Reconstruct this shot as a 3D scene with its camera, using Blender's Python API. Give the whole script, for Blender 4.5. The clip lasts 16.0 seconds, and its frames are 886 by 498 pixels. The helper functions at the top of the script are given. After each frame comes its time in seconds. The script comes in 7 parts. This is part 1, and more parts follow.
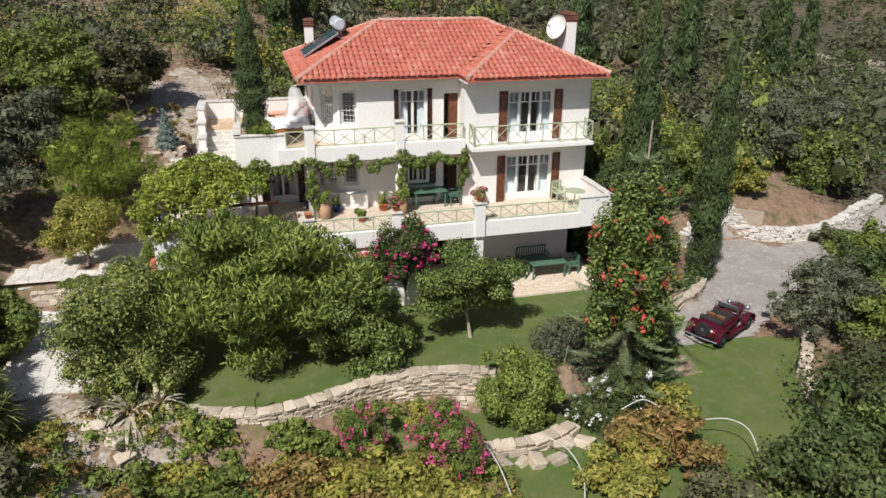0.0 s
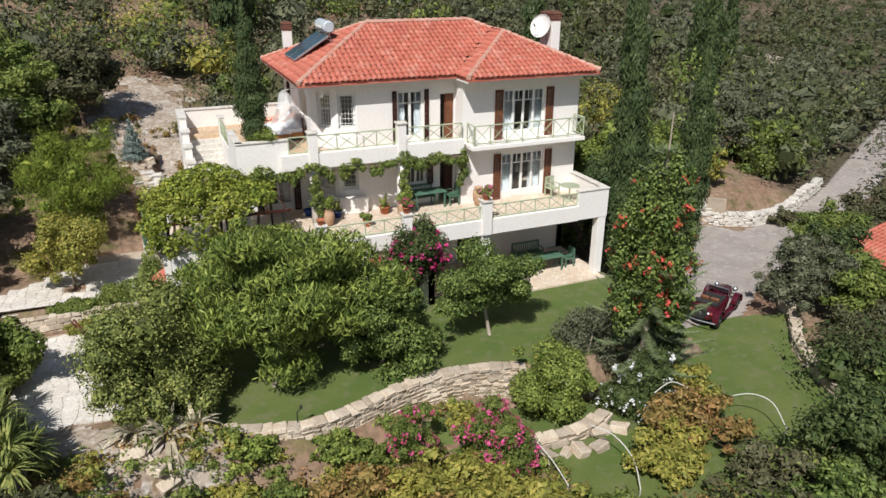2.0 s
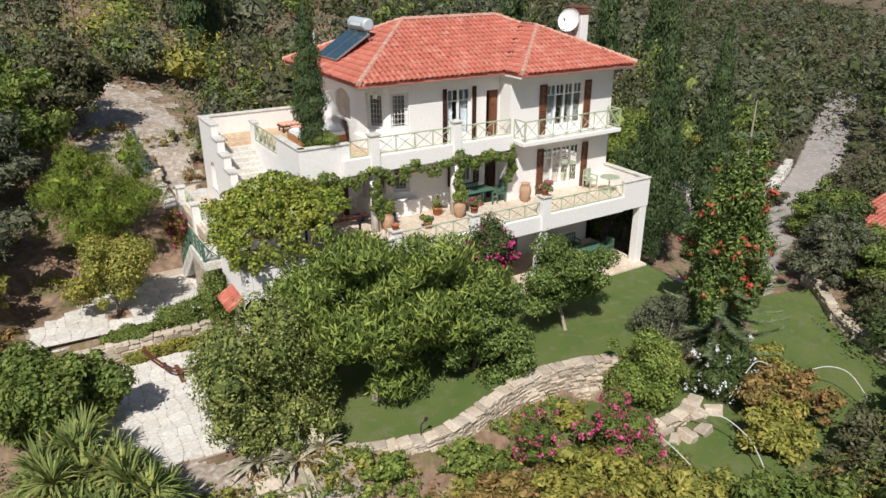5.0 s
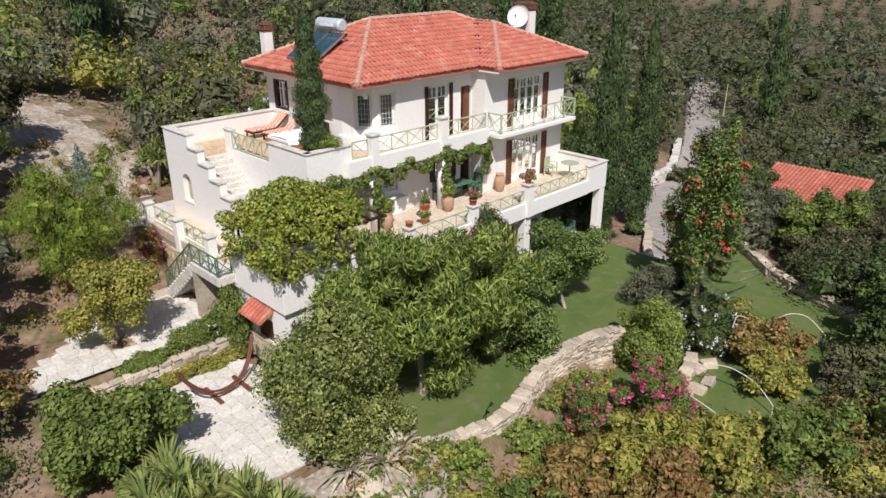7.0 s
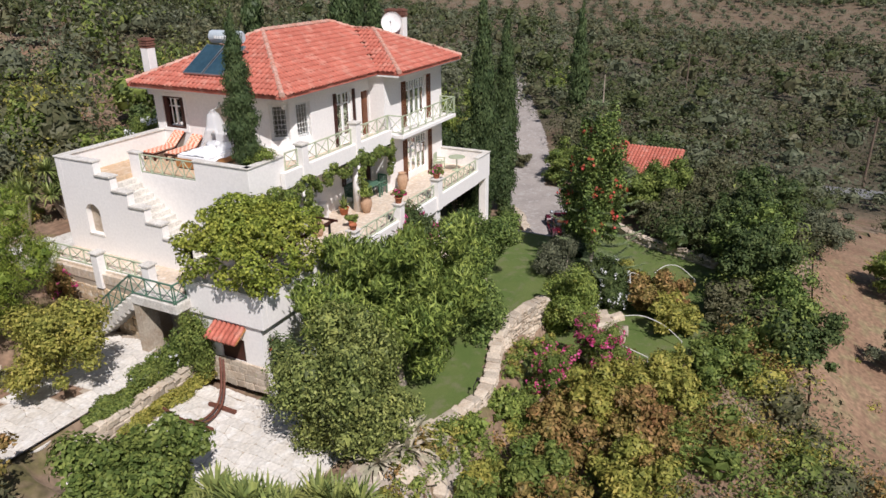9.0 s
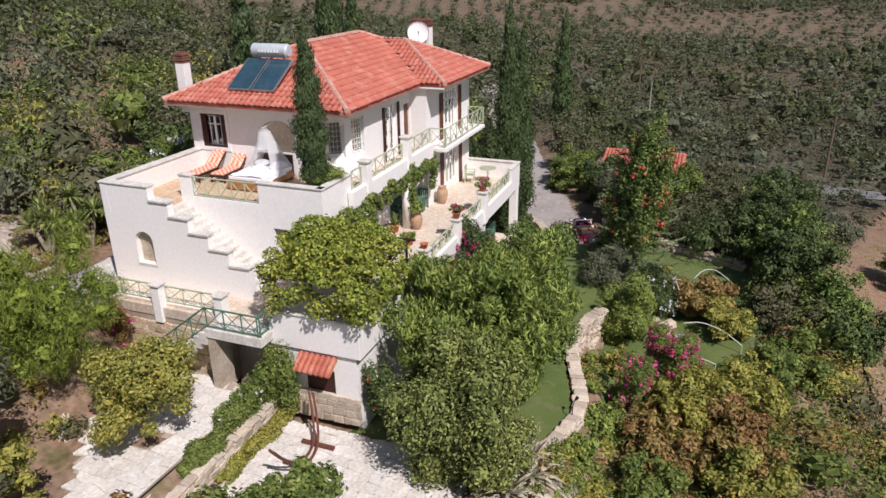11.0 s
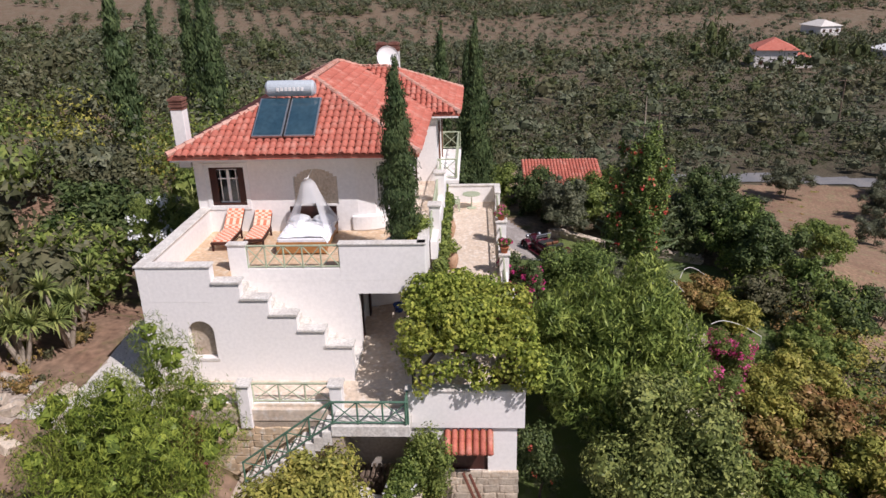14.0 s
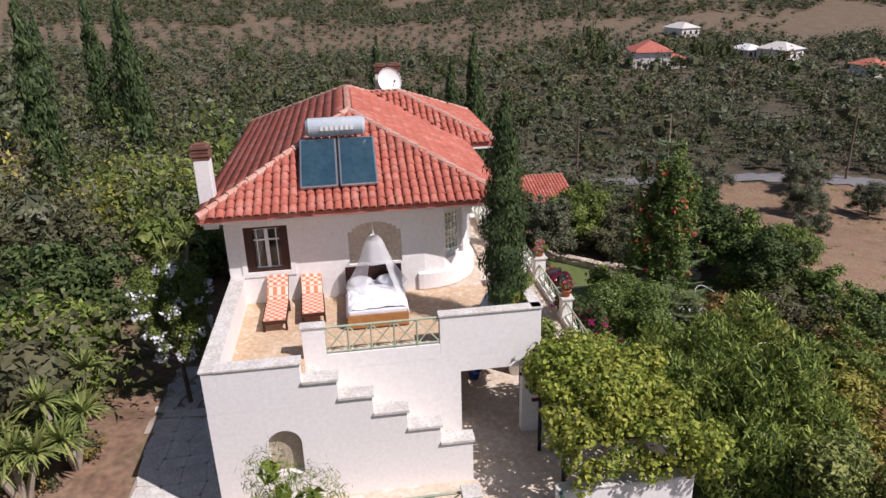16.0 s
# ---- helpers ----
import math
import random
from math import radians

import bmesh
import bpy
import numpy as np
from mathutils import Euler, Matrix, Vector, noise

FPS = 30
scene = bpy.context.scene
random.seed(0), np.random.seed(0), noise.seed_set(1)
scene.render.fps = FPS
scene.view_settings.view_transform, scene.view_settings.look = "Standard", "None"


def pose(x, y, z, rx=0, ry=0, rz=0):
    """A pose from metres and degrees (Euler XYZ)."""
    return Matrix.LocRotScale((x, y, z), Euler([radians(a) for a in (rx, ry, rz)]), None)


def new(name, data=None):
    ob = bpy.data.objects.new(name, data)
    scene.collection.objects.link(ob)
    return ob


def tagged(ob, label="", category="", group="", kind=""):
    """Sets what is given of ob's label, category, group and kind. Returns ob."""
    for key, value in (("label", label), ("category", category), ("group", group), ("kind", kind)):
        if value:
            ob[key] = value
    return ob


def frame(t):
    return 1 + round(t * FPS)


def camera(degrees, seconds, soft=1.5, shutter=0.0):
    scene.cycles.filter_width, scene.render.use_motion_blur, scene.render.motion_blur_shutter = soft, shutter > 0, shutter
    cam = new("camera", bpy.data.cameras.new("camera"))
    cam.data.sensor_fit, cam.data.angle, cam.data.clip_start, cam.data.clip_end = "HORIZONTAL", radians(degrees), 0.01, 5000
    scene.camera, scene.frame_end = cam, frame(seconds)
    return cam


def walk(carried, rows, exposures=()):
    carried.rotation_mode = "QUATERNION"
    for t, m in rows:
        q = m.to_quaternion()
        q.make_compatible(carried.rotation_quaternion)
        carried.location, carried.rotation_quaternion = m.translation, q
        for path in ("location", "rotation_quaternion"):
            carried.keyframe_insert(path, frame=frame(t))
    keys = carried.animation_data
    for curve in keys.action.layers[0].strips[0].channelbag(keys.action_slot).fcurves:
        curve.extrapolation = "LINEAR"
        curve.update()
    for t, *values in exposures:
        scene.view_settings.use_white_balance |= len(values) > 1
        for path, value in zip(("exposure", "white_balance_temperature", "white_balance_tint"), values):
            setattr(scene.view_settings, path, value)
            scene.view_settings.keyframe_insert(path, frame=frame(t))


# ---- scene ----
cam = camera(64.7, 16.0)
METRES, EYE, TILT, LEAN, TURN = 45.0, 13.1, 0.0, 0.0, -15.5
ROWS = [
    (0.0, 0.0, 0.0, 0.0, 0.21, -22.8, -0.5),
    (0.5, -0.0215, -0.0018, -0.0013, -1.46, -22.71, -0.45),
    (1.0, -0.0431, -0.0016, -0.0024, -3.43, -22.6, -0.38),
    (1.5, -0.065, 0.0005, -0.003, -5.48, -22.52, -0.31),
    (2.0, -0.0868, 0.0046, -0.0035, -7.51, -22.46, -0.25),
    (2.5, -0.1085, 0.0098, -0.004, -9.33, -22.41, -0.18),
    (3.0, -0.1302, 0.0161, -0.0043, -10.87, -22.42, -0.13),
    (3.5, -0.1517, 0.0229, -0.0047, -11.86, -22.43, -0.08),
    (4.0, -0.1731, 0.0296, -0.0053, -12.8, -22.48, -0.04),
    (4.5, -0.1966, 0.0363, -0.0056, -14.2, -22.57, 0.02),
    (7.0, -0.3532, 0.0823, -0.003, -29.31, -22.89, 0.16),
    (7.5, -0.3877, 0.094, -0.0018, -35.17, -22.87, 0.24),
    (8.0, -0.4203, 0.1061, -0.0004, -40.84, -22.8, 0.38),
    (10.5, -0.5193, 0.2058, 0.0025, -52.5, -22.18, 0.67),
    (11.0, -0.5285, 0.2364, 0.0038, -53.6, -22.12, 0.69),
    (11.5, -0.5406, 0.2693, 0.0051, -53.94, -22.09, 0.74),
    (12.0, -0.5537, 0.3016, 0.0064, -54.79, -22.02, 0.76),
    (12.5, -0.5679, 0.3384, 0.0082, -57.97, -21.86, 0.93),
    (13.0, -0.5787, 0.3783, 0.0104, -63.39, -21.74, 1.13),
    (13.5, -0.5842, 0.418, 0.0128, -68.91, -21.65, 1.31),
    (14.0, -0.5845, 0.4576, 0.0148, -72.12, -21.57, 1.43),
    (14.5, -0.5788, 0.4966, 0.0163, -74.06, -21.47, 1.47),
    (15.0, -0.5683, 0.5343, 0.0184, -77.47, -21.44, 1.56),
    (15.5, -0.5541, 0.5712, 0.0207, -80.21, -21.4, 1.66),
    (16.0, -0.5366, 0.6068, 0.0232, -82.51, -21.37, 1.71),
]
walk(cam, [(t, pose(0, 0, EYE, TILT, LEAN, TURN) @ pose(METRES * x, METRES * y, METRES * z, 90 + pitch, roll, yaw)) for t, x, y, z, yaw, pitch, roll in ROWS],
     exposures=[(0.0, 0.40, 6420, 10), (4.5, 0.40, 6420, 10), (8.0, 0.37, 6340, 14), (16.0, 0.35, 6300, 22)])

# ---- light: a high afternoon sun from the south-west, clear sky ----
SUN_WAY = Vector((0.56, 0.68, -1.05)).normalized()
world = bpy.data.worlds.new("world")
scene.world = world
world.use_nodes = True
sky = world.node_tree.nodes.new("ShaderNodeTexSky")
sky.sky_type, sky.sun_disc = "NISHITA", False
sky.sun_elevation = math.asin(-SUN_WAY.z)
sky.sun_rotation = math.atan2(-SUN_WAY.x, -SUN_WAY.y)
world.node_tree.nodes["Background"].inputs["Strength"].default_value = 0.057
world.node_tree.links.new(sky.outputs[0], world.node_tree.nodes["Background"].inputs["Color"])
sun = new("sun", bpy.data.lights.new("sun", "SUN"))
sun.data.energy, sun.data.angle, sun.data.color = 3.9, radians(0.5), (1.0, 0.965, 0.915)
sun.rotation_euler = SUN_WAY.to_track_quat("-Z", "Y").to_euler()

# ---- materials ----
def surf(name, a, b=None, scale=1.0, rough=0.8, bump=0.3, fine=30.0, metal=0.0, island=0.0, objvar=0.0, mixlo=0.35, mixhi=0.65, spec=0.3, third=None, fine_dark=0.8):
    """A procedural surface: two colours in patches, fine grain, relief; island/objvar vary it piece by piece."""
    m = bpy.data.materials.new(name)
    m.use_nodes = True
    nt = m.node_tree
    nd, ln = nt.nodes, nt.links
    bs = nd["Principled BSDF"]
    bs.inputs["Roughness"].default_value, bs.inputs["Metallic"].default_value = rough, metal
    bs.inputs["Specular IOR Level"].default_value = spec
    tc = nd.new("ShaderNodeTexCoord")
    geo = nd.new("ShaderNodeNewGeometry")
    n1 = nd.new("ShaderNodeTexNoise")
    n1.inputs["Scale"].default_value, n1.inputs["Detail"].default_value = scale, 5
    ln.new(geo.outputs["Position"], n1.inputs["Vector"])
    r1 = nd.new("ShaderNodeMapRange")
    r1.inputs["From Min"].default_value, r1.inputs["From Max"].default_value = mixlo, mixhi
    ln.new(n1.outputs["Fac"], r1.inputs["Value"])
    mx = nd.new("ShaderNodeMixRGB")
    mx.inputs[1].default_value, mx.inputs[2].default_value = (*a, 1), (*(b or a), 1)
    ln.new(r1.outputs[0], mx.inputs[0])
    col = mx.outputs[0]
    if third:
        n3 = nd.new("ShaderNodeTexNoise")
        n3.inputs["Scale"].default_value, n3.inputs["Detail"].default_value = scale * 3.7, 6
        ln.new(geo.outputs["Position"], n3.inputs["Vector"])
        r3 = nd.new("ShaderNodeMapRange")
        r3.inputs["From Min"].default_value, r3.inputs["From Max"].default_value = 0.52, 0.66
        ln.new(n3.outputs["Fac"], r3.inputs["Value"])
        m3 = nd.new("ShaderNodeMixRGB")
        m3.inputs[2].default_value = (*third, 1)
        ln.new(r3.outputs[0], m3.inputs[0]), ln.new(col, m3.inputs[1])
        col = m3.outputs[0]
    n2 = nd.new("ShaderNodeTexNoise")
    n2.inputs["Scale"].default_value, n2.inputs["Detail"].default_value = fine, 4
    ln.new(geo.outputs["Position"], n2.inputs["Vector"])
    r2 = nd.new("ShaderNodeMapRange")
    r2.inputs["From Min"].default_value, r2.inputs["From Max"].default_value = 0.3, 0.7
    r2.inputs["To Min"].default_value, r2.inputs["To Max"].default_value = fine_dark, 1.1
    ln.new(n2.outputs["Fac"], r2.inputs["Value"])
    val = r2.outputs[0]
    for amount, src in ((island, geo.outputs["Random Per Island"]), (objvar, None)):
        if amount:
            if src is None:
                src = nd.new("ShaderNodeObjectInfo").outputs["Random"]
            r = nd.new("ShaderNodeMapRange")
            r.inputs["To Min"].default_value, r.inputs["To Max"].default_value = 1 - amount, 1 + amount
            ln.new(src, r.inputs["Value"])
            mu = nd.new("ShaderNodeMath")
            mu.operation = "MULTIPLY"
            ln.new(val, mu.inputs[0]), ln.new(r.outputs[0], mu.inputs[1])
            val = mu.outputs[0]
    hs = nd.new("ShaderNodeHueSaturation")
    ln.new(col, hs.inputs["Color"]), ln.new(val, hs.inputs["Value"])
    ln.new(hs.outputs[0], bs.inputs["Base Color"])
    if bump:
        bp = nd.new("ShaderNodeBump")
        bp.inputs["Strength"].default_value, bp.inputs["Distance"].default_value = bump, 0.02
        ln.new(n2.outputs["Fac"], bp.inputs["Height"]), ln.new(bp.outputs[0], bs.inputs["Normal"])
    return m


def leafy(name, a, b, through_light=0.35, rough=0.45, spread=0.5, scale=0.9):
    """Leaves: colour varies leaf by leaf and branch by branch, some light passes through."""
    a, b = [tuple(min(0.9, c * 1.36) for c in k) for k in (a, b)]
    m = surf(name, a, b, scale=scale, rough=rough, bump=0, fine=6, island=spread, mixlo=0.3, mixhi=0.7, spec=0.12, fine_dark=0.75)
    nd, ln = m.node_tree.nodes, m.node_tree.links
    bs = nd["Principled BSDF"]
    rnd = next(n for n in nd if n.bl_idname == "ShaderNodeNewGeometry").outputs["Random Per Island"]
    next(n for n in nd if n.bl_idname == "ShaderNodeHueSaturation").inputs["Saturation"].default_value = 0.94
    hue = nd.new("ShaderNodeMapRange")
    hue.inputs["To Min"].default_value, hue.inputs["To Max"].default_value = 0.515, 0.475
    ln.new(rnd, hue.inputs["Value"])
    ln.new(hue.outputs[0], next(n for n in nd if n.bl_idname == "ShaderNodeHueSaturation").inputs["Hue"])
    tr = nd.new("ShaderNodeBsdfTranslucent")
    mix = nd.new("ShaderNodeMixShader")
    mix.inputs[0].default_value = through_light
    ln.new(bs.inputs["Base Color"].links[0].from_socket, tr.inputs["Color"])
    ln.new(bs.outputs[0], mix.inputs[1]), ln.new(tr.outputs[0], mix.inputs[2])
    ln.new(mix.outputs[0], nd["Material Output"].inputs["Surface"])
    return m


WHITE = surf("white_plaster", (0.775, 0.745, 0.71), (0.755, 0.72, 0.68), 0.35, 0.85, 0.02, 10, fine_dark=0.995)
CREAM = surf("cream_plaster", (0.76, 0.66, 0.52), (0.70, 0.59, 0.45), 0.7, 0.85, 0.25, 18, fine_dark=0.94)
COPING = surf("pale_coping_stone", (0.70, 0.67, 0.61), (0.57, 0.53, 0.47), 2.5, 0.8, 0.5, 14, fine_dark=0.75)
TERRACE = surf("terrace_flagstone", (0.68, 0.57, 0.45), (0.59, 0.47, 0.35), 1.3, 0.7, 0.4, 9, objvar=0.1, island=0.1, third=(0.72, 0.64, 0.55))
TANFLOOR = surf("tan_terrace_tile", (0.60, 0.44, 0.29), (0.53, 0.37, 0.23), 1.3, 0.7, 0.4, 9, third=(0.64, 0.52, 0.38))
TILE = surf("terracotta_tile", (0.46, 0.140, 0.095), (0.41, 0.118, 0.080), 0.6, 0.75, 0.3, 22, island=0.09, objvar=0.09, third=(0.50, 0.205, 0.15), fine_dark=0.85)
RIDGE = surf("mortared_ridge_tile", (0.55, 0.34, 0.27), (0.50, 0.25, 0.18), 2.0, 0.85, 0.6, 16, island=0.2)
STONE = surf("pale_limestone", (0.55, 0.47, 0.37), (0.44, 0.35, 0.26), 1.8, 0.85, 0.8, 14, objvar=0.25, island=0.22, third=(0.52, 0.45, 0.36))
CLAD = surf("tan_stone_cladding", (0.56, 0.44, 0.30), (0.48, 0.35, 0.22), 1.5, 0.85, 0.7, 12, objvar=0.2, island=0.2, third=(0.60, 0.54, 0.44))
JOINT = surf("joint_mortar", (0.44, 0.37, 0.29), (0.36, 0.29, 0.22), 2.0, 0.95, 0.5, 25)
PAVE = surf("white_crazy_paving", (0.67, 0.63, 0.57), (0.61, 0.56, 0.49), 0.9, 0.85, 0.4, 10, objvar=0.08, island=0.08, third=(0.70, 0.67, 0.62))
SOIL = surf("dry_red_soil", (0.26, 0.155, 0.10), (0.30, 0.225, 0.155), 0.22, 0.95, 1.0, 4.0, third=(0.15, 0.13, 0.055), fine_dark=0.55)
DRYGRASS = surf("dry_trodden_field", (0.31, 0.20, 0.125), (0.24, 0.145, 0.09), 0.35, 0.95, 1.0, 5.0, third=(0.27, 0.21, 0.115), fine_dark=0.55)
LAWN = surf("mown_lawn", (0.10, 0.15, 0.035), (0.14, 0.175, 0.05), 0.6, 0.9, 1.0, 40, third=(0.16, 0.175, 0.075), fine_dark=0.65)
ROAD = surf("grey_concrete_drive", (0.36, 0.32, 0.29), (0.30, 0.265, 0.24), 0.8, 0.9, 0.4, 12, third=(0.40, 0.37, 0.34))
ASPHALT = surf("grey_asphalt", (0.17, 0.17, 0.17), (0.22, 0.21, 0.20), 0.5, 0.9, 0.4, 8)
GREEN = surf("pale_green_paint", (0.36, 0.42, 0.28), (0.44, 0.47, 0.33), 3.0, 0.5, 0.1, 20, objvar=0.1)
GREEN_DK = surf("dark_green_paint", (0.07, 0.15, 0.10), (0.10, 0.19, 0.13), 3.0, 0.45, 0.1, 20)
BROWN = surf("stained_shutter_wood", (0.19, 0.075, 0.035), (0.13, 0.05, 0.025), 2.5, 0.5, 0.3, 30, objvar=0.15)
DARKWOOD = surf("dark_stained_wood", (0.065, 0.022, 0.016), (0.045, 0.018, 0.013), 2.5, 0.45, 0.2, 30)
PINEWOOD = surf("honey_wood", (0.42, 0.20, 0.07), (0.34, 0.15, 0.05), 3.0, 0.45, 0.2, 25)
FRAMEW = surf("white_painted_wood", (0.80, 0.79, 0.76), (0.74, 0.73, 0.70), 2.0, 0.4, 0.05, 20, fine_dark=0.95)
IRON = surf("dark_iron", (0.03, 0.03, 0.03), (0.05, 0.045, 0.04), 4, 0.55, 0.2, 40, metal=0.6)
STEEL = surf("brushed_steel", (0.55, 0.57, 0.58), (0.48, 0.50, 0.52), 2, 0.35, 0.05, 30, metal=0.85)
POT = surf("clay_pot", (0.50, 0.33, 0.21), (0.42, 0.26, 0.16), 4, 0.8, 0.4, 25)
REDPOT = surf("red_clay_pot", (0.48, 0.17, 0.08), (0.40, 0.13, 0.06), 4, 0.8, 0.4, 25)
BLUEPOT = surf("blue_glaze", (0.02, 0.05, 0.20), (0.03, 0.07, 0.26), 4, 0.25, 0.1, 25, spec=0.5)
LINEN = surf("white_linen", (0.80, 0.80, 0.80), (0.74, 0.75, 0.77), 3, 0.9, 0.6, 9, fine_dark=0.93)
BARK = surf("grey_brown_bark", (0.19, 0.14, 0.10), (0.13, 0.095, 0.07), 4, 0.95, 1.0, 30)
PALEBARK = surf("pale_bark", (0.40, 0.34, 0.27), (0.30, 0.25, 0.19), 4, 0.95, 0.8, 30)
# room interiors: the dimness behind the openings is put into this duller plaster colour
DARKROOM = surf("shade_toned_interior_plaster", (0.45, 0.40, 0.34), (0.40, 0.35, 0.30), 0.6, 0.9, 0.1, 10)
MAROON = surf("maroon_car_paint", (0.075, 0.006, 0.014), (0.065, 0.006, 0.012), 3, 0.22, 0.0, 30, spec=0.6)
BLACK = surf("black_rubber", (0.02, 0.02, 0.02), (0.03, 0.03, 0.03), 5, 0.8, 0.2, 40)
PIPE = surf("pale_plastic_hose", (0.62, 0.60, 0.55), (0.55, 0.53, 0.48), 2, 0.5, 0.1, 20)

# dry grass and low scrub take over from the red soil away from the gardens
sn, sl = SOIL.node_tree.nodes, SOIL.node_tree.links
gp, sx, wob = sn.new("ShaderNodeNewGeometry"), sn.new("ShaderNodeSeparateXYZ"), sn.new("ShaderNodeTexNoise")
wob.inputs["Scale"].default_value, wob.inputs["Detail"].default_value = 0.045, 6
sl.new(gp.outputs["Position"], sx.inputs[0]), sl.new(gp.outputs["Position"], wob.inputs["Vector"])
wider = sn.new("ShaderNodeMath")
wider.operation, wider.inputs[1].default_value = "MULTIPLY_ADD", 160.0
sl.new(wob.outputs["Fac"], wider.inputs[0]), sl.new(sx.outputs[0], wider.inputs[2])
ramp = sn.new("ShaderNodeMapRange")
ramp.inputs["From Min"].default_value, ramp.inputs["From Max"].default_value, ramp.inputs["To Max"].default_value = 112, 135, 0.85
sl.new(wider.outputs[0], ramp.inputs["Value"])
dry = sn.new("ShaderNodeMixRGB")
dry.inputs[2].default_value = (0.075, 0.068, 0.042, 1)
fade, thin = sn.new("ShaderNodeMapRange"), sn.new("ShaderNodeMath")
fade.inputs["From Min"].default_value, fade.inputs["From Max"].default_value = 220, 290
fade.inputs["To Min"].default_value, fade.inputs["To Max"].default_value = 1.0, 0.5
thin.operation = "MULTIPLY"
sl.new(wider.outputs[0], fade.inputs["Value"])
sl.new(ramp.outputs[0], thin.inputs[0]), sl.new(fade.outputs[0], thin.inputs[1])
hsv = next(n for n in sn if n.bl_idname == "ShaderNodeHueSaturation")
sl.new(hsv.inputs["Color"].links[0].from_socket, dry.inputs[1]), sl.new(thin.outputs[0], dry.inputs[0])
sl.new(dry.outputs[0], hsv.inputs["Color"])

GLASS = bpy.data.materials.new("window_glass")
GLASS.use_nodes = True
g = GLASS.node_tree.nodes["Principled BSDF"]
g.inputs["Base Color"].default_value = (0.75, 0.82, 0.85, 1)
g.inputs["Roughness"].default_value, g.inputs["Transmission Weight"].default_value, g.inputs["IOR"].default_value = 0.03, 1.0, 1.45
SOLAR = surf("blue_solar_glass", (0.025, 0.06, 0.085), (0.035, 0.075, 0.10), 1.5, 0.12, 0.0, 6, spec=0.7)
NET = bpy.data.materials.new("sheer_white_net")
NET.use_nodes = True
nb = NET.node_tree.nodes["Principled BSDF"]
nb.inputs["Base Color"].default_value, nb.inputs["Roughness"].default_value, nb.inputs["Alpha"].default_value = (0.85, 0.85, 0.85, 1), 0.9, 0.45

L_MID = leafy("leaf_mid_green", (0.105, 0.155, 0.032), (0.155, 0.195, 0.042))
L_FEATHER = leafy("leaf_feathery", (0.095, 0.152, 0.028), (0.185, 0.235, 0.044), 0.25, spread=0.75)
L_LIGHT = leafy("leaf_light_green", (0.14, 0.20, 0.035), (0.19, 0.24, 0.05))
L_DARK = leafy("leaf_dark_green", (0.046, 0.075, 0.022), (0.074, 0.102, 0.032), 0.2)
L_BAY = leafy("leaf_bay_green", (0.115, 0.148, 0.036), (0.17, 0.195, 0.05), 0.2, spread=0.7)
L_CITRUS = leafy("leaf_citrus", (0.08, 0.13, 0.028), (0.125, 0.175, 0.04), 0.25, spread=0.7)
L_MAQUIS = leafy("leaf_maquis", (0.043, 0.060, 0.019), (0.068, 0.080, 0.030), 0.12, spread=0.3, scale=0.22)
L_GROVE = leafy("leaf_grove_olive", (0.100, 0.112, 0.064), (0.074, 0.084, 0.046), 0.12, spread=0.3, scale=0.25)
L_CYP = leafy("leaf_cypress", (0.040, 0.066, 0.024), (0.064, 0.094, 0.033), 0.12)
L_OLIVE = leafy("leaf_olive", (0.106, 0.114, 0.066), (0.080, 0.090, 0.050), 0.15, spread=0.45)
L_SCRUB = leafy("leaf_scrub", (0.068, 0.074, 0.034), (0.098, 0.094, 0.046), 0.12, spread=0.3, scale=0.3)
L_YEL = leafy("leaf_yellow_green", (0.285, 0.265, 0.045), (0.20, 0.215, 0.04), 0.3)
L_RUST = leafy("leaf_rust_vine", (0.21, 0.12, 0.04), (0.20, 0.17, 0.04), 0.25, spread=0.6)
L_PINE = leafy("leaf_bright_pine", (0.155, 0.20, 0.022), (0.10, 0.15, 0.018), 0.12, spread=0.6)
L_YUC = leafy("leaf_yucca", (0.13, 0.18, 0.045), (0.20, 0.22, 0.06), 0.2)
L_AGAVE = leafy("leaf_agave", (0.33, 0.31, 0.22), (0.40, 0.34, 0.24), 0.1, spread=0.35)
L_BLUE = leafy("leaf_blue_spruce", (0.15, 0.20, 0.19), (0.12, 0.16, 0.14), 0.1)
F_PINK = leafy("petal_pink", (0.49, 0.031, 0.125), (0.55, 0.09, 0.21), 0.3, spread=0.3)
F_MAG = leafy("petal_magenta", (0.42, 0.012, 0.10), (0.50, 0.03, 0.16), 0.3, spread=0.3)
F_RED = leafy("petal_red_orange", (0.45, 0.075, 0.03), (0.50, 0.12, 0.05), 0.3, spread=0.3)
F_WHITE = leafy("petal_white", (0.80, 0.80, 0.76), (0.74, 0.74, 0.70), 0.3, spread=0.1)
CHECK = surf("red_checked_cloth", (0.62, 0.15, 0.08), (0.62, 0.15, 0.08), 3, 0.9, 0.2, 40)
cn, cl = CHECK.node_tree.nodes, CHECK.node_tree.links
ck = cn.new("ShaderNodeTexChecker")
ck.inputs["Scale"].default_value = 9.0
ck.inputs["Color1"].default_value, ck.inputs["Color2"].default_value = (0.66, 0.20, 0.11, 1), (0.74, 0.55, 0.42, 1)
co = cn.new("ShaderNodeTexCoord")
cl.new(co.outputs["Object"], ck.inputs["Vector"]), cl.new(ck.outputs[0], cn["Principled BSDF"].inputs["Base Color"])

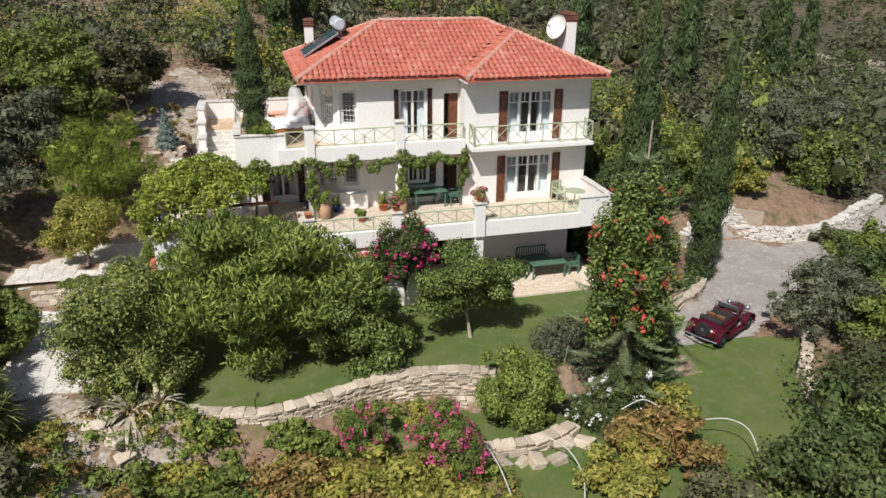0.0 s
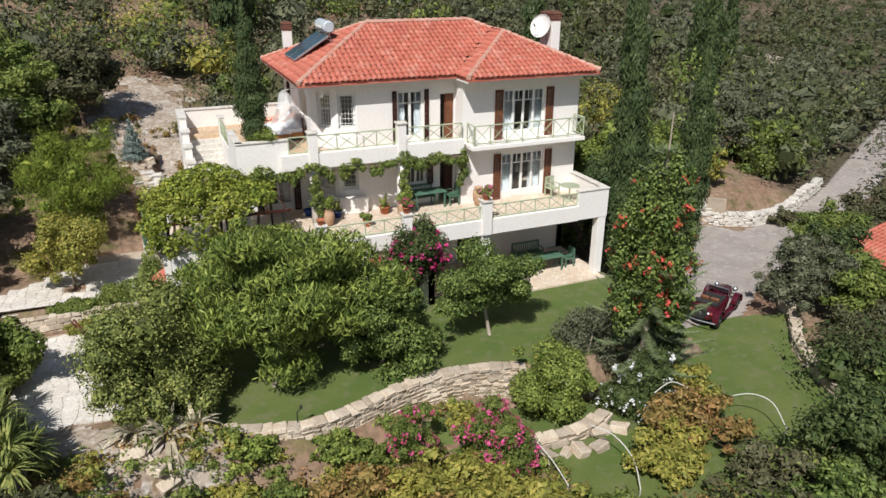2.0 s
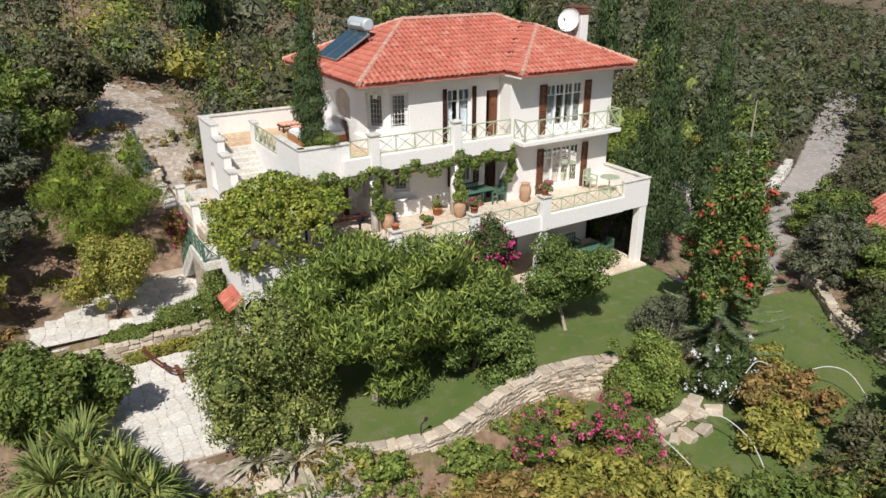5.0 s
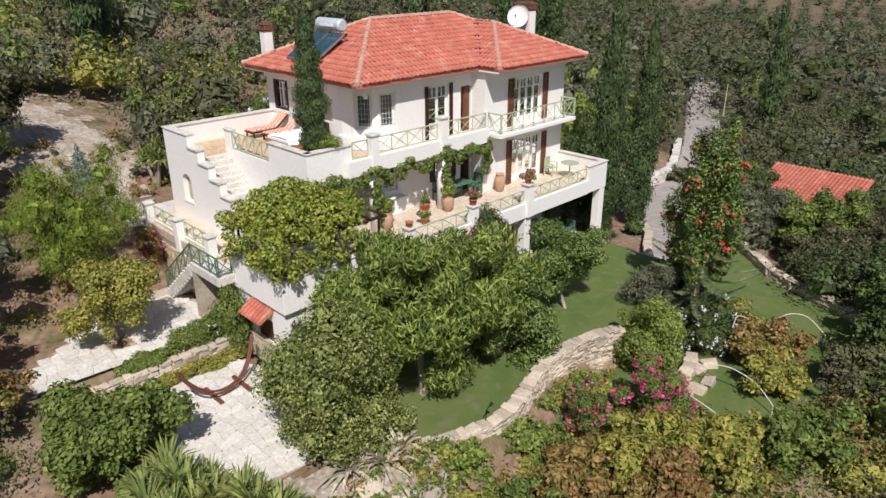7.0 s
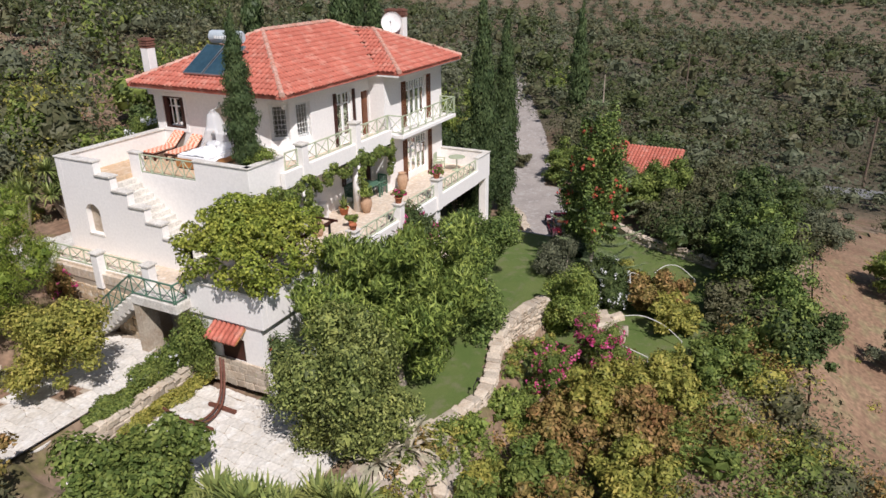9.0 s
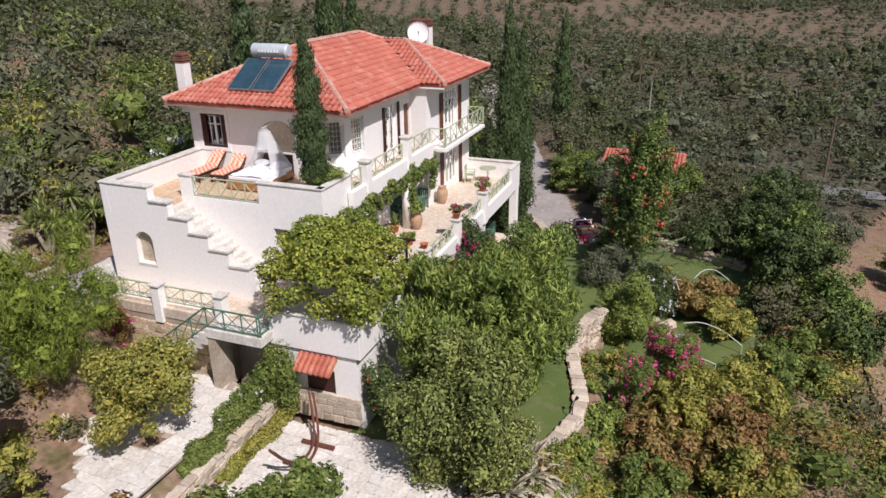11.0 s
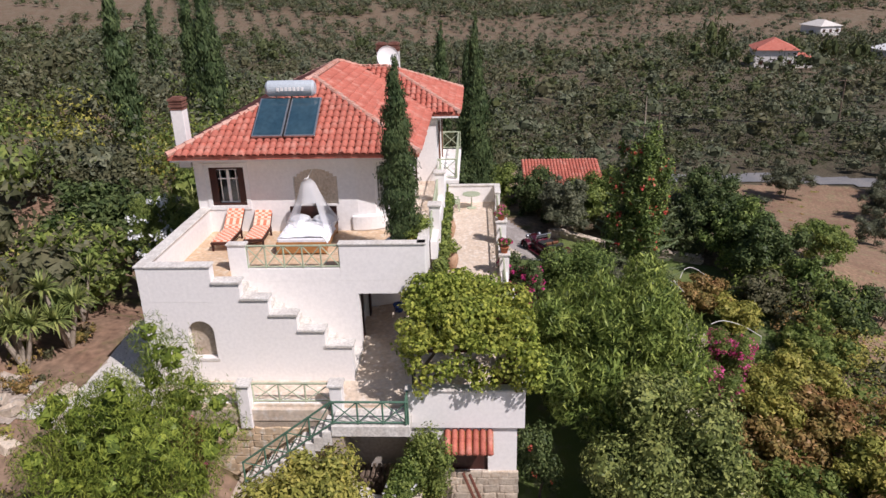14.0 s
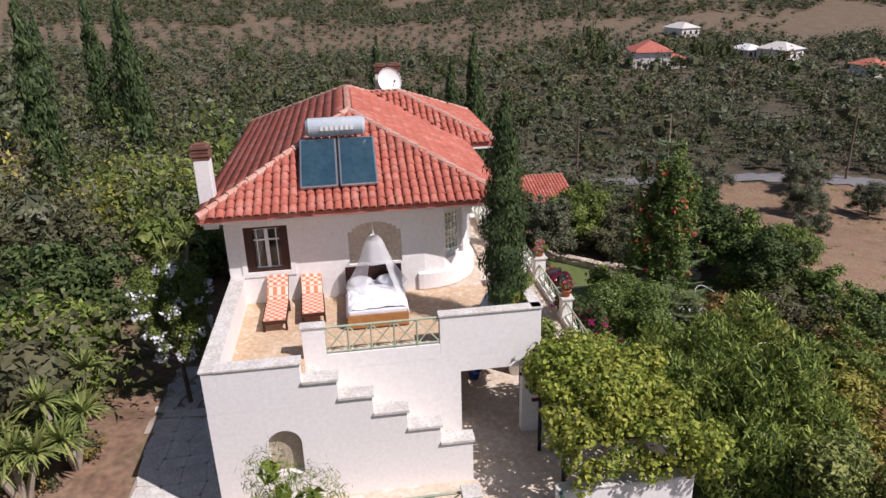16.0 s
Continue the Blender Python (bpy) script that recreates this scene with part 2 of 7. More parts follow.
# ---- mesh tools ----
class Geo:
    """Gathers faces for one mesh."""

    def __init__(self):
        self.v, self.f, self.m = [], [], []

    def add(self, verts, faces, mi=0):
        o = len(self.v)
        self.v += [tuple(p) for p in verts]
        self.f += [tuple(o + i for i in f) for f in faces]
        self.m += [mi] * len(faces)
        return self

    def box(self, x0, x1, y0, y1, z0, z1, m=None, mi=0):
        p = [Vector((x, y, z)) for z in (z0, z1) for x, y in ((x0, y0), (x1, y0), (x1, y1), (x0, y1))]
        if m is not None:
            p = [m @ q for q in p]
        return self.add(p, [(0, 3, 2, 1), (4, 5, 6, 7), (0, 1, 5, 4), (1, 2, 6, 5), (2, 3, 7, 6), (3, 0, 4, 7)], mi)

    def prism(self, poly, z0, z1, mi=0):
        n = len(poly)
        p = [(x, y, z0) for x, y in poly] + [(x, y, z1) for x, y in poly]
        return self.add(p, [tuple(range(n))[::-1], tuple(range(n, 2 * n))] + [(i, (i + 1) % n, n + (i + 1) % n, n + i) for i in range(n)], mi)

    def tube(self, pts, radii, seg=8, mi=0):
        """A round bar through pts; radii: one, or one for each point."""
        pts = [Vector(p) for p in pts]
        radii = radii if isinstance(radii, (list, tuple)) else [radii] * len(pts)
        rings = []
        for i, p in enumerate(pts):
            d = (pts[min(i + 1, len(pts) - 1)] - pts[max(i - 1, 0)]).normalized()
            a = d.orthogonal().normalized() if i == 0 else (a - d * a.dot(d)).normalized()
            b = d.cross(a)
            rings.append([p + (a * math.cos(k * math.tau / seg) + b * math.sin(k * math.tau / seg)) * radii[i] for k in range(seg)])
        v = [q for r in rings for q in r]
        f = [(i * seg + k, i * seg + (k + 1) % seg, (i + 1) * seg + (k + 1) % seg, (i + 1) * seg + k) for i in range(len(pts) - 1) for k in range(seg)]
        f += [tuple(range(seg))[::-1], tuple(range(len(v) - seg, len(v)))]
        return self.add(v, f, mi)

    def lathe(self, prof, seg=20, m=None, mi=0):
        """Turned form: prof is (radius, height) from the bottom up."""
        v = [Vector((r * math.cos(k * math.tau / seg), r * math.sin(k * math.tau / seg), z)) for r, z in prof for k in range(seg)]
        if m is not None:
            v = [m @ q for q in v]
        f = [(i * seg + k, i * seg + (k + 1) % seg, (i + 1) * seg + (k + 1) % seg, (i + 1) * seg + k) for i in range(len(prof) - 1) for k in range(seg)]
        f += [tuple(range(seg))[::-1], tuple(range(len(v) - seg, len(v)))]
        return self.add(v, f, mi)

    def mesh(self, name, mats, smooth=False):
        me = bpy.data.meshes.new(name)
        me.from_pydata(self.v, [], self.f)
        for m in mats if isinstance(mats, (list, tuple)) else [mats]:
            me.materials.append(m)
        if any(self.m):
            me.polygons.foreach_set("material_index", self.m)
        if smooth:
            me.shade_smooth()
        me.update()
        return me


def part(name, geo, mats, parent=None, label="", smooth=False, bevel=0.0):
    """Links a Geo (or a mesh) as one mesh object under a thing or a part."""
    ob = new(name, geo.mesh(name, mats, smooth) if isinstance(geo, Geo) else geo)
    if parent is not None:
        ob.parent = parent
        if parent.parent is None and parent.type == "EMPTY":
            ob.matrix_parent_inverse = parent.matrix_basis.inverted()
    if bevel:
        bv = ob.modifiers.new("bevel", "BEVEL")
        bv.width, bv.segments, bv.limit_method = bevel, 2, "ANGLE"
    return tagged(ob, label)


def thing(name, label, category, at=(0, 0, 0), group="", kind=""):
    ob = new(name)
    ob.location = at
    ob.empty_display_size = 0.1
    return tagged(ob, label, category, group, kind)


def side(p, q):
    """The frame of a wall from p to q: u along it, v outwards (to the right), z up."""
    d = (Vector((q[0], q[1], 0)) - Vector((p[0], p[1], 0))).normalized()
    return Matrix(((d.x, d.y, 0, p[0]), (d.y, -d.x, 0, p[1]), (0, 0, 1, 0), (0, 0, 0, 1)))


def span(p, q):
    return math.hypot(q[0] - p[0], q[1] - p[1])


def wall(geo, p, q, z0, z1, th, holes=(), mi=0, start=0.0):
    """A wall in one piece whose outer face runs from p to q, with openings (u0, u1, z0, z1) through it."""
    m, n = side(p, q), span(p, q)
    us = sorted({start, n, *[u for h in holes for u in h[:2]]})
    zs = sorted({z0, z1, *[z for h in holes for z in h[2:] if z0 < z < z1]})
    solid = {(i, k) for i in range(len(us) - 1) for k in range(len(zs) - 1)
             if not any(h[0] - 1e-6 < us[i] and us[i + 1] < h[1] + 1e-6 and h[2] - 1e-6 < zs[k] and zs[k + 1] < h[3] + 1e-6 for h in holes)}
    verts, at, faces = [], {}, []

    def v(i, k, d):
        if (i, k, d) not in at:
            at[i, k, d] = len(verts)
            verts.append(m @ Vector((us[i], -th * d, zs[k])))
        return at[i, k, d]
    for i, k in solid:
        ring = [(i, k), (i + 1, k), (i + 1, k + 1), (i, k + 1)]
        faces.append(tuple(v(a, b, 0) for a, b in ring))
        faces.append(tuple(v(a, b, 1) for a, b in ring[::-1]))
        for (di, dk), (a, b) in zip(((0, -1), (1, 0), (0, 1), (-1, 0)), zip(ring, ring[1:] + ring[:1])):
            if (i + di, k + dk) not in solid:
                faces.append((v(*b, 0), v(*a, 0), v(*a, 1), v(*b, 1)))
    geo.add(verts, faces, mi)


def smooth01(a, b, x):
    t = np.clip((np.asarray(x, float) - a) / (b - a), 0, 1)
    return t * t * (3 - 2 * t)


# ---- leaves ----
RNG = np.random.default_rng(7)


def unit(n):
    v = RNG.normal(size=(n, 3))
    return v / np.linalg.norm(v, axis=1, keepdims=True)


def leaf_arrays(blobs, n, size, slim=0.5, droop=0.0, fill=0.72, up=0.3, loose=0.75):
    """Corner points (n, 4, 3) of leaves that cover a set of blobs (cx, cy, cz, rx, ry, rz)."""
    B = np.array(blobs, float)
    area = (B[:, 3] * B[:, 4] + B[:, 4] * B[:, 5] + B[:, 3] * B[:, 5])
    pick = RNG.choice(len(B), n, p=area / area.sum())
    d = unit(n)
    r = RNG.uniform(fill, 1.1, (n, 1)) + (RNG.random((n, 1)) < 0.15) * RNG.uniform(0, 0.3, (n, 1))
    p = B[pick, :3] + d * r * B[pick, 3:]
    keep = np.ones(n, bool)
    for b in B:
        keep &= (((p - b[:3]) / b[3:]) ** 2).sum(1) > 0.45
    p, d = p[keep], d[keep]
    n = len(p)
    nrm = d + unit(n) * loose + np.array([0, 0, up])
    nrm /= np.linalg.norm(nrm, axis=1, keepdims=True)
    t = np.cross(nrm, unit(n))
    t /= np.linalg.norm(t, axis=1, keepdims=True) + 1e-9
    if droop:
        t += np.array([0, 0, -droop])
        t /= np.linalg.norm(t, axis=1, keepdims=True)
    b = np.cross(nrm, t)
    s = size * RNG.uniform(0.65, 1.35, (n, 1))
    return np.stack([p - t * s, p + b * s * slim, p + t * s + nrm * s * -0.15, p - b * s * slim], 1)


def quads_mesh(name, q, mat):
    me = bpy.data.meshes.new(name)
    n = len(q)
    me.vertices.add(4 * n), me.loops.add(4 * n), me.polygons.add(n)
    me.vertices.foreach_set("co", q.reshape(-1).astype(np.float32))
    me.loops.foreach_set("vertex_index", np.arange(4 * n, dtype=np.int32))
    me.polygons.foreach_set("loop_start", np.arange(0, 4 * n, 4, dtype=np.int32))
    me.materials.append(mat)
    me.update(calc_edges=True)
    return me


def tris_mesh(name, q, mat):
    """One mesh of loose triangles (n, 3, 3)."""
    me = bpy.data.meshes.new(name)
    n = len(q)
    me.vertices.add(3 * n), me.loops.add(3 * n), me.polygons.add(n)
    me.vertices.foreach_set("co", q.reshape(-1).astype(np.float32))
    me.loops.foreach_set("vertex_index", np.arange(3 * n, dtype=np.int32))
    me.polygons.foreach_set("loop_start", np.arange(0, 3 * n, 3, dtype=np.int32))
    me.materials.append(mat)
    me.update(calc_edges=True)
    return me


def crown_blobs(c, r, k, part_size=0.5, low=-0.7, heart=0.6):
    """k rounded clumps on the outline of an ellipsoid, and one in its middle."""
    out = [(*c, r[0] * heart, r[1] * heart, r[2] * heart)]
    for i in range(k):
        z = RNG.uniform(low, 0.95)
        a = i * 2.399 + RNG.uniform(-0.4, 0.4)
        h = math.sqrt(max(0, 1 - z * z))
        f = RNG.uniform(0.45, 1.12)
        s = part_size * RNG.uniform(0.35, 1.5)
        out.append((c[0] + r[0] * f * h * math.cos(a), c[1] + r[1] * f * h * math.sin(a), c[2] + r[2] * f * z, r[0] * s, r[1] * s, r[2] * s * 0.85))
    return out


def ball_quads(b, rows=4, seg=8, shrink=0.66, jig=0.06):
    """Loose faces round the inside of one clump."""
    q = []
    at = lambda i, k: np.array(b[:3]) + shrink * np.array([b[3] * math.sin(math.pi * (i + 0.15) / (rows + 0.3)) * math.cos(k * math.tau / seg), b[4] * math.sin(math.pi * (i + 0.15) / (rows + 0.3)) * math.sin(k * math.tau / seg), -b[5] * math.cos(math.pi * (i + 0.15) / (rows + 0.3))])
    for i in range(rows):
        for k in range(seg):
            q.append([at(i, k), at(i, k + 1), at(i + 1, k + 1), at(i + 1, k)])
    q = np.array(q)
    return q + RNG.uniform(-jig, jig, q.shape) * np.array(b[3:])


def core(blobs, mat, name, shrink=0.62):
    """The dense inside of a crown."""
    return quads_mesh(name, np.concatenate([ball_quads(b, 4, 7, shrink * (1.15 if i == 0 else 1.0), 0.12) for i, b in enumerate(blobs)]), mat)


def blossom_arrays(blobs, n, size, per=9):
    """Petals in clusters on the outside of a crown."""
    B = np.array(blobs, float)
    k = max(1, n // per)
    c = np.empty((0, 3))
    while len(c) < k:
        d = unit(k)
        d[:, 2] = np.abs(d[:, 2]) * 1.1 - 0.25
        b = B[RNG.integers(0, len(B), k)]
        p = b[:, :3] + d * b[:, 3:] * 1.08
        free = np.ones(k, bool)
        for q in B:
            free &= (((p - q[:3]) / q[3:]) ** 2).sum(1) > 1.0
        c = np.concatenate([c, p[free]])
    c = c[:k]
    return leaf_arrays([(*p, s, s, s) for p, s in zip(c, RNG.uniform(size, size * 2.2, k))], n, size, 0.8, fill=0.3)


def tree(name, label, category, foot, c, r, mat, n=6000, size=0.11, k=14, trunk=0.12, bark=None, slim=0.5, droop=0.0, flowers=None, nf=0, fsize=0.07, part_size=0.5, low=-0.7, multi=1, group="", airy=0.62):
    """A tree or shrub: tapered trunk with limbs, a crown of leaves over its dense inside, blossom."""
    t = thing(name, label, category, foot, group)
    blobs = crown_blobs(c, r, k, part_size, low)
    geo = Geo()
    for s in range(multi):
        off = Vector((RNG.uniform(-1, 1) * 0.12 * (multi > 1), RNG.uniform(-1, 1) * 0.12 * (multi > 1), 0))
        base, top = Vector(foot) + off, Vector(c) + Vector((RNG.uniform(-1, 1) * r[0], RNG.uniform(-1, 1) * r[1], 0)) * 0.25
        base.z -= 0.15
        mid = base.lerp(top, 0.5) + Vector((RNG.uniform(-1, 1), RNG.uniform(-1, 1), 0)) * trunk * 1.2
        geo.tube([base, base.lerp(mid, 0.15) , mid, top], [trunk * 1.35, trunk, trunk * 0.75, trunk * 0.3], 8)
        for b in blobs[1 + s::max(1, len(blobs) // 6)]:
            geo.tube([mid, mid.lerp(Vector(b[:3]), 0.55) + Vector((0, 0, 0.1)), b[:3]], [trunk * 0.5, trunk * 0.3, trunk * 0.1], 5)
    part("trunk", geo, bark or BARK, t, smooth=True)
    cr = part("crown", quads_mesh("crown", leaf_arrays(blobs, n, size, slim, droop), mat), None, t)
    part("inner_foliage", core(blobs, mat, "inner_foliage", airy), None, cr)
    if flowers:
        part("blossom", quads_mesh("blossom", blossom_arrays(blobs[1:], nf, fsize), flowers), None, cr)
    return t


def cypress(foot, h, r, label="slender dark green Italian cypress", n=5000, size=0.10, group=""):
    """A narrow column of upright sprays."""
    t = thing("cypress_tree", label, "tree", foot, group)
    part("trunk", Geo().tube([(foot[0], foot[1], foot[2] - 0.15), (foot[0], foot[1], foot[2] + h * 0.8)], [r * 0.25, r * 0.08], 8), BARK, t)
    blobs = []
    for i in range(16):
        u = (i + 0.5) / 16
        w = r * (0.55 + 0.45 * math.sin(min(1, u * 2.2) * math.pi / 2)) * (1 - u ** 2.2) ** 0.8 + 0.06
        a = i * 2.4
        blobs.append((foot[0] + math.cos(a) * w * 0.28, foot[1] + math.sin(a) * w * 0.28, foot[2] + 0.25 + u * (h - 0.3), w * RNG.uniform(0.8, 1.0), w * RNG.uniform(0.8, 1.0), h / 16 * 1.25))
    q = leaf_arrays(blobs, n, size, 0.32, droop=-1.6, fill=0.8, up=0.0)
    cr = part("crown", quads_mesh("crown", q, L_CYP), None, t)
    part("inner_foliage", core(blobs, L_CYP, "inner_foliage", 0.8), None, cr)
    return t

# ---- the lie of the land ----
def wall_line(x):
    """The y of the curved garden wall at x."""
    x = np.asarray(x, float)
    return 20.05 + 0.55 * np.sin((x - 2.0) * 0.62) + 0.06 * np.maximum(0, -x) ** 1.3


DRIVE_X, DRIVE_Y = [14.0, 17.0, 20.0, 24.0, 28.0, 34.0, 40.0, 60.0], [22.6, 22.9, 24.2, 26.6, 27.9, 29.4, 32.0, 42.0]


def height(x, y):
    """The ground's level: a hillside that rises to the north, falls to the valley in the east, with levelled gardens."""
    x, y = np.asarray(x, float), np.asarray(y, float)
    n = y - 24
    h = -2.0 + 0.20 * np.maximum(0, n) + 1.8 * smooth01(9, -6, x) - 0.20 * np.maximum(0, 18 - y)
    h = h - 0.05 * np.maximum(0, x - 24)
    h = np.where(n > 90, h + 0.06 * (n - 90), h)
    # the valley and the slopes beyond it
    e = smooth01(26, 75, x - 0.25 * (y - 20))
    far = -11.5 - 0.018 * np.maximum(0, x - 60) + 0.12 * np.maximum(0, x - 290) + 0.15 * np.maximum(0, x - 480) + 0.05 * np.maximum(0, y - 10)
    h = h * (1 - e) + far * e
    h = h + 0.12 * np.sin(x * 0.55 + 1.3) * np.sin(y * 0.47) + 0.35 * np.sin(x * 0.11 + 2) * np.sin(y * 0.13 + 1) * smooth01(45, 60, y)

    def pad(h, z, x0, x1, y0, y1, s0=0.8, s1=0.8, s2=0.8, s3=0.8):
        k = smooth01(x0 - s0, x0, x) * smooth01(x1 + s1, x1, x) * smooth01(y0 - s2, y0, y) * smooth01(y1 + s3, y1, y)
        return h * (1 - k) + z * k
    h = pad(h, -2.2, 9, 23, 12, 23, 4, 2.5, 6, 4)          # lower lawn and forecourt
    h = pad(h, -1.9, 16, 40, 24, 31.5, 2, 3, 2, 1.5)           # drive
    spur = smooth01(33, 39, x) * smooth01(66, 58, x) * smooth01(9, 2.6, np.abs(y - np.interp(x, DRIVE_X, DRIVE_Y)))
    h = h * (1 - spur) + (-1.9 + 0.13 * np.maximum(0, x - 36)) * spur   # the drive climbs along a spur
    h = pad(h, -2.1, -4, 10, 14, 18.5, 3, 1, 5, 1)         # beds below the garden wall
    h = pad(h, 0.45, -10.6, -3.8, 29.2, 33.0, 1.2, 0.3, 0.2, 2.5)   # upper paving
    h = pad(h, -0.25, -10.0, -3.2, 21.6, 28.6, 0.7, 0.3, 0.8, 0.3)  # lower paving
    h = pad(h, 2.3, -3.6, 2.0, 33, 41, 0.2, 2, 1, 2)       # path behind the stair block
    inside = smooth01(0.0, 0.12, y - wall_line(x)) * smooth01(-4.7, -3.9, x) * smooth01(17.0, 14.6, x) * smooth01(30.5, 29.5, y)
    h = h * (1 - inside) - 0.6 * inside
    house = smooth01(-3.9, -3.7, x) * smooth01(14.6, 14.4, x) * smooth01(25.8, 26.0, y) * smooth01(36.2, 36.0, y)
    return h * (1 - house) + np.minimum(h, -0.62) * house


def level(x, y):
    return float(height(x, y))


def steps(a, b, fine0, fine1, d, grow):
    """Grid lines from a to b, d apart between fine0 and fine1, wider and wider outside."""
    mid = list(np.arange(fine0, fine1 + 1e-6, d))
    lo, hi, s = [], [], d
    while (lo[-1] if lo else fine0) > a:
        s *= grow
        lo.append((lo[-1] if lo else fine0) - s)
    s = d
    while (hi[-1] if hi else fine1) < b:
        s *= grow
        hi.append((hi[-1] if hi else fine1) + s)
    return np.array(lo[::-1] + mid + hi)


def sheet(name, xs, ys, mat, lift=0.0, mask=None):
    X, Y = np.meshgrid(xs, ys)
    Z = height(X, Y) + lift
    v = np.stack([X, Y, Z], -1).reshape(-1, 3)
    nx, ny = len(xs), len(ys)
    f = [(j * nx + i, j * nx + i + 1, (j + 1) * nx + i + 1, (j + 1) * nx + i) for j in range(ny - 1) for i in range(nx - 1)
         if mask is None or mask((xs[i] + xs[i + 1]) / 2, (ys[j] + ys[j + 1]) / 2)]
    used = sorted({i for q in f for i in q})
    idx = {o: k for k, o in enumerate(used)}
    me = bpy.data.meshes.new(name)
    me.from_pydata([tuple(v[i]) for i in used], [], [tuple(idx[i] for i in q) for q in f])
    me.materials.append(mat)
    me.shade_smooth()
    return new(name, me)


tagged(sheet("ground", steps(-320, 900, -16, 30, 0.45, 1.1), steps(-500, 500, 8, 46, 0.45, 1.1), SOIL),
       "dry reddish soil with withered grass on a hillside", "ground", kind="structure")
LAWN_OK = lambda x, y: y > wall_line(x) + 0.3 and -4.2 < x < 15.2 and y < 26.2 and not (x > 13.5 and y > 25.5)
tagged(sheet("lawn", np.arange(-5, 16, 0.2), np.arange(19, 27.4, 0.2), LAWN, 0.03, LAWN_OK),
       "mown green lawn behind the curved stone wall", "lawn", kind="structure")
BANK = surf("stony_bank_soil", (0.47, 0.40, 0.33), (0.35, 0.27, 0.20), 0.9, 0.95, 1.0, 7.0, third=(0.55, 0.50, 0.44), fine_dark=0.6)
ragged = lambda x, y: 0.25 * math.sin(x * 2.3 + y) + 0.2 * math.sin(y * 3.1 - x * 1.7)
tagged(sheet("stony_bank", np.arange(-10, -2.4, 0.2), np.arange(15.6, 22, 0.2), BANK, 0.03, lambda x, y: ((x + 6.0) / 3.3) ** 2 + ((y - 18.9) / 2.9) ** 2 + ragged(x, y) < 0.95 and y < 21.9),
       "pale stony bank below the paving", "bank", kind="structure")
tagged(sheet("stony_slope", np.arange(-9, 2, 0.3), np.arange(39, 56, 0.3), BANK, 0.04, lambda x, y: ((x + 3.6) / 3.0) ** 2 + ((y - 46.0) / 7.0) ** 2 + ragged(x, y) < 0.9),
       "pale rocky clearing on the hillside", "slope", kind="structure")


tagged(sheet("clearing", np.arange(86, 140, 1.0), np.arange(100, 146, 1.0), BANK, 0.1, lambda x, y: ((x - 113) / 20) ** 2 + ((y - 122) / 13) ** 2 + 0.5 * ragged(x * 0.3, y * 0.3) < 0.8),
       "bare pale clearing on the far hillside", "clearing", kind="structure")


def in_poly(poly, x, y):
    ok = False
    for (x0, y0), (x1, y1) in zip(poly, poly[1:] + poly[:1]):
        if (y0 > y) != (y1 > y) and x < (x1 - x0) * (y - y0) / (y1 - y0) + x0:
            ok = not ok
    return ok


LOWER = [(15.0, 22.0), (17.5, 22.3), (20.5, 22.1), (22.3, 21.6), (21.2, 20.4), (20.0, 19.2), (19.2, 17.8), (18.5, 16.0), (17.2, 13.0), (13.5, 12.6), (12.6, 16), (13.4, 19.5)]
STRIP = [(1.5, 18.9), (4, 19.6), (7, 19.9), (10, 19.5), (12.6, 17), (13.5, 12.6), (8.5, 12.2), (7, 14.0), (6.5, 17.6), (4, 18.4)]
tagged(sheet("lawn_lower", np.arange(12, 23, 0.15), np.arange(12, 23, 0.15), LAWN, 0.035, lambda x, y: in_poly(LOWER, x, y)),
       "sunlit mown lawn beside the forecourt", "lawn", kind="structure")
tagged(sheet("lawn_strip", np.arange(1, 14, 0.15), np.arange(11.5, 20.5, 0.15), LAWN, 0.032, lambda x, y: in_poly(STRIP, x, y) and y < wall_line(x) - 0.35),
       "strip of mown grass below the garden wall", "lawn", kind="structure")




def drive_ok(x, y):
    mid = float(np.interp(x, DRIVE_X, DRIVE_Y))
    on = 14.6 < x < 60 and (-2.15 if x < 27 else -1.0) < y - mid < 2.15 or ((x - 25.0) / 2.6) ** 2 + ((y - 29.3) / 3.0) ** 2 < 1
    return on and not (x < 19.5 and y > 24.4 + 0.25 * (x - 16)) and not in_poly(LOWER, x, y)


FIELD = [(7, 10), (17, 9.2), (25, 9.6), (30, 9.5), (45, 4), (64, -3), (65, -10), (59, -28), (48, -45), (15, -45), (5, -10), (2, 5)]
tagged(sheet("field", np.arange(2, 67, 0.8), np.arange(-46, 10, 0.8), DRYGRASS, 0.14, lambda x, y: in_poly(FIELD, x, y)),
       "bare sun-dried field below the gardens", "field", kind="structure")
tagged(sheet("driveway", np.arange(14, 60, 0.2), np.arange(20, 52, 0.2), ROAD, 0.045, drive_ok),
       "pale grey concrete driveway curving up to the forecourt", "driveway", kind="structure")
tagged(sheet("road", np.arange(40, 120, 1.0), np.arange(-60, 40, 1.0), ASPHALT, 0.12, lambda x, y: abs(x - 68 + 0.012 * (y + 5) ** 2 * (y < -5)) < 2.2),
       "grey asphalt country road in the valley", "road", kind="structure")

# ---- the villa ----
F0, F1, F2, TOP = -0.55, 2.75, 5.55, 8.55
house = thing("house", "two-storey white plastered villa with terracotta hipped roof", "house", (6, 31, F0))
WL, WC, WE, WN, WS, WW, WX = 2.75, 4.35, 14.65, 36.4, 29.3, 28.5, 8.8    # upper storey's lines
bend = [(WC - 1.6 * math.cos(a), 30.9 - 1.6 * math.sin(a)) for a in [math.radians(d) for d in (0, 22, 52, 60, 90)]]


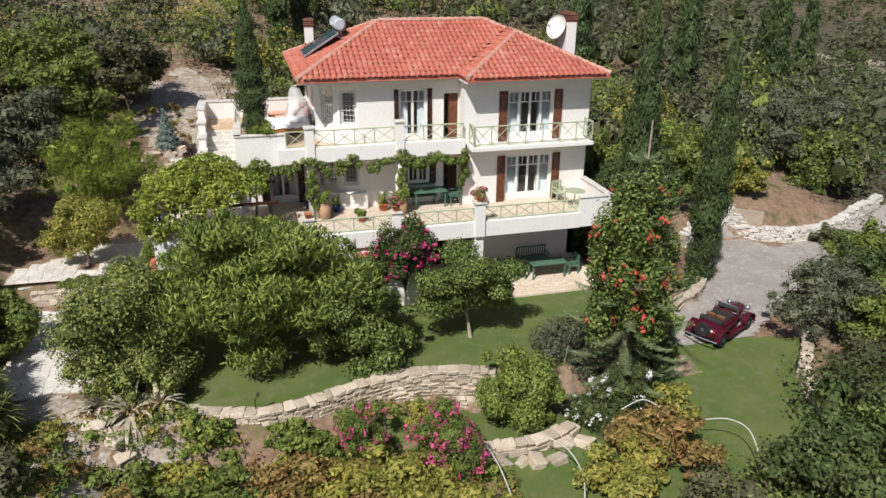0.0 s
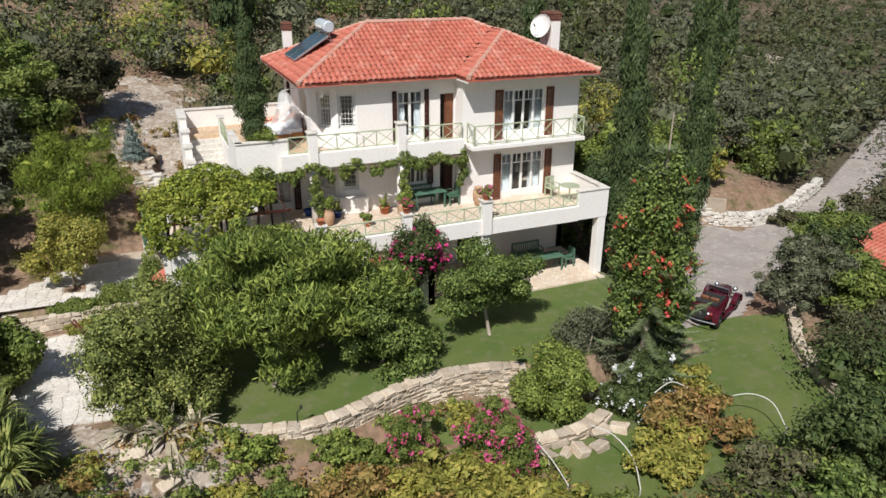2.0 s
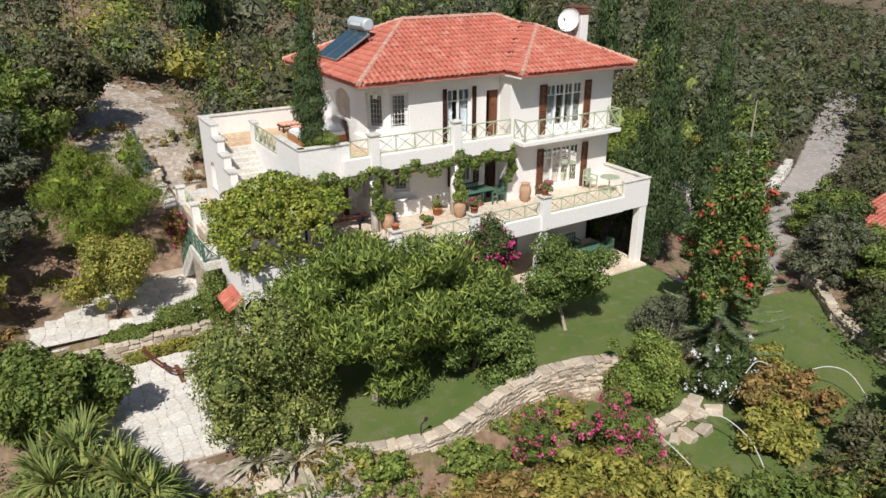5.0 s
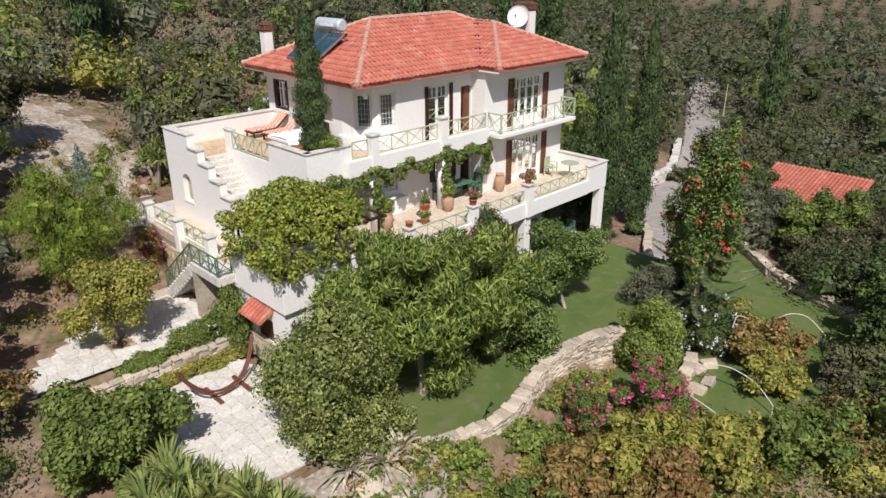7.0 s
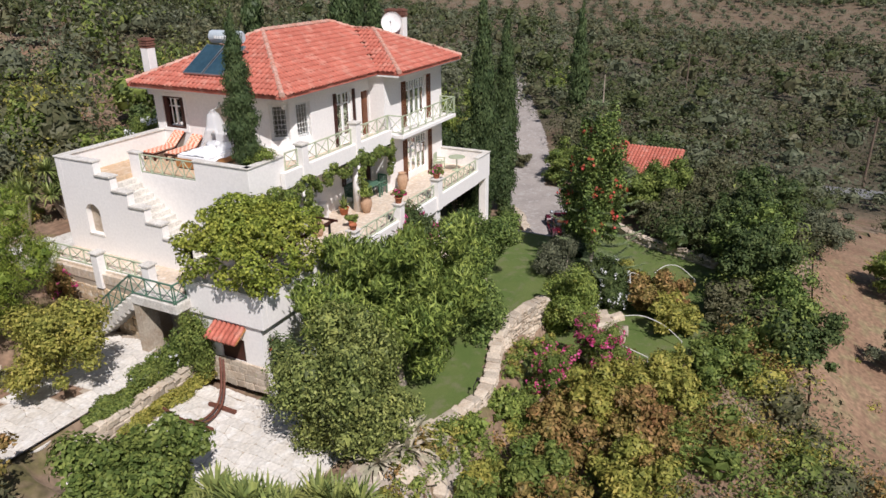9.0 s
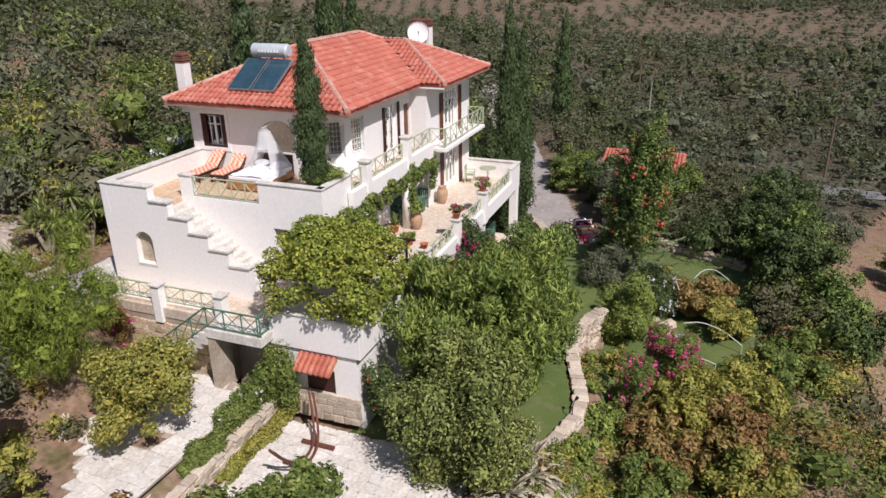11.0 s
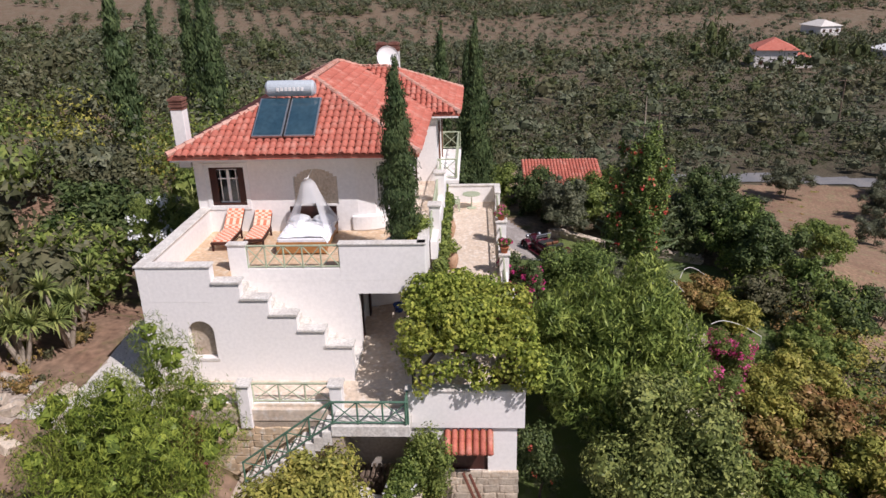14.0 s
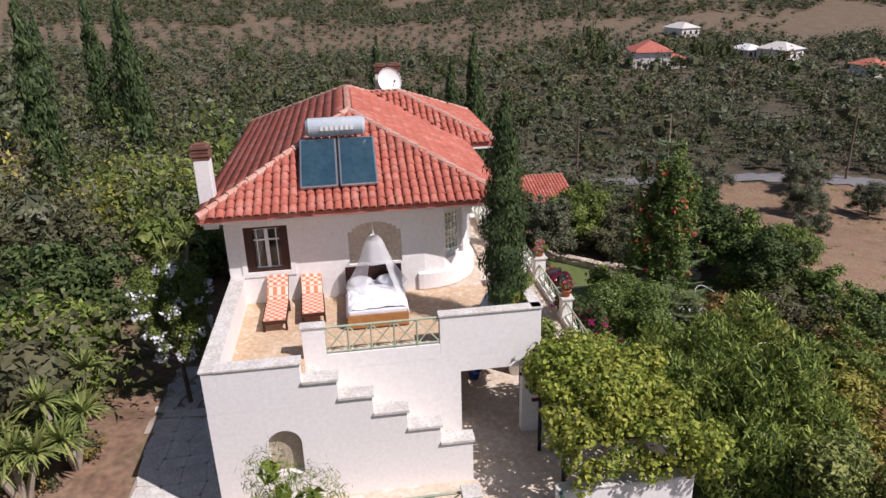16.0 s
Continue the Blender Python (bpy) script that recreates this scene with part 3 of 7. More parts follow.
def window(p, q, u0, u1, z0, z1, kind="window", leaves=2, bars=2, shutters=None, frame_mat=None, depth=0.10, arch=False):
    """A window or glazed door in a wall's opening: frame, bars, panes, shutters folded back on the wall."""
    m = side(p, q)
    geo, w, fm = Geo(), 0.065, frame_mat or FRAMEW
    for a, b, c, d in ((u0, u1, z1 - w, z1), (u0, u1, z0, z0 + w), (u0, u0 + w, z0 + w, z1 - w), (u1 - w, u1, z0 + w, z1 - w)):
        geo.box(a, b, -depth - 0.07, -depth, c, d, m)
    ob = part("window" if kind == "window" else "door", geo, fm, house, "", bevel=0.006)
    n = leaves
    lw = (u1 - u0 - 2 * w) / n
    for i in range(n):
        a, b = u0 + w + i * lw, u0 + w + (i + 1) * lw
        g2 = Geo()
        s = 0.05
        for aa, bb, c, d in ((a, a + s, z0 + w, z1 - w), (b - s, b, z0 + w, z1 - w), (a + s, b - s, z0 + w, z0 + w + (0.28 if kind == "door" else s)), (a + s, b - s, z1 - w - s, z1 - w)):
            g2.box(aa, bb, -depth - 0.06, -depth + 0.012, c, d, m)
        lo = z0 + w + (0.28 if kind == "door" else s)
        hi = z1 - w - s
        if bars:
            tr = hi - (hi - lo) * (0.24 if kind == "door" else 0.28)
            g2.box(a + s, b - s, -depth - 0.05, -depth + 0.004, tr - 0.02, tr + 0.02, m)
            for k in range(1, bars):
                x = a + s + (b - a - 2 * s) * k / bars
                g2.box(x - 0.014, x + 0.014, -depth - 0.05, -depth + 0.002, (tr + 0.02) if kind == "door" else lo, hi, m)
        part("casement", g2, fm, ob)
        pane = part("pane", Geo().box(a + s, b - s, -depth - 0.035, -depth - 0.025, lo, hi, m), GLASS, ob)
        pane.visible_shadow = False
    if kind == "door" and n >= 2:
        for a, b in ((u0 + w, u0 + (u1 - u0) * 0.36), (u1 - (u1 - u0) * 0.3, u1 - w)):
            k = 14
            v = [m @ Vector((a + (b - a) * i / k, -depth - 0.19 - 0.035 * (i % 2), z)) for z in (z0 + 0.05, z1 - w) for i in range(k + 1)]
            part("curtain", Geo().add(v, [(i, i + 1, k + 2 + i, k + 1 + i) for i in range(k)]), LINEN, ob, "white curtain drawn aside", smooth=True)
    if shutters:
        smat, sw, open_in = shutters
        for sgn, base in ((-1, u0), (1, u1)):
            g3 = Geo()
            a, b = (base - sw, base - 0.01) if sgn < 0 else (base + 0.01, base + sw)
            for aa, bb, c, d in ((a, a + 0.06, z0, z1), (b - 0.06, b, z0, z1), (a + 0.06, b - 0.06, z0, z0 + 0.09), (a + 0.06, b - 0.06, z1 - 0.09, z1), (a + 0.06, b - 0.06, (z0 + z1) / 2 - 0.04, (z0 + z1) / 2 + 0.04)):
                g3.box(aa, bb, 0.02, 0.06, c, d, m)
            z = z0 + 0.12
            while z < z1 - 0.12:
                g3.box(a + 0.06, b - 0.06, 0.028, 0.045, z, z + 0.035, m)
                z += 0.05
            part("shutter", g3, smat, house)
    return ob


def grille_window(p, q, u0, u1, z0, z1):
    """A small window with an iron grille of squares and a white surround."""
    m = side(p, q)
    ob = window(p, q, u0, u1, z0, z1, leaves=1, bars=0, frame_mat=FRAMEW, depth=0.12)
    g = Geo()
    nx, nz = max(2, round((u1 - u0) / 0.16)), round((z1 - z0) / 0.2)
    for i in range(nx + 1):
        x = u0 + 0.02 + (u1 - u0 - 0.04) * i / nx
        g.box(x - 0.007, x + 0.007, -0.045, -0.03, z0, z1, m)
    for i in range(nz + 1):
        z = z0 + 0.02 + (z1 - z0 - 0.04) * i / nz
        g.box(u0, u1, -0.05, -0.035, z - 0.007, z + 0.007, m)
    part("grille", g, FRAMEW, ob, "white painted window grille")


def storey(z0, z1, mat, south, west, wing, bay, name, lbl):
    runs = [((WE, WW), (WE, WN), [(3.0, 4.0, z0 + 1.0, z0 + 2.2)]), ((WE, WN), (WL, WN), [(2.5, 3.6, z0 + 1.0, z0 + 2.2), (8.0, 9.1, z0 + 1.0, z0 + 2.2)]),
            ((WL, WN), bend[0], west), *[(bend[i], bend[i + 1], bay[i]) for i in range(4)],
            (bend[4], (WX, WS), south), ((WX, WS), (WX, WW), []), ((WX, WW), (WE, WW), wing)]
    for i, (p, q, holes) in enumerate(runs):
        geo = Geo()
        wall(geo, p, q, z0, z1, 0.28, holes, start=0.28 if i in (0, 1, 2, 9) else 0.0)
        part(name, geo, mat, house, lbl)
    return runs


W_UP = [(0.5, 1.7, 6.5, 7.85), (3.35, 4.85, 6.5, 7.75)]
S_UP = [(1.75, 3.0, F2, 7.85), (3.75, 4.4, F2, 7.6)]
G_UP = [(1.95, 4.1, F2, 7.75)]
BAY_UP = [[], [(0.05, 0.78, 6.4, 7.85)], [], [(0.05, 0.78, 6.4, 7.85)]]
S_LO = [(2.1, 3.1, F1 + 0.9, 4.8), (3.75, 4.4, F1, 4.8)]
G_LO = [(1.95, 4.2, F1, 4.9)]
BAY_LO = [[], [(0.05, 0.78, 3.75, 4.85)], [], [(0.05, 0.78, 3.75, 4.85)]]
up = storey(F2, TOP, WHITE, S_UP, W_UP, G_UP, BAY_UP, "wall", "white plastered wall")
lo = storey(F1, F2, WHITE, S_LO, [], G_LO, BAY_LO, "wall", "white plastered wall")
for runs, z in ((up, F2), (lo, F1)):
    window(*runs[0][:2], 3.0, 4.0, z + 1.0, z + 2.2, frame_mat=DARKWOOD)
    window(*runs[1][:2], 2.5, 3.6, z + 1.0, z + 2.2, frame_mat=DARKWOOD)
    window(*runs[1][:2], 8.0, 9.1, z + 1.0, z + 2.2, frame_mat=DARKWOOD)
wr = up[2]
window(*wr[:2], 0.5, 1.7, 6.5, 7.85, frame_mat=FRAMEW, bars=2, depth=0.12)
sur, m = Geo(), side(*wr[:2])
for a, b, c, d in ((0.36, 0.5, 6.36, 7.99), (1.7, 1.84, 6.36, 7.99), (0.5, 1.7, 7.85, 7.99), (0.5, 1.7, 6.36, 6.5)):
    sur.box(a, b, 0, 0.03, c, d, m)
part("window_surround", sur, FRAMEW, house, "white raised window surround")
inner = Geo()
for a, b, c, d in ((0.5, 0.74, 6.5, 7.85), (1.46, 1.7, 6.5, 7.85), (0.74, 1.46, 7.78, 7.85), (0.74, 1.46, 6.5, 6.58)):
    inner.box(a, b, -0.11, -0.02, c, d, m)
part("window_lining", inner, DARKWOOD, house, "dark stained window lining")
# blind arched recess in bare stone over the bed
geo = Geo()
geo.box(3.35, 4.85, -0.28, -0.12, 6.5, 7.75, m)
part("recess_back", geo, STONE, house, "bare stone back of the arched recess")
geo = Geo()
for s in (-1, 1):
    for i in range(6):
        a0, a1 = i / 6, (i + 1) / 6
        x0, x1 = 4.1 + s * 0.75 * a0, 4.1 + s * 0.75 * a1
        geo.box(min(x0, x1), max(x0, x1), -0.11, 0.0, 7.75 - 0.32 * (((a0 + a1) / 2) ** 2.4), 7.75, m)
part("recess_arch", geo, WHITE, house)
window(*up[7][:2], 1.75, 3.0, F2, 7.85, "door", 2, 2, (DARKWOOD, 0.2, True))
window(*up[9][:2], 1.95, 4.1, F2, 7.75, "door", 4, 2, (BROWN, 0.4, True))
window(*lo[9][:2], 1.95, 4.2, F1, 4.9, "door", 4, 2, (BROWN, 0.38, True))
window(*lo[7][:2], 2.1, 3.1, F1 + 0.9, 4.8, "window", 2, 2, (DARKWOOD, 0.3, True))
for runs, z in ((up, F2), (lo, F1)):
    m = side(*runs[7][:2])
    geo = Geo().box(4.0, 4.4, -0.16, -0.10, z, z + 2.05, m)
    for k in range(3):
        geo.box(4.06, 4.34, -0.10, -0.08, z + 0.15 + k * 0.63, z + 0.65 + k * 0.63, m)
    part("door", geo, BROWN if z == F2 else DARKWOOD, house, "panelled wooden door")
for runs, z0, z1 in ((up, 6.4, 7.85), (lo, 3.75, 4.85)):
    grille_window(*runs[4][:2], 0.05, 0.78, z0, z1)
    grille_window(*runs[6][:2], 0.05, 0.78, z0, z1)
# rounded plinth bench round the bay, both storeys
for z, h, r in ((F2, 0.55, 1.70), (F1, 0.75, 1.95)):
    pts = [(WC - r * math.cos(a), 30.9 - r * math.sin(a)) for a in [math.radians(-8 + 106 * i / 18) for i in range(19)]]
    part("bay_plinth", Geo().prism(pts + [(WC, 30.6)], z, z + h), WHITE, house, "rounded white plinth under the bay", bevel=0.05)
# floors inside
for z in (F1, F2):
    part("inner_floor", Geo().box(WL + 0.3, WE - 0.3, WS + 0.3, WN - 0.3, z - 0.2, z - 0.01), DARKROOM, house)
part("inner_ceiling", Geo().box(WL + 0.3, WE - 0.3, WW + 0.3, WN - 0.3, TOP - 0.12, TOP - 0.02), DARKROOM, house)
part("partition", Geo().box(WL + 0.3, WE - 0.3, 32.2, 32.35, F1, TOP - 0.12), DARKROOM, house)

# ---- roof ----
PITCH = 0.455
EV = 8.45
RX0, RX1, RY0, RY1, GY0, GX0 = 1.87, 15.03, 28.68, 36.85, 27.52, 8.60
half = (RY1 - RY0) / 2
ZR = EV + PITCH * half
rw, re_ = RX0 + half, RX1 - half
gm = (GX0 + RX1) / 2
ym = (RY0 + RY1) / 2
gz = EV + PITCH * (gm - GX0)
PLANES = [   # corner polygon; the first edge is the eave
    ("west", [(RX0, RY1, EV), (RX0, RY0, EV), (rw, ym, ZR)]),
    ("north", [(RX1, RY1, EV), (RX0, RY1, EV), (rw, ym, ZR), (re_, ym, ZR)]),
    ("south", [(RX0, RY0, EV), (GX0, RY0, EV), (gm, RY0 + gm - GX0, gz), (re_, ym, ZR), (rw, ym, ZR)]),
    ("east", [(RX1, GY0, EV), (RX1, RY1, EV), (re_, ym, ZR), (gm, RY0 + gm - GX0, gz), (gm, GY0 + gm - GX0, gz)]),
    ("wing", [(GX0, GY0, EV), (RX1, GY0, EV), (gm, GY0 + gm - GX0, gz)]),
    ("wingwest", [(GX0, RY0, EV), (GX0, GY0, EV), (gm, GY0 + gm - GX0, gz), (gm, RY0 + gm - GX0, gz)]),
]
roof_geo = Geo()
for _, poly in PLANES:
    n = len(poly)
    roof_geo.add(poly + [(x, y, z - 0.13) for x, y, z in poly], [tuple(range(n)), tuple(range(n, 2 * n))[::-1]] + [(i, n + i, n + (i + 1) % n, (i + 1) % n) for i in range(n)])
roof = part("roof", roof_geo, TILE, house, "terracotta barrel-tile hipped roof")
soffit = Geo()
soffit.prism([(RX0 + 0.05, RY0 + 0.05), (GX0, RY0 + 0.05), (GX0, GY0 + 0.05), (RX1 - 0.05, GY0 + 0.05), (RX1 - 0.05, RY1 - 0.05), (RX0 + 0.05, RY1 - 0.05)], EV - 0.20, EV - 0.11)
part("soffit", soffit, WHITE, house, "white plastered eaves soffit")
# caps along ridges, hips; a flashing in the valley
apex, apexe = (rw, ym, ZR), (re_, ym, ZR)
g1, g2 = (gm, GY0 + gm - GX0, gz), (gm, RY0 + gm - GX0, gz)
for a, b in ((apex, apexe), ((RX0, RY0, EV), apex), ((RX0, RY1, EV), apex), ((RX1, RY1, EV), apexe), (g2, apexe), ((RX1, GY0, EV), g1), ((GX0, GY0, EV), g1), (g1, g2)):
    a, b = Vector(a), Vector(b)
    n = max(1, round((b - a).length / 0.36))
    for i in range(n):
        p, q = a.lerp(b, i / n), a.lerp(b, (i + 1.12) / n)
        part("ridge_tile", Geo().tube([p + Vector((0, 0, 0.055)), q + Vector((0, 0, 0.035))], [0.115, 0.095], 8), RIDGE, roof, smooth=False)
va, vb = Vector((GX0, RY0, EV + 0.05)), Vector(g2)
part("valley", Geo().tube([va, vb + Vector((0, 0, 0.02))], 0.045, 6), RIDGE, roof, "mortared valley between the roof slopes")


def tile_geo(geo, m):
    """One barrel tile, 0.4 m long, lying along +y."""
    seg = 6
    v, f = [], []
    for y, r, lift in ((0.0, 0.112, 0.045), (0.40, 0.092, 0.012)):
        for k in range(seg + 1):
            a = math.pi * k / seg
            v.append(m @ Vector((-math.cos(a) * r, y, lift + math.sin(a) * r * 0.72)))
    for k in range(seg):
        f.append((k, k + 1, seg + 2 + k, seg + 1 + k))
    n = seg + 1
    for k in range(n):
        a = math.pi * k / seg
        v.append(m @ Vector((-math.cos(a) * 0.092, 0.0, 0.045 + math.sin(a) * 0.085 * 0.6 - 0.015)))
    f += [(k + 1, k, 2 * n + k, 2 * n + k + 1) for k in range(seg)]
    geo.add(v, f)


def inside(poly, x, y):
    ok = False
    for (x0, y0, *_), (x1, y1, *_) in zip(poly, poly[1:] + poly[:1]):
        if (y0 > y) != (y1 > y) and x < (x1 - x0) * (y - y0) / (y1 - y0) + x0:
            ok = not ok
    return ok


one = Geo()
tile_geo(one, Matrix())
TILE_MESH = one.mesh("roof_tile", TILE, True)
tile_jobs = []
rest = Geo()
for nm, poly in PLANES:
    a, b = Vector(poly[0]), Vector(poly[1])
    ux = (b - a).normalized()
    up3 = Vector((-ux.y, ux.x, PITCH)).normalized()
    nz = ux.cross(up3)
    L = (b - a).length
    ncol = round(L / 0.235)
    top = max(((Vector(p) - a).dot(up3)) for p in poly)
    along = [(Vector(p) - a).dot(ux) * ncol / L for p in poly]
    for c in range(math.floor(min(along)), math.ceil(max(along))):
        for r in range(-1, int(top / 0.335) + 1):
            u, w = (c + 0.5) * L / ncol, r * 0.335 - 0.06 + 0.335
            mid = a + ux * u + up3 * (w + 0.2)
            lo_edge = a + ux * u + up3 * w
            if not inside(poly, mid.x, mid.y) and not (r == -1 and inside(poly, lo_edge.x, lo_edge.y)):
                continue
            if r == -1:
                lo_edge = a + ux * u - up3 * 0.06
            jig = RNG.uniform(-0.012, 0.012)
            m = Matrix((( ux.x, up3.x, nz.x, lo_edge.x), (ux.y, up3.y, nz.y, lo_edge.y), (ux.z, up3.z, nz.z, lo_edge.z + 0.01), (0, 0, 0, 1))) @ pose(jig, jig, abs(jig) * 0.5, RNG.uniform(-1.2, 1.2), 0, RNG.uniform(-1.5, 1.5))
            if nm == "west":
                tile_jobs.append(m)
            else:
                tile_geo(rest, m)
tagged(part("roof_tiling", rest, TILE, roof, "rows of terracotta barrel tiles", smooth=True), kind="stuff")

# ---- chimneys ----
def chimney(x, y, z0, z1, w):
    ch = part("chimney", Geo().box(x - w / 2, x + w / 2, y - w / 2, y + w / 2, z0, z1), WHITE, house, "white plastered chimney with tiled cap", bevel=0.02)
    cap = Geo()
    for k in range(4):
        s = w / 2 + 0.01 + 0.025 * (k % 2)
        cap.box(x - s, x + s, y - s, y + s, z1 + 0.10 * k, z1 + 0.10 * k + 0.07)
    s = w / 2 - 0.06
    cap.box(x - s, x + s, y - s, y + s, z1, z1 + 0.42)
    part("chimney_cap", cap, surf("brown_brick_cap", (0.16, 0.07, 0.05), (0.22, 0.10, 0.07), 5, 0.9, 0.5, 25), ch, "dark brick chimney cap")


chimney(3.15, 36.75, 7.8, 9.75, 0.42)
chimney(14.45, 31.3, 8.6, 10.35, 0.45)
chimney(14.45, 30.7, 8.6, 10.35, 0.45)

# ---- terraces, balconies, stair ----
def railing(p, q, z0, z1, panels, mat=None, lift=None):
    """A rail with posts and crossed bars between them; lift: height gained from p to q."""
    m, n, s = side(p, q), span(p, q), (lift or 0.0)
    at = lambda u, z: m @ Vector((u, -0.04, z + s * u / n))
    rail = Geo()
    rail.tube([at(0, z1), at(n, z1)], 0.032, 6)
    ob = part("railing", rail, mat or GREEN, house, "pale green railing with crossed bars")
    part("bottom_rail", Geo().tube([at(0, z0 + 0.05), at(n, z0 + 0.05)], 0.025, 6), mat or GREEN, ob)
    for i in range(panels + 1):
        part("post", Geo().tube([at(n * i / panels, z0), at(n * i / panels, z1)], 0.026, 6), mat or GREEN, ob)
    for i in range(panels):
        a, b = n * i / panels, n * (i + 1) / panels
        part("cross_bar", Geo().tube([at(a, z0 + 0.05), at(b, z1)], 0.017, 5).tube([at(a, z1), at(b, z0 + 0.05)], 0.017, 5), mat or GREEN, ob)
    return ob


def slab(name, poly, z0, z1, mat, label):
    return part(name, Geo().prism(poly, z0, z1), mat, house, label, bevel=0.012)


def parapet(p, q, z0, z1, th=0.22, mat=None, cap=True):
    m, n = side(p, q), span(p, q)
    part("parapet", Geo().box(0, n, -th, 0, z0, z1, m), mat or WHITE, house, "white plastered parapet", bevel=0.01)
    if cap:
        part("coping", Geo().box(-0.03, n + 0.03, -th - 0.04, 0.04, z1 + 0.002, z1 + 0.06, m), COPING, house, "rough pale stone coping", bevel=0.012)


def pier(x, y, z0, z1, w=0.36, cap=True):
    part("pier", Geo().box(x - w / 2, x + w / 2, y - w / 2, y + w / 2, z0, z1), WHITE, house, "white plastered pier", bevel=0.015)
    if cap:
        part("pier_cap", Geo().box(x - w / 2 - 0.05, x + w / 2 + 0.05, y - w / 2 - 0.05, y + w / 2 + 0.05, z1 + 0.002, z1 + 0.07), COPING, house, bevel=0.012)


TS, TE, GW = 25.7, 14.75, -3.9     # south edge, east edge, west face of the storey below
# main terrace at living-room level
slab("terrace_floor", [(GW + 0.03, TS + 0.03), (TE - 0.03, TS + 0.03), (TE - 0.03, WN - 0.1), (GW + 0.3, WN - 0.1), (GW + 0.3, 28.7), (GW + 0.03, 28.7)], 2.35, F1, TERRACE, "tan flagstone terrace floor")
part("terrace_fascia", Geo().box(1.58, 13.22, TS - 0.02, TS + 0.25, 2.28, 2.95), WHITE, house, "white terrace edge beam", bevel=0.01)
# upper terrace and balcony floors
slab("upper_terrace_floor", [(-0.73, 28.42), (WL, 28.42), (WL, 36.3), (-2.38, 36.3), (-2.38, 34.28), (-0.73, 34.28)], 5.21, F2, TANFLOOR, "tan tiled upper terrace floor")
slab("balcony_floor", [(WL, 28.2), (WX, 28.2), (WX, WS + 0.1), (WC, WS + 0.3), (WL, 31)], 5.25, F2 - 0.004, TERRACE, "tiled balcony floor")
slab("wing_balcony_floor", [(WX + 0.1, 27.6), (WE - 0.1, 27.6), (WE - 0.1, WW), (WX + 0.1, WW)], 5.38, F2, WHITE, "white cantilevered balcony slab")
part("balcony_front", Geo().box(0.9, WX - 0.05, 28.12, 28.34, 5.2, 5.82), WHITE, house, "white balcony edge beam", bevel=0.01)
# upper terrace parapets
parapet((-0.75, 34.3), (-0.75, 33.75), 5.2, 6.36)
parapet((-0.75, 30.95), (-0.75, 28.4), 5.2, 6.36)
parapet((-0.745, 28.38), (1.25, 28.38), 4.95, 6.36)
parapet((-0.75, 33.75), (-0.75, 30.95), 5.2, 5.62, cap=False)
railing((-0.75, 33.75), (-0.75, 30.95), 5.62, 6.34, 5)
parapet((WL, 36.35), (-2.4, 36.35), 5.3, 6.358, 0.3)
parapet((-2.4, 36.05), (-2.4, 34.25), 5.3, 6.36, 0.3)
railing((1.25, 28.3), (2.0, 28.3), 5.82, 6.48, 1)
pier(2.18, 28.25, 5.2, 6.62)
railing((2.36, 28.3), (5.7, 28.3), 5.82, 6.48, 4)
pier(5.9, 28.25, 5.2, 6.70)
railing((6.1, 28.3), (8.7, 28.3), 5.82, 6.48, 3)
railing((9.0, 27.68), (14.5, 27.68), 5.6, 6.42, 7)
railing((14.5, 27.64), (14.5, 28.5), 5.6, 6.42, 1)
railing((9.0, 28.5), (9.0, 27.68), 5.6, 6.42, 1)
# columns of the gallery below
for x in (2.18, 5.9):
    part("column", Geo().tube([(x, 28.3, F1), (x, 28.3, 5.25)], [0.21, 0.19], 14), WHITE, house, "round white column", smooth=True)
# walls under the upper terrace
geo = Geo()
wall(geo, (-0.75, 34.3), (-0.75, 28.4), F1, 5.2, 0.28, [(3.85, 5.45, F1, 4.78)])
part("wall", geo, WHITE, house)
geo = Geo()
wall(geo, (-0.47, 30.6), (WL, 30.6), F1, 5.25, 0.28, [(0.9, 2.2, F1, 4.85)])
part("wall", geo, WHITE, house)
window((-0.47, 30.6), (WL, 30.6), 0.9, 2.2, F1, 4.85, "door", 2, 1, (DARKWOOD, 0.3, True))
part("wall", Geo().box(-0.47, WL, 33.0, 33.2, F1, 5.25), DARKROOM, house)
# stair block: stepped west wall, flight behind it
ST, SB, NS = 34.25, 30.45, 5
treads, outline = [], [(36.05, 1.8), (36.05, 5.3), (ST, 5.3)]
for k in range(NS):
    y1 = ST - (ST - SB) * k / NS
    y0 = ST - (ST - SB) * (k + 1) / NS
    zt = 5.88 - 0.50 * k
    outline += [(y1, zt), (y0, zt)]
    treads.append(Geo().box(-2.46, -2.04, y0 - 0.05, y1 - 0.002, zt + 0.002, zt + 0.06))
outline += [(SB, F1 - 0.4), (ST, F1 - 0.4), (ST, 1.8)]
NICHE = [(35.15, 3.5), (34.39, 3.5), (34.39, 4.35)] + [(34.77 - 0.38 * math.cos(a), 4.35 + 0.36 * math.sin(a)) for a in [math.pi * i / 12 for i in range(1, 12)]] + [(35.15, 4.35)]


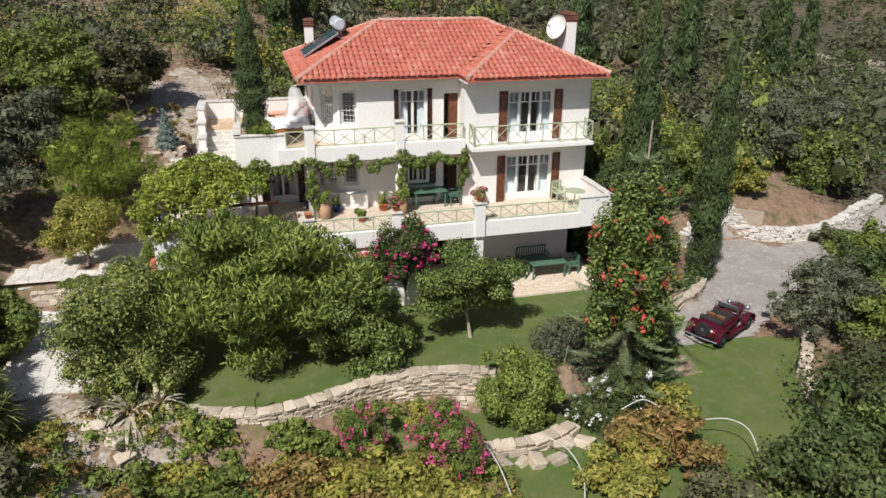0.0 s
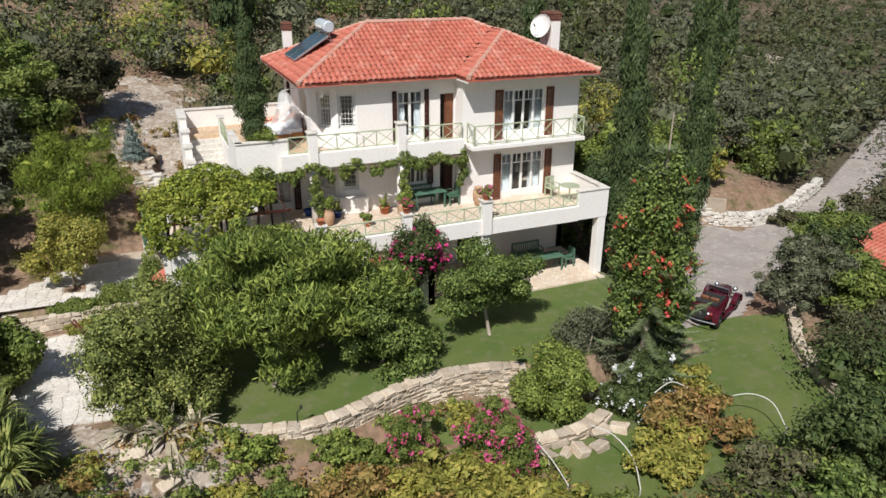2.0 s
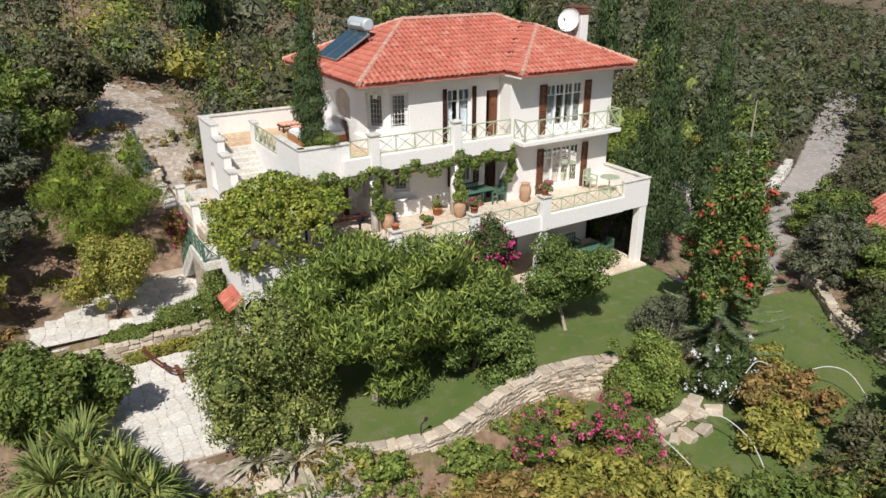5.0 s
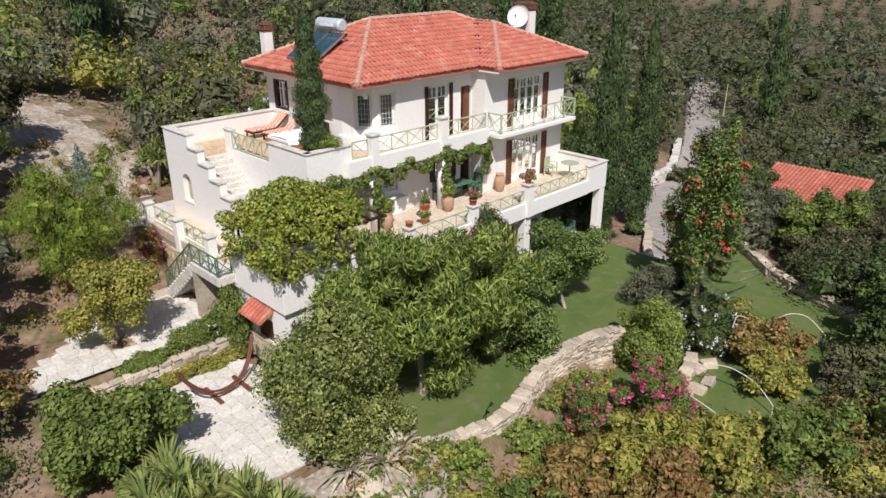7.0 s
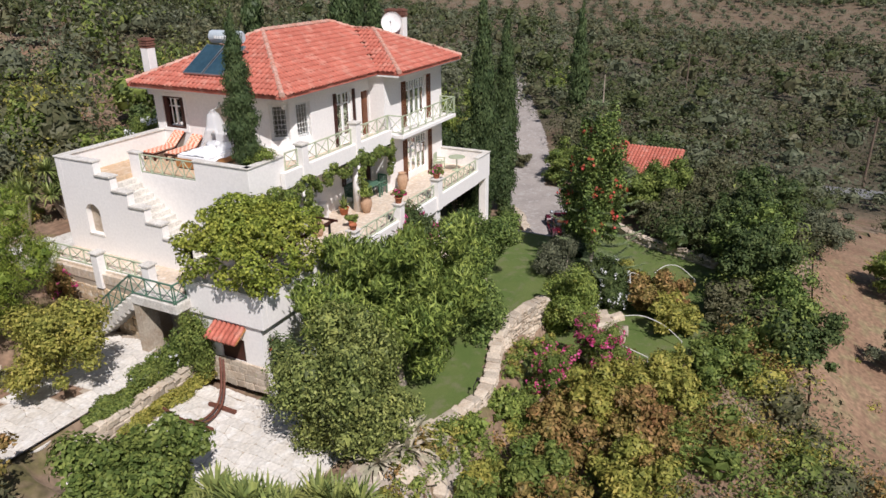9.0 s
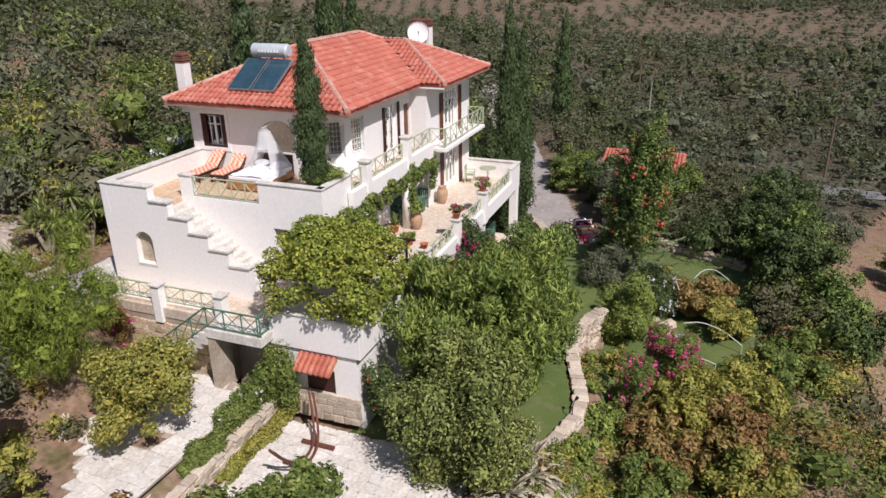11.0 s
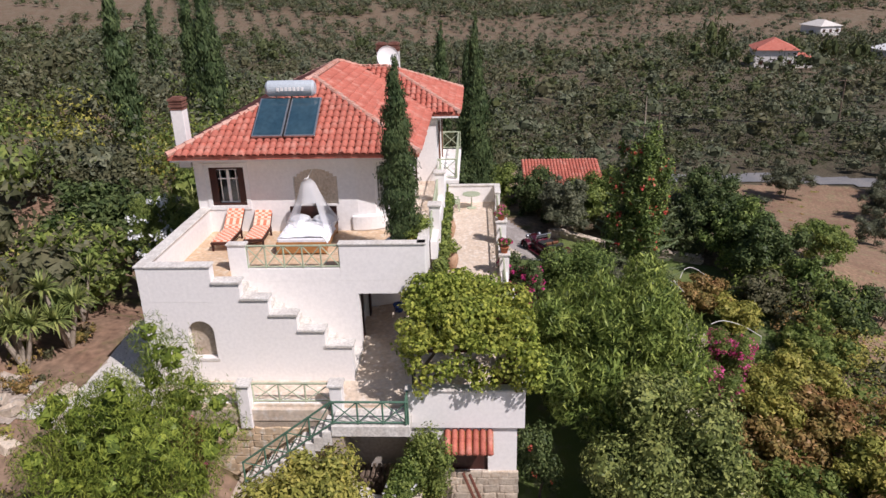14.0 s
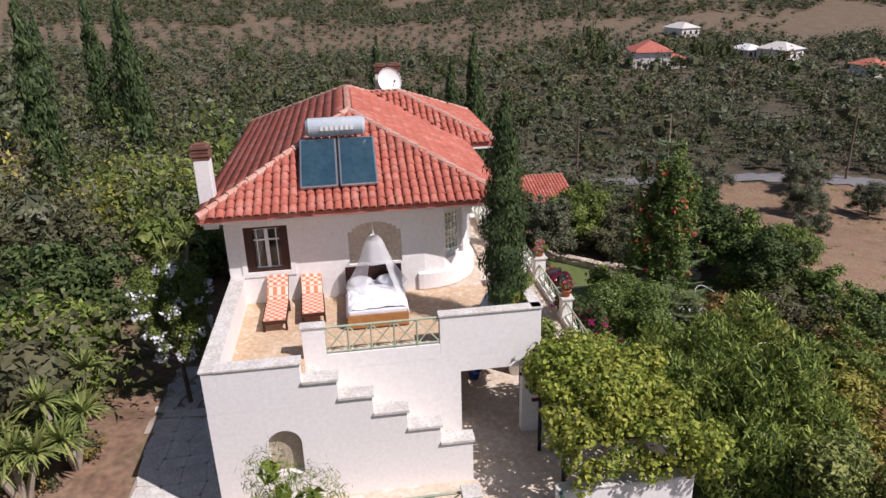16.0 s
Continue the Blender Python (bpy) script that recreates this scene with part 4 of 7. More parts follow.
def pierced_wall(outer, hole, x0, x1, deep):
    """An upright wall in the plane x = x0 with a recess of the given outline; open at the recess."""
    bm = bmesh.new()
    loops = [[bm.verts.new((x0, y, z)) for y, z in ring] for ring in (outer, hole)]
    edges = [bm.edges.new((r[k], r[(k + 1) % len(r)])) for r in loops for k in range(len(r))]
    bmesh.ops.triangle_fill(bm, edges=edges, use_beauty=True)
    far = [bm.verts.new((x1, y, z)) for y, z in outer]
    inn = [bm.verts.new((x0 + deep, y, z)) for y, z in hole]
    for a, b in ((loops[0], far), (loops[1], inn)):
        for k in range(len(a)):
            bm.faces.new((a[k], a[(k + 1) % len(a)], b[(k + 1) % len(a)], b[k]))
    bm.faces.new(far)
    bmesh.ops.recalc_face_normals(bm, faces=list(bm.faces))
    me = bpy.data.meshes.new("stair_wall")
    bm.to_mesh(me)
    bm.free()
    me.materials.append(WHITE)
    return me


stair_wall = part("stair_wall", pierced_wall(outline, NICHE, -2.4, -2.1, 0.22), None, house, "white stepped stair wall")
for g in treads:
    part("coping", g, COPING, stair_wall, "rough pale stone coping")

N = 15
flight = part("stair_flight", Geo().box(-2.09, -0.77, 30.5, 34.25, F1 - 0.3, F1 + 0.02), COPING, house, "pale stone stair flight")
for k in range(N):
    y1 = 34.3 - 3.85 * k / N
    part("step", Geo().box(-2.1, -0.76, y1 - 3.85 / N, y1, F1 - 0.3, F2 - (k + 1) * (F2 - F1) / (N + 1)), COPING, flight)
part("wall", Geo().box(-2.1, -0.8, 34.3, 34.5, F1, 5.25), WHITE, house)
part("wall", Geo().box(-2.4, WL, 36.05, 36.35, 1.8, 5.3), WHITE, house)
# arched blind niche on the stair wall
nf = Geo()
m = side((-2.4, 36.05), (-2.4, 30))
nf.box(0.85, 1.72, 0.0, 0.02, 3.42, 3.5, m)
part("niche_sill", nf, COPING, house)
part("niche", Geo().add([(-2.176, y, z) for y, z in NICHE], [tuple(range(len(NICHE)))]), STONE, house, "arched niche of bare stone")
# west deck and its parapets
slab("deck_floor", [(-3.75, 28.7), (-2.1, 28.7), (-2.1, 36.6), (-3.75, 36.6)], 2.3, 2.66, TERRACE, "tan flagstone deck")
slab("landing_floor", [(-4.55, 28.66), (-3.7, 28.66), (-3.7, 30.75), (-4.55, 30.75)], 2.38, 2.70, COPING, "pale stone stair landing")
for y in (36.0, 33.28, 30.72):
    pier(-3.66, y, 2.1, 3.44, 0.34)
for a, b in ((35.8, 33.46), (33.1, 30.9)):
    parapet((-3.55, a), (-3.55, b), 2.2, 2.76, 0.2, cap=False)
    railing((-3.55, a), (-3.55, b), 2.76, 3.36, 3)
railing((-4.5, 30.7), (-4.5, 28.7), 2.72, 3.4, 3, GREEN_DK)
railing((-4.5, 28.72), (-3.95, 28.72), 2.72, 3.4, 1, GREEN_DK)
railing((-4.5, 33.3), (-4.5, 30.7), 0.75, 1.45, 4, GREEN_DK, lift=1.97)
outer = part("outer_stair", Geo().box(-4.5, -3.78, 30.45, 30.75, -0.2, 2.375), STONE, house, "pale stone steps down to the paving")
for k in range(11):
    y = 30.76 + 0.245 * k
    part("step", Geo().box(-4.55, -3.75, y, y + 0.243, max(0.1, 2.52 - 0.19 * k - 0.42), 2.52 - 0.19 * k), COPING, outer)
# stone-clad base below the deck
base = part("deck_base", Geo().box(-3.72, -2.4, 30.8, 36.6, 0.0, 2.3), JOINT, house, "stone-clad base of the deck")
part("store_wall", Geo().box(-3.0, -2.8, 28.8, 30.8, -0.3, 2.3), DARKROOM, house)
# storey below: garden room with stone plinth and awning window
geo = Geo()
wall(geo, (GW + 0.1, 28.75), (GW + 0.1, TS + 0.1), -0.3, 2.2, 0.28, [(1.1, 2.15, 0.68, 1.55)])
wall(geo, (GW + 0.1, TS + 0.1), (6.4, TS + 0.1), -0.7, 2.2, 0.28, [(7.6, 8.6, 0.0, 1.5)], start=0.28)
wall(geo, (6.4, TS + 0.1), (6.4, 29.3), -0.7, 2.3, 0.28)
wall(geo, (6.4, 29.3), (TE, 29.3), -0.7, 2.3, 0.28, [(1.0, 1.9, F0, 1.5), (2.6, 3.7, F0, 1.5)])
wall(geo, (TE, 29.3), (TE, WN), -0.7, 2.3, 0.28)
wall(geo, (TE, WN), (GW + 0.1, WN), -0.7, 2.3, 0.28)
part("lower_wall", geo, WHITE, house, "white plastered lower wall")
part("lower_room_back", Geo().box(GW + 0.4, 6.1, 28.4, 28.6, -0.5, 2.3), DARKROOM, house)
m = side((GW + 0.1, 28.75), (GW + 0.1, TS))
part("shutter", Geo().box(1.1, 2.15, -0.14, -0.08, 0.68, 1.55, m), DARKWOOD, house, "dark red closed shutter")
m2 = side((GW + 0.1, TS + 0.1), (6.4, TS + 0.1))
part("shutter", Geo().box(7.6, 8.6, -0.14, -0.08, 0.0, 1.5, m2), surf("red_shutter_paint", (0.16, 0.03, 0.025), (0.12, 0.025, 0.02), 3, 0.5, 0.1, 20), house, "dark red closed shutter")
for fr, u0, u1, z in ((m, 0.95, 2.3, 1.72), (m2, 7.2, 9.0, 1.66)):
    aw = part("awning", Geo().add([fr @ Vector(p) for p in ((u0, 0, z + 0.32), (u1, 0, z + 0.32), (u1, 0.55, z), (u0, 0.55, z), (u0, 0, z + 0.26), (u1, 0, z + 0.26), (u1, 0.55, z - 0.05), (u0, 0.55, z - 0.05))],
                                  [(0, 1, 2, 3), (7, 6, 5, 4), (0, 4, 5, 1), (1, 5, 6, 2), (2, 6, 7, 3), (3, 7, 4, 0)]), PINEWOOD, house, "small tiled awning over the window")
    n = round((u1 - u0) / 0.19)
    for k in range(n):
        u = u0 + (k + 0.5) * (u1 - u0) / n
        g = Geo()
        for s0, s1 in ((0, 0.30), (0.26, 0.6)):
            g.tube([fr @ Vector((u, s0, z + 0.36 - s0 * 0.58)), fr @ Vector((u, s1, z + 0.33 - s1 * 0.58))], [0.075, 0.09], 8)
        part("tile", g, TILE, aw, smooth=True)
# parapets of the garden-room roof and the main terrace
parapet((GW, 28.8), (GW, TS - 0.1), 2.2, 3.36, 0.24)
parapet((GW + 0.25, TS - 0.1), (1.56, TS - 0.1), 2.2, 3.358, 0.24)
pier(1.75, TS + 0.1, 2.2, 3.62)
railing((1.95, TS + 0.1), (5.05, TS + 0.1), 2.95, 3.52, 4)
pier(5.2, TS + 0.1, 2.3, 3.62)
railing((5.4, TS + 0.1), (8.5, TS + 0.1), 2.95, 3.52, 4)
pier(8.7, TS + 0.1, 2.3, 3.74, 0.42)
railing((8.95, TS + 0.1), (13.2, TS + 0.1), 2.95, 3.52, 6)
parapet((13.2, TS), (TE, TS), 2.3, 3.6)
parapet((TE + 0.004, TS + 0.23), (TE + 0.004, 28.5), 2.3, 3.598)
for x in (8.7, 14.52):
    part("pillar", Geo().box(x - 0.2, x + 0.2, TS + 0.02, TS + 0.42, -0.7, 2.3), WHITE, house, "square white pillar", bevel=0.015)
part("lower_patio", Geo().prism([(6.6, 29.2), (6.6, 26.4), (8.5, 25.6), (10.5, 25.3), (14.7, 25.3), (14.7, 29.2)], -0.75, F0 + 0.08), TERRACE, house, "tan flagstone patio under the terrace", bevel=0.02)

# ---- things on the terraces and the roof ----
def shift(m, *boxes):
    g = Geo()
    for b in boxes:
        g.box(*b, m)
    return g


def solar_heater():
    t = thing("solar_water_heater", "solar water heater with blue collectors and steel tank", "water heater", (3.3, 32.7, 8.95))
    tilt = math.degrees(math.atan(PITCH)) + 7
    base = pose(2.55, 0, 8.80, 0, -tilt, 0)      # local x runs up the slope
    for y0, y1 in ((33.18, 34.20), (32.10, 33.12)):
        p = part("collector", shift(base, (0.0, 1.85, y0, y1, 0.10, 0.18)), STEEL, t, bevel=0.01)
        part("collector_glass", shift(base, (0.05, 1.80, y0 + 0.05, y1 - 0.05, 0.181, 0.188)), SOLAR, p, "dark blue collector glass")
    for y in (32.2, 33.1, 34.1):
        part("support", Geo().tube([base @ Vector((1.7, y, 0.1)), base @ Vector((1.95, y, -0.25))], 0.025, 6), STEEL, t)
        part("foot", Geo().tube([base @ Vector((0.1, y, 0.1)), base @ Vector((0.1, y, -0.02))], 0.025, 6), STEEL, t)
    c = base @ Vector((2.1, 0, 0.38))
    tank = Geo().tube([(c.x, 32.32, c.z), (c.x, 32.40, c.z), (c.x, 33.92, c.z), (c.x, 34.0, c.z)], [0.2, 0.27, 0.27, 0.2], 22)
    tk = part("tank", tank, surf("tank_enamel", (0.50, 0.55, 0.57), (0.44, 0.49, 0.52), 2, 0.35, 0.05, 30, spec=0.5), t, "pale grey enamelled tank", smooth=False)
    bars = Geo()
    for k in range(7):
        y = 33.55 - 0.14 * k
        bars.box(c.x - 0.285, c.x - 0.268, y - 0.045, y + 0.045, c.z - 0.05, c.z + 0.07)
    part("lettering_bars", bars, FRAMEW, tk)
    part("pipe", Geo().tube([(c.x, 33.15, c.z - 0.25), base @ Vector((1.9, 33.15, 0.16)), base @ Vector((0.9, 33.15, 0.17)), base @ Vector((0.05, 33.15, 0.16))], 0.03, 6), IRON, t)
    for y in (32.6, 33.7):
        part("cradle", Geo().tube([(c.x, y, c.z - 0.2), (c.x + 0.15, y, c.z - 0.62)], 0.03, 6), STEEL, t)


def satellite_dish(at, aim):
    t = thing("satellite_dish", "white satellite dish on a pole above the roof", "satellite dish", at)
    m = Matrix.Translation(Vector(at) + Vector((0, 0, 0.55))) @ Vector(aim).to_track_quat("Z", "Y").to_matrix().to_4x4()
    prof = [(0.02 + 0.53 * i / 6, 0.16 * (i / 6) ** 2) for i in range(7)]
    part("dish", Geo().lathe(prof + [(0.54, 0.19)] + [(r, z - 0.02) for r, z in prof[::-1]], 26, m), FRAMEW, t, smooth=True)
    part("mast", Geo().tube([(at[0], at[1], at[2] - 0.5), Vector(at) + Vector((0, 0, 0.5))], 0.035, 8), STEEL, t)
    part("feed_arm", Geo().tube([m @ Vector((0, -0.5, 0.12)), m @ Vector((0, -0.1, 0.6))], 0.015, 6).tube([m @ Vector((0, -0.12, 0.55)), m @ Vector((0, -0.06, 0.68))], 0.04, 8), STEEL, t)


solar_heater()
satellite_dish((14.0, 31.0, 9.52), (-1.0, -0.42, 0.35))


def planter(at, r, h, mat, label, kind="urn"):
    """A turned clay vessel."""
    x, y, z = at
    prof = [(0.5, 0), (0.62, 0.04), (0.9, 0.35), (1.0, 0.6), (0.88, 0.82), (0.62, 0.93), (0.72, 0.97), (0.78, 1.0), (0.6, 1.0), (0.55, 0.9)] if kind == "urn" else \
           [(0.66, 0), (0.7, 0.03), (0.95, 0.85), (1.06, 0.86), (1.06, 1.0), (0.92, 1.0), (0.88, 0.88)]
    ob = part("urn" if kind == "urn" else "flower_pot", Geo().lathe([(a * r, b * h) for a, b in prof], 20, Matrix.Translation(at)), mat, None, smooth=True)
    return tagged(ob, label, "pot", "terrace pots")


def pot_plant(at, r, h, mat, label, blossom=None, spiky=False):
    t = thing("potted_plant", label, "plant", at, "potted plants")
    if spiky:
        part("leaves", blade_rosette(at, r, h, 26, 0.05, mat), None, t)
    else:
        b = crown_blobs((at[0], at[1], at[2] + h * 0.5), (r, r, h * 0.55), 6, 0.5)
        part("leaves", quads_mesh("leaves", leaf_arrays(b, 500, 0.06), mat), None, t)
        part("stem", Geo().tube([(at[0], at[1], at[2] - 0.08), (at[0], at[1], at[2] + h * 0.5)], 0.02, 6), BARK, t)
        if blossom:
            part("blossom", quads_mesh("blossom", leaf_arrays(b, 130, 0.05, 0.8, fill=0.98), blossom), None, t)


def blade_rosette(at, r, h, n, w, mat, curl=0.35):
    """Long tapered leaves that arch out from one point."""
    q = []
    for i in range(n):
        a = i * 2.399 + RNG.uniform(-0.2, 0.2)
        e = RNG.uniform(0.15, 1.0)
        L = RNG.uniform(0.8, 1.1)
        d = np.array([math.cos(a), math.sin(a), 0])
        sd = np.array([-math.sin(a), math.cos(a), 0])
        pts = [np.array(at) + d * r * L * u * (0.25 + 0.75 * e) + np.array([0, 0, h * L * (u * (1.15 - 0.75 * e) - curl * e * u * u)]) for u in (0, 0.35, 0.7, 1.0)]
        ws = [w * 0.7, w, w * 0.75, w * 0.08]
        for k in range(3):
            q.append([pts[k] - sd * ws[k], pts[k] + sd * ws[k], pts[k + 1] + sd * ws[k + 1], pts[k + 1] - sd * ws[k + 1]])
    return quads_mesh("rosette", np.array(q), mat)


planter((2.6, 28.1, F1), 0.27, 0.72, POT, "tall buff clay urn beside a column")
planter((5.85, 27.85, F1), 0.27, 0.75, POT, "tall buff clay urn beside a column")
planter((9.45, 28.05, F1), 0.27, 0.85, POT, "tall buff clay jar at the wing corner")
planter((5.2, 28.6, F1), 0.22, 0.34, REDPOT, "red clay flower pot on the terrace", "pot")
planter((4.05, 27.4, F1), 0.18, 0.3, REDPOT, "red clay flower pot on the terrace", "pot")
planter((5.2, 25.8, 3.69), 0.17, 0.26, REDPOT, "red clay flower pot on a parapet pier", "pot")
planter((1.75, 25.8, 3.69), 0.15, 0.2, REDPOT, "small clay pot on a parapet pier", "pot")
planter((8.7, 25.8, 3.81), 0.17, 0.24, REDPOT, "red clay flower pot on a parapet pier", "pot")
planter((3.2, 28.9, F1), 0.18, 0.3, BLUEPOT, "blue glazed flower pot", "pot")
planter((2.1, 29.6, F1), 0.2, 0.28, BLUEPOT, "blue glazed flower pot", "pot")
pot_plant((2.6, 28.1, F1 + 0.70), 0.3, 0.5, L_LIGHT, "leafy green plant in a clay urn")
pot_plant((5.85, 27.85, F1 + 0.72), 0.3, 0.55, L_LIGHT, "leafy green plant in a clay urn")
pot_plant((5.2, 28.6, F1 + 0.3), 0.4, 0.7, L_YUC, "spiky yellow-green plant in a red pot", spiky=True)
pot_plant((3.2, 28.9, F1 + 0.26), 0.35, 0.7, L_YUC, "spiky green plant in a blue pot", spiky=True)
pot_plant((5.2, 25.8, 3.92), 0.28, 0.35, L_MID, "flowering plant in a red pot", F_MAG)
pot_plant((8.7, 25.8, 4.0), 0.26, 0.32, L_MID, "small flowering plant in a red pot", F_PINK)
pot_plant((4.05, 27.4, F1 + 0.27), 0.2, 0.3, L_MID, "small green plant in a red pot")


def sun_lounger(at, turn):
    t = thing("sun_lounger", "wooden sun lounger with red checked cushion", "lounger", at, "loungers on the upper terrace")
    m = pose(*at, 0, 0, turn)
    part("frame", shift(m, (-0.95, 0.35, -0.32, -0.27, 0.24, 0.31), (-0.95, 0.35, 0.27, 0.32, 0.24, 0.31), (-0.95, -0.88, -0.27, 0.27, 0.24, 0.31), (0.3, 0.36, -0.27, 0.27, 0.24, 0.31)), DARKWOOD, t)
    for x in (-0.85, 0.3):
        for y in (-0.29, 0.29):
            part("leg", shift(m, (x - 0.03, x + 0.03, y - 0.03, y + 0.03, 0, 0.24)), DARKWOOD, t)
    part("seat_cushion", shift(m, (-0.92, 0.3, -0.29, 0.29, 0.312, 0.39)), CHECK, t, bevel=0.03)
    back = m @ pose(0.3, 0, 0.32, 0, -38, 0)
    part("backrest", shift(back, (0, 0.82, -0.3, 0.3, -0.04, 0.0)), DARKWOOD, t)
    part("back_cushion", shift(back, (0.02, 0.82, -0.29, 0.29, 0.003, 0.085)), CHECK, t, bevel=0.03)


sun_lounger((1.75, 35.1, F2), 0)
sun_lounger((2.0, 34.15, F2), 3)


def canopy_bed():
    t = thing("bed", "wooden double bed with white sheets on the upper terrace", "bed", (1.6, 32.4, F2))
    x0, x1, y0, y1, z = 0.55, 2.55, 31.6, 33.2, F2
    part("base", Geo().box(x0, x1, y0, y1, z + 0.12, z + 0.36), PINEWOOD, t, bevel=0.015)
    for x in (x0 + 0.05, x1 - 0.05):
        for y in (y0 + 0.05, y1 - 0.05):
            part("leg", Geo().box(x - 0.05, x + 0.05, y - 0.05, y + 0.05, z, z + 0.12), PINEWOOD, t)
    part("footboard", Geo().box(x0 - 0.05, x0, y0, y1, z + 0.05, z + 0.42), PINEWOOD, t, "honey-coloured footboard", bevel=0.012)
    part("headboard", Geo().box(x1, x1 + 0.06, y0, y1, z + 0.1, z + 0.95), DARKWOOD, t, bevel=0.015)
    part("mattress", Geo().box(x0 + 0.02, x1 - 0.02, y0 + 0.02, y1 - 0.02, z + 0.362, z + 0.54), LINEN, t, bevel=0.05)
    v, f, nx, ny = [], [], 22, 18
    for i in range(nx + 1):
        for j in range(ny + 1):
            u, w = i / nx, j / ny
            edge = max(0, abs(w - 0.5) * 2 - 0.86) * 1.6
            v.append((x0 + 0.02 + (x1 - 0.55 - x0) * u, y0 - 0.03 + (y1 - y0 + 0.06) * w, z + 0.575 - edge + 0.018 * math.sin(u * 17 + w * 6) + 0.012 * math.sin(w * 23 - u * 9)))
    f = [(i * (ny + 1) + j, (i + 1) * (ny + 1) + j, (i + 1) * (ny + 1) + j + 1, i * (ny + 1) + j + 1) for i in range(nx) for j in range(ny)]
    part("sheet", Geo().add(v, f), LINEN, t, "rumpled white sheet", smooth=True)
    for y in (32.0, 32.8):
        part("pillow", Geo().lathe([(0.02, 0), (0.24, 0.02), (0.33, 0.08), (0.24, 0.14), (0.02, 0.16)], 16, pose(2.25, y, z + 0.56, 0, -16, 0) @ Matrix.Diagonal((0.75, 1.1, 1, 1))), LINEN, t, smooth=True)
    # net that hangs from one point
    top = Vector((1.95, 32.35, z + 2.1))
    n, rows = 30, 10
    v = []
    for r in range(rows + 1):
        u = r / rows
        for k in range(n):
            a = k * math.tau / n
            w = (0.1 + 0.14 * min(1, u * 8) + 0.62 * u ** 1.5) * (1 + 0.10 * math.sin(k * 5) * u)
            v.append((top.x + math.cos(a) * w * 0.95 + 0.2 * u, top.y + math.sin(a) * w * 0.95, top.z - 1.52 * u))
    f = [(r * n + k, r * n + (k + 1) % n, (r + 1) * n + (k + 1) % n, (r + 1) * n + k) for r in range(rows) for k in range(n) if not (r > 4 and 12 < k < 18)]
    f.append(tuple(range(n)))
    net = tagged(part("bed_net", Geo().add(v, f), NET, None, smooth=True), "sheer white net hanging over the bed", "net")
    tagged(part("net_hook", Geo().tube([top, top + Vector((0.9, 0, 0.12))], 0.012, 6), FRAMEW), "thin white bracket that holds the bed net", "bracket")


canopy_bed()


def table_set(x, y, z, w, d, turn, label, mat):
    t = thing("garden_table", label, "table", (x, y, z), "garden tables")
    m = pose(x, y, z, 0, 0, turn)
    part("tabletop", shift(m, (-w / 2, w / 2, -d / 2, d / 2, 0.70, 0.745)), mat, t, bevel=0.01)
    for sx in (-1, 1):
        for sy in (-1, 1):
            part("leg", shift(m, (sx * (w / 2 - 0.09) - 0.03, sx * (w / 2 - 0.09) + 0.03, sy * (d / 2 - 0.09) - 0.03, sy * (d / 2 - 0.09) + 0.03, 0, 0.70)), mat, t)


def garden_chair(x, y, z, turn, label="green painted wooden garden chair", mat=None, w=0.52):
    mat = mat or GREEN_DK
    t = thing("garden_chair" if w < 0.8 else "garden_bench", label, "chair" if w < 0.8 else "bench", (x, y, z), "garden seats")
    m = pose(x, y, z, 0, 0, turn)
    h = w / 2
    part("seat", shift(m, (-h, h, -0.25, 0.25, 0.40, 0.44)), mat, t, bevel=0.008)
    for sx in (-1, 1):
        for y0 in (-0.22, 0.22):
            part("leg", shift(m, (sx * (h - 0.03) - 0.025, sx * (h - 0.03) + 0.025, y0 - 0.025, y0 + 0.025, 0, 0.62 if y0 < 0 else 0.9)), mat, t)
        part("armrest", shift(m, (sx * (h - 0.03) - 0.03, sx * (h - 0.03) + 0.03, -0.26, 0.24, 0.62, 0.65)), mat, t)
    n = max(4, round(w / 0.12))
    back = part("backrest", shift(m, (-h + 0.04, h - 0.04, 0.21, 0.24, 0.84, 0.92)), mat, t)
    for k in range(n):
        x0 = -h + 0.05 + (w - 0.1) * k / n
        part("slat", shift(m, (x0, x0 + 0.05, 0.215, 0.235, 0.44, 0.84)), mat, back)


table_set(7.3, 28.75, F1, 1.5, 0.8, 0, "green painted garden table under the gallery", GREEN_DK)
garden_chair(8.45, 28.7, F1, -90)
garden_chair(7.0, 29.05, F1, 0, "green painted garden bench at the table", GREEN_DK, 1.4)
garden_chair(13.2, 27.95, F1, 10, "pale green garden chair beside a round table", GREEN)
t = thing("round_table", "round pale green metal table on the terrace", "table", (13.6, 27.1, F1))
part("tabletop", Geo().lathe([(0.42, 0.70), (0.45, 0.71), (0.45, 0.73), (0.42, 0.74)], 26, Matrix.Translation((13.6, 27.1, F1))), GREEN, t)
part("pedestal", Geo().lathe([(0.25, 0), (0.25, 0.02), (0.03, 0.06), (0.03, 0.70)], 14, Matrix.Translation((13.6, 27.1, F1))), GREEN, t)
table_set(12.4, 26.9, F0 + 0.08, 1.7, 0.75, 0, "dark green garden table on the lower patio", GREEN_DK)
garden_chair(12.2, 28.2, F0 + 0.08, 0, "dark green garden bench against the lower wall", GREEN_DK, 1.5)
garden_chair(11.1, 27.0, F0 + 0.08, 90, "dark green garden chair on the lower patio")
garden_chair(13.7, 27.0, F0 + 0.08, -90, "dark green garden chair on the lower patio")
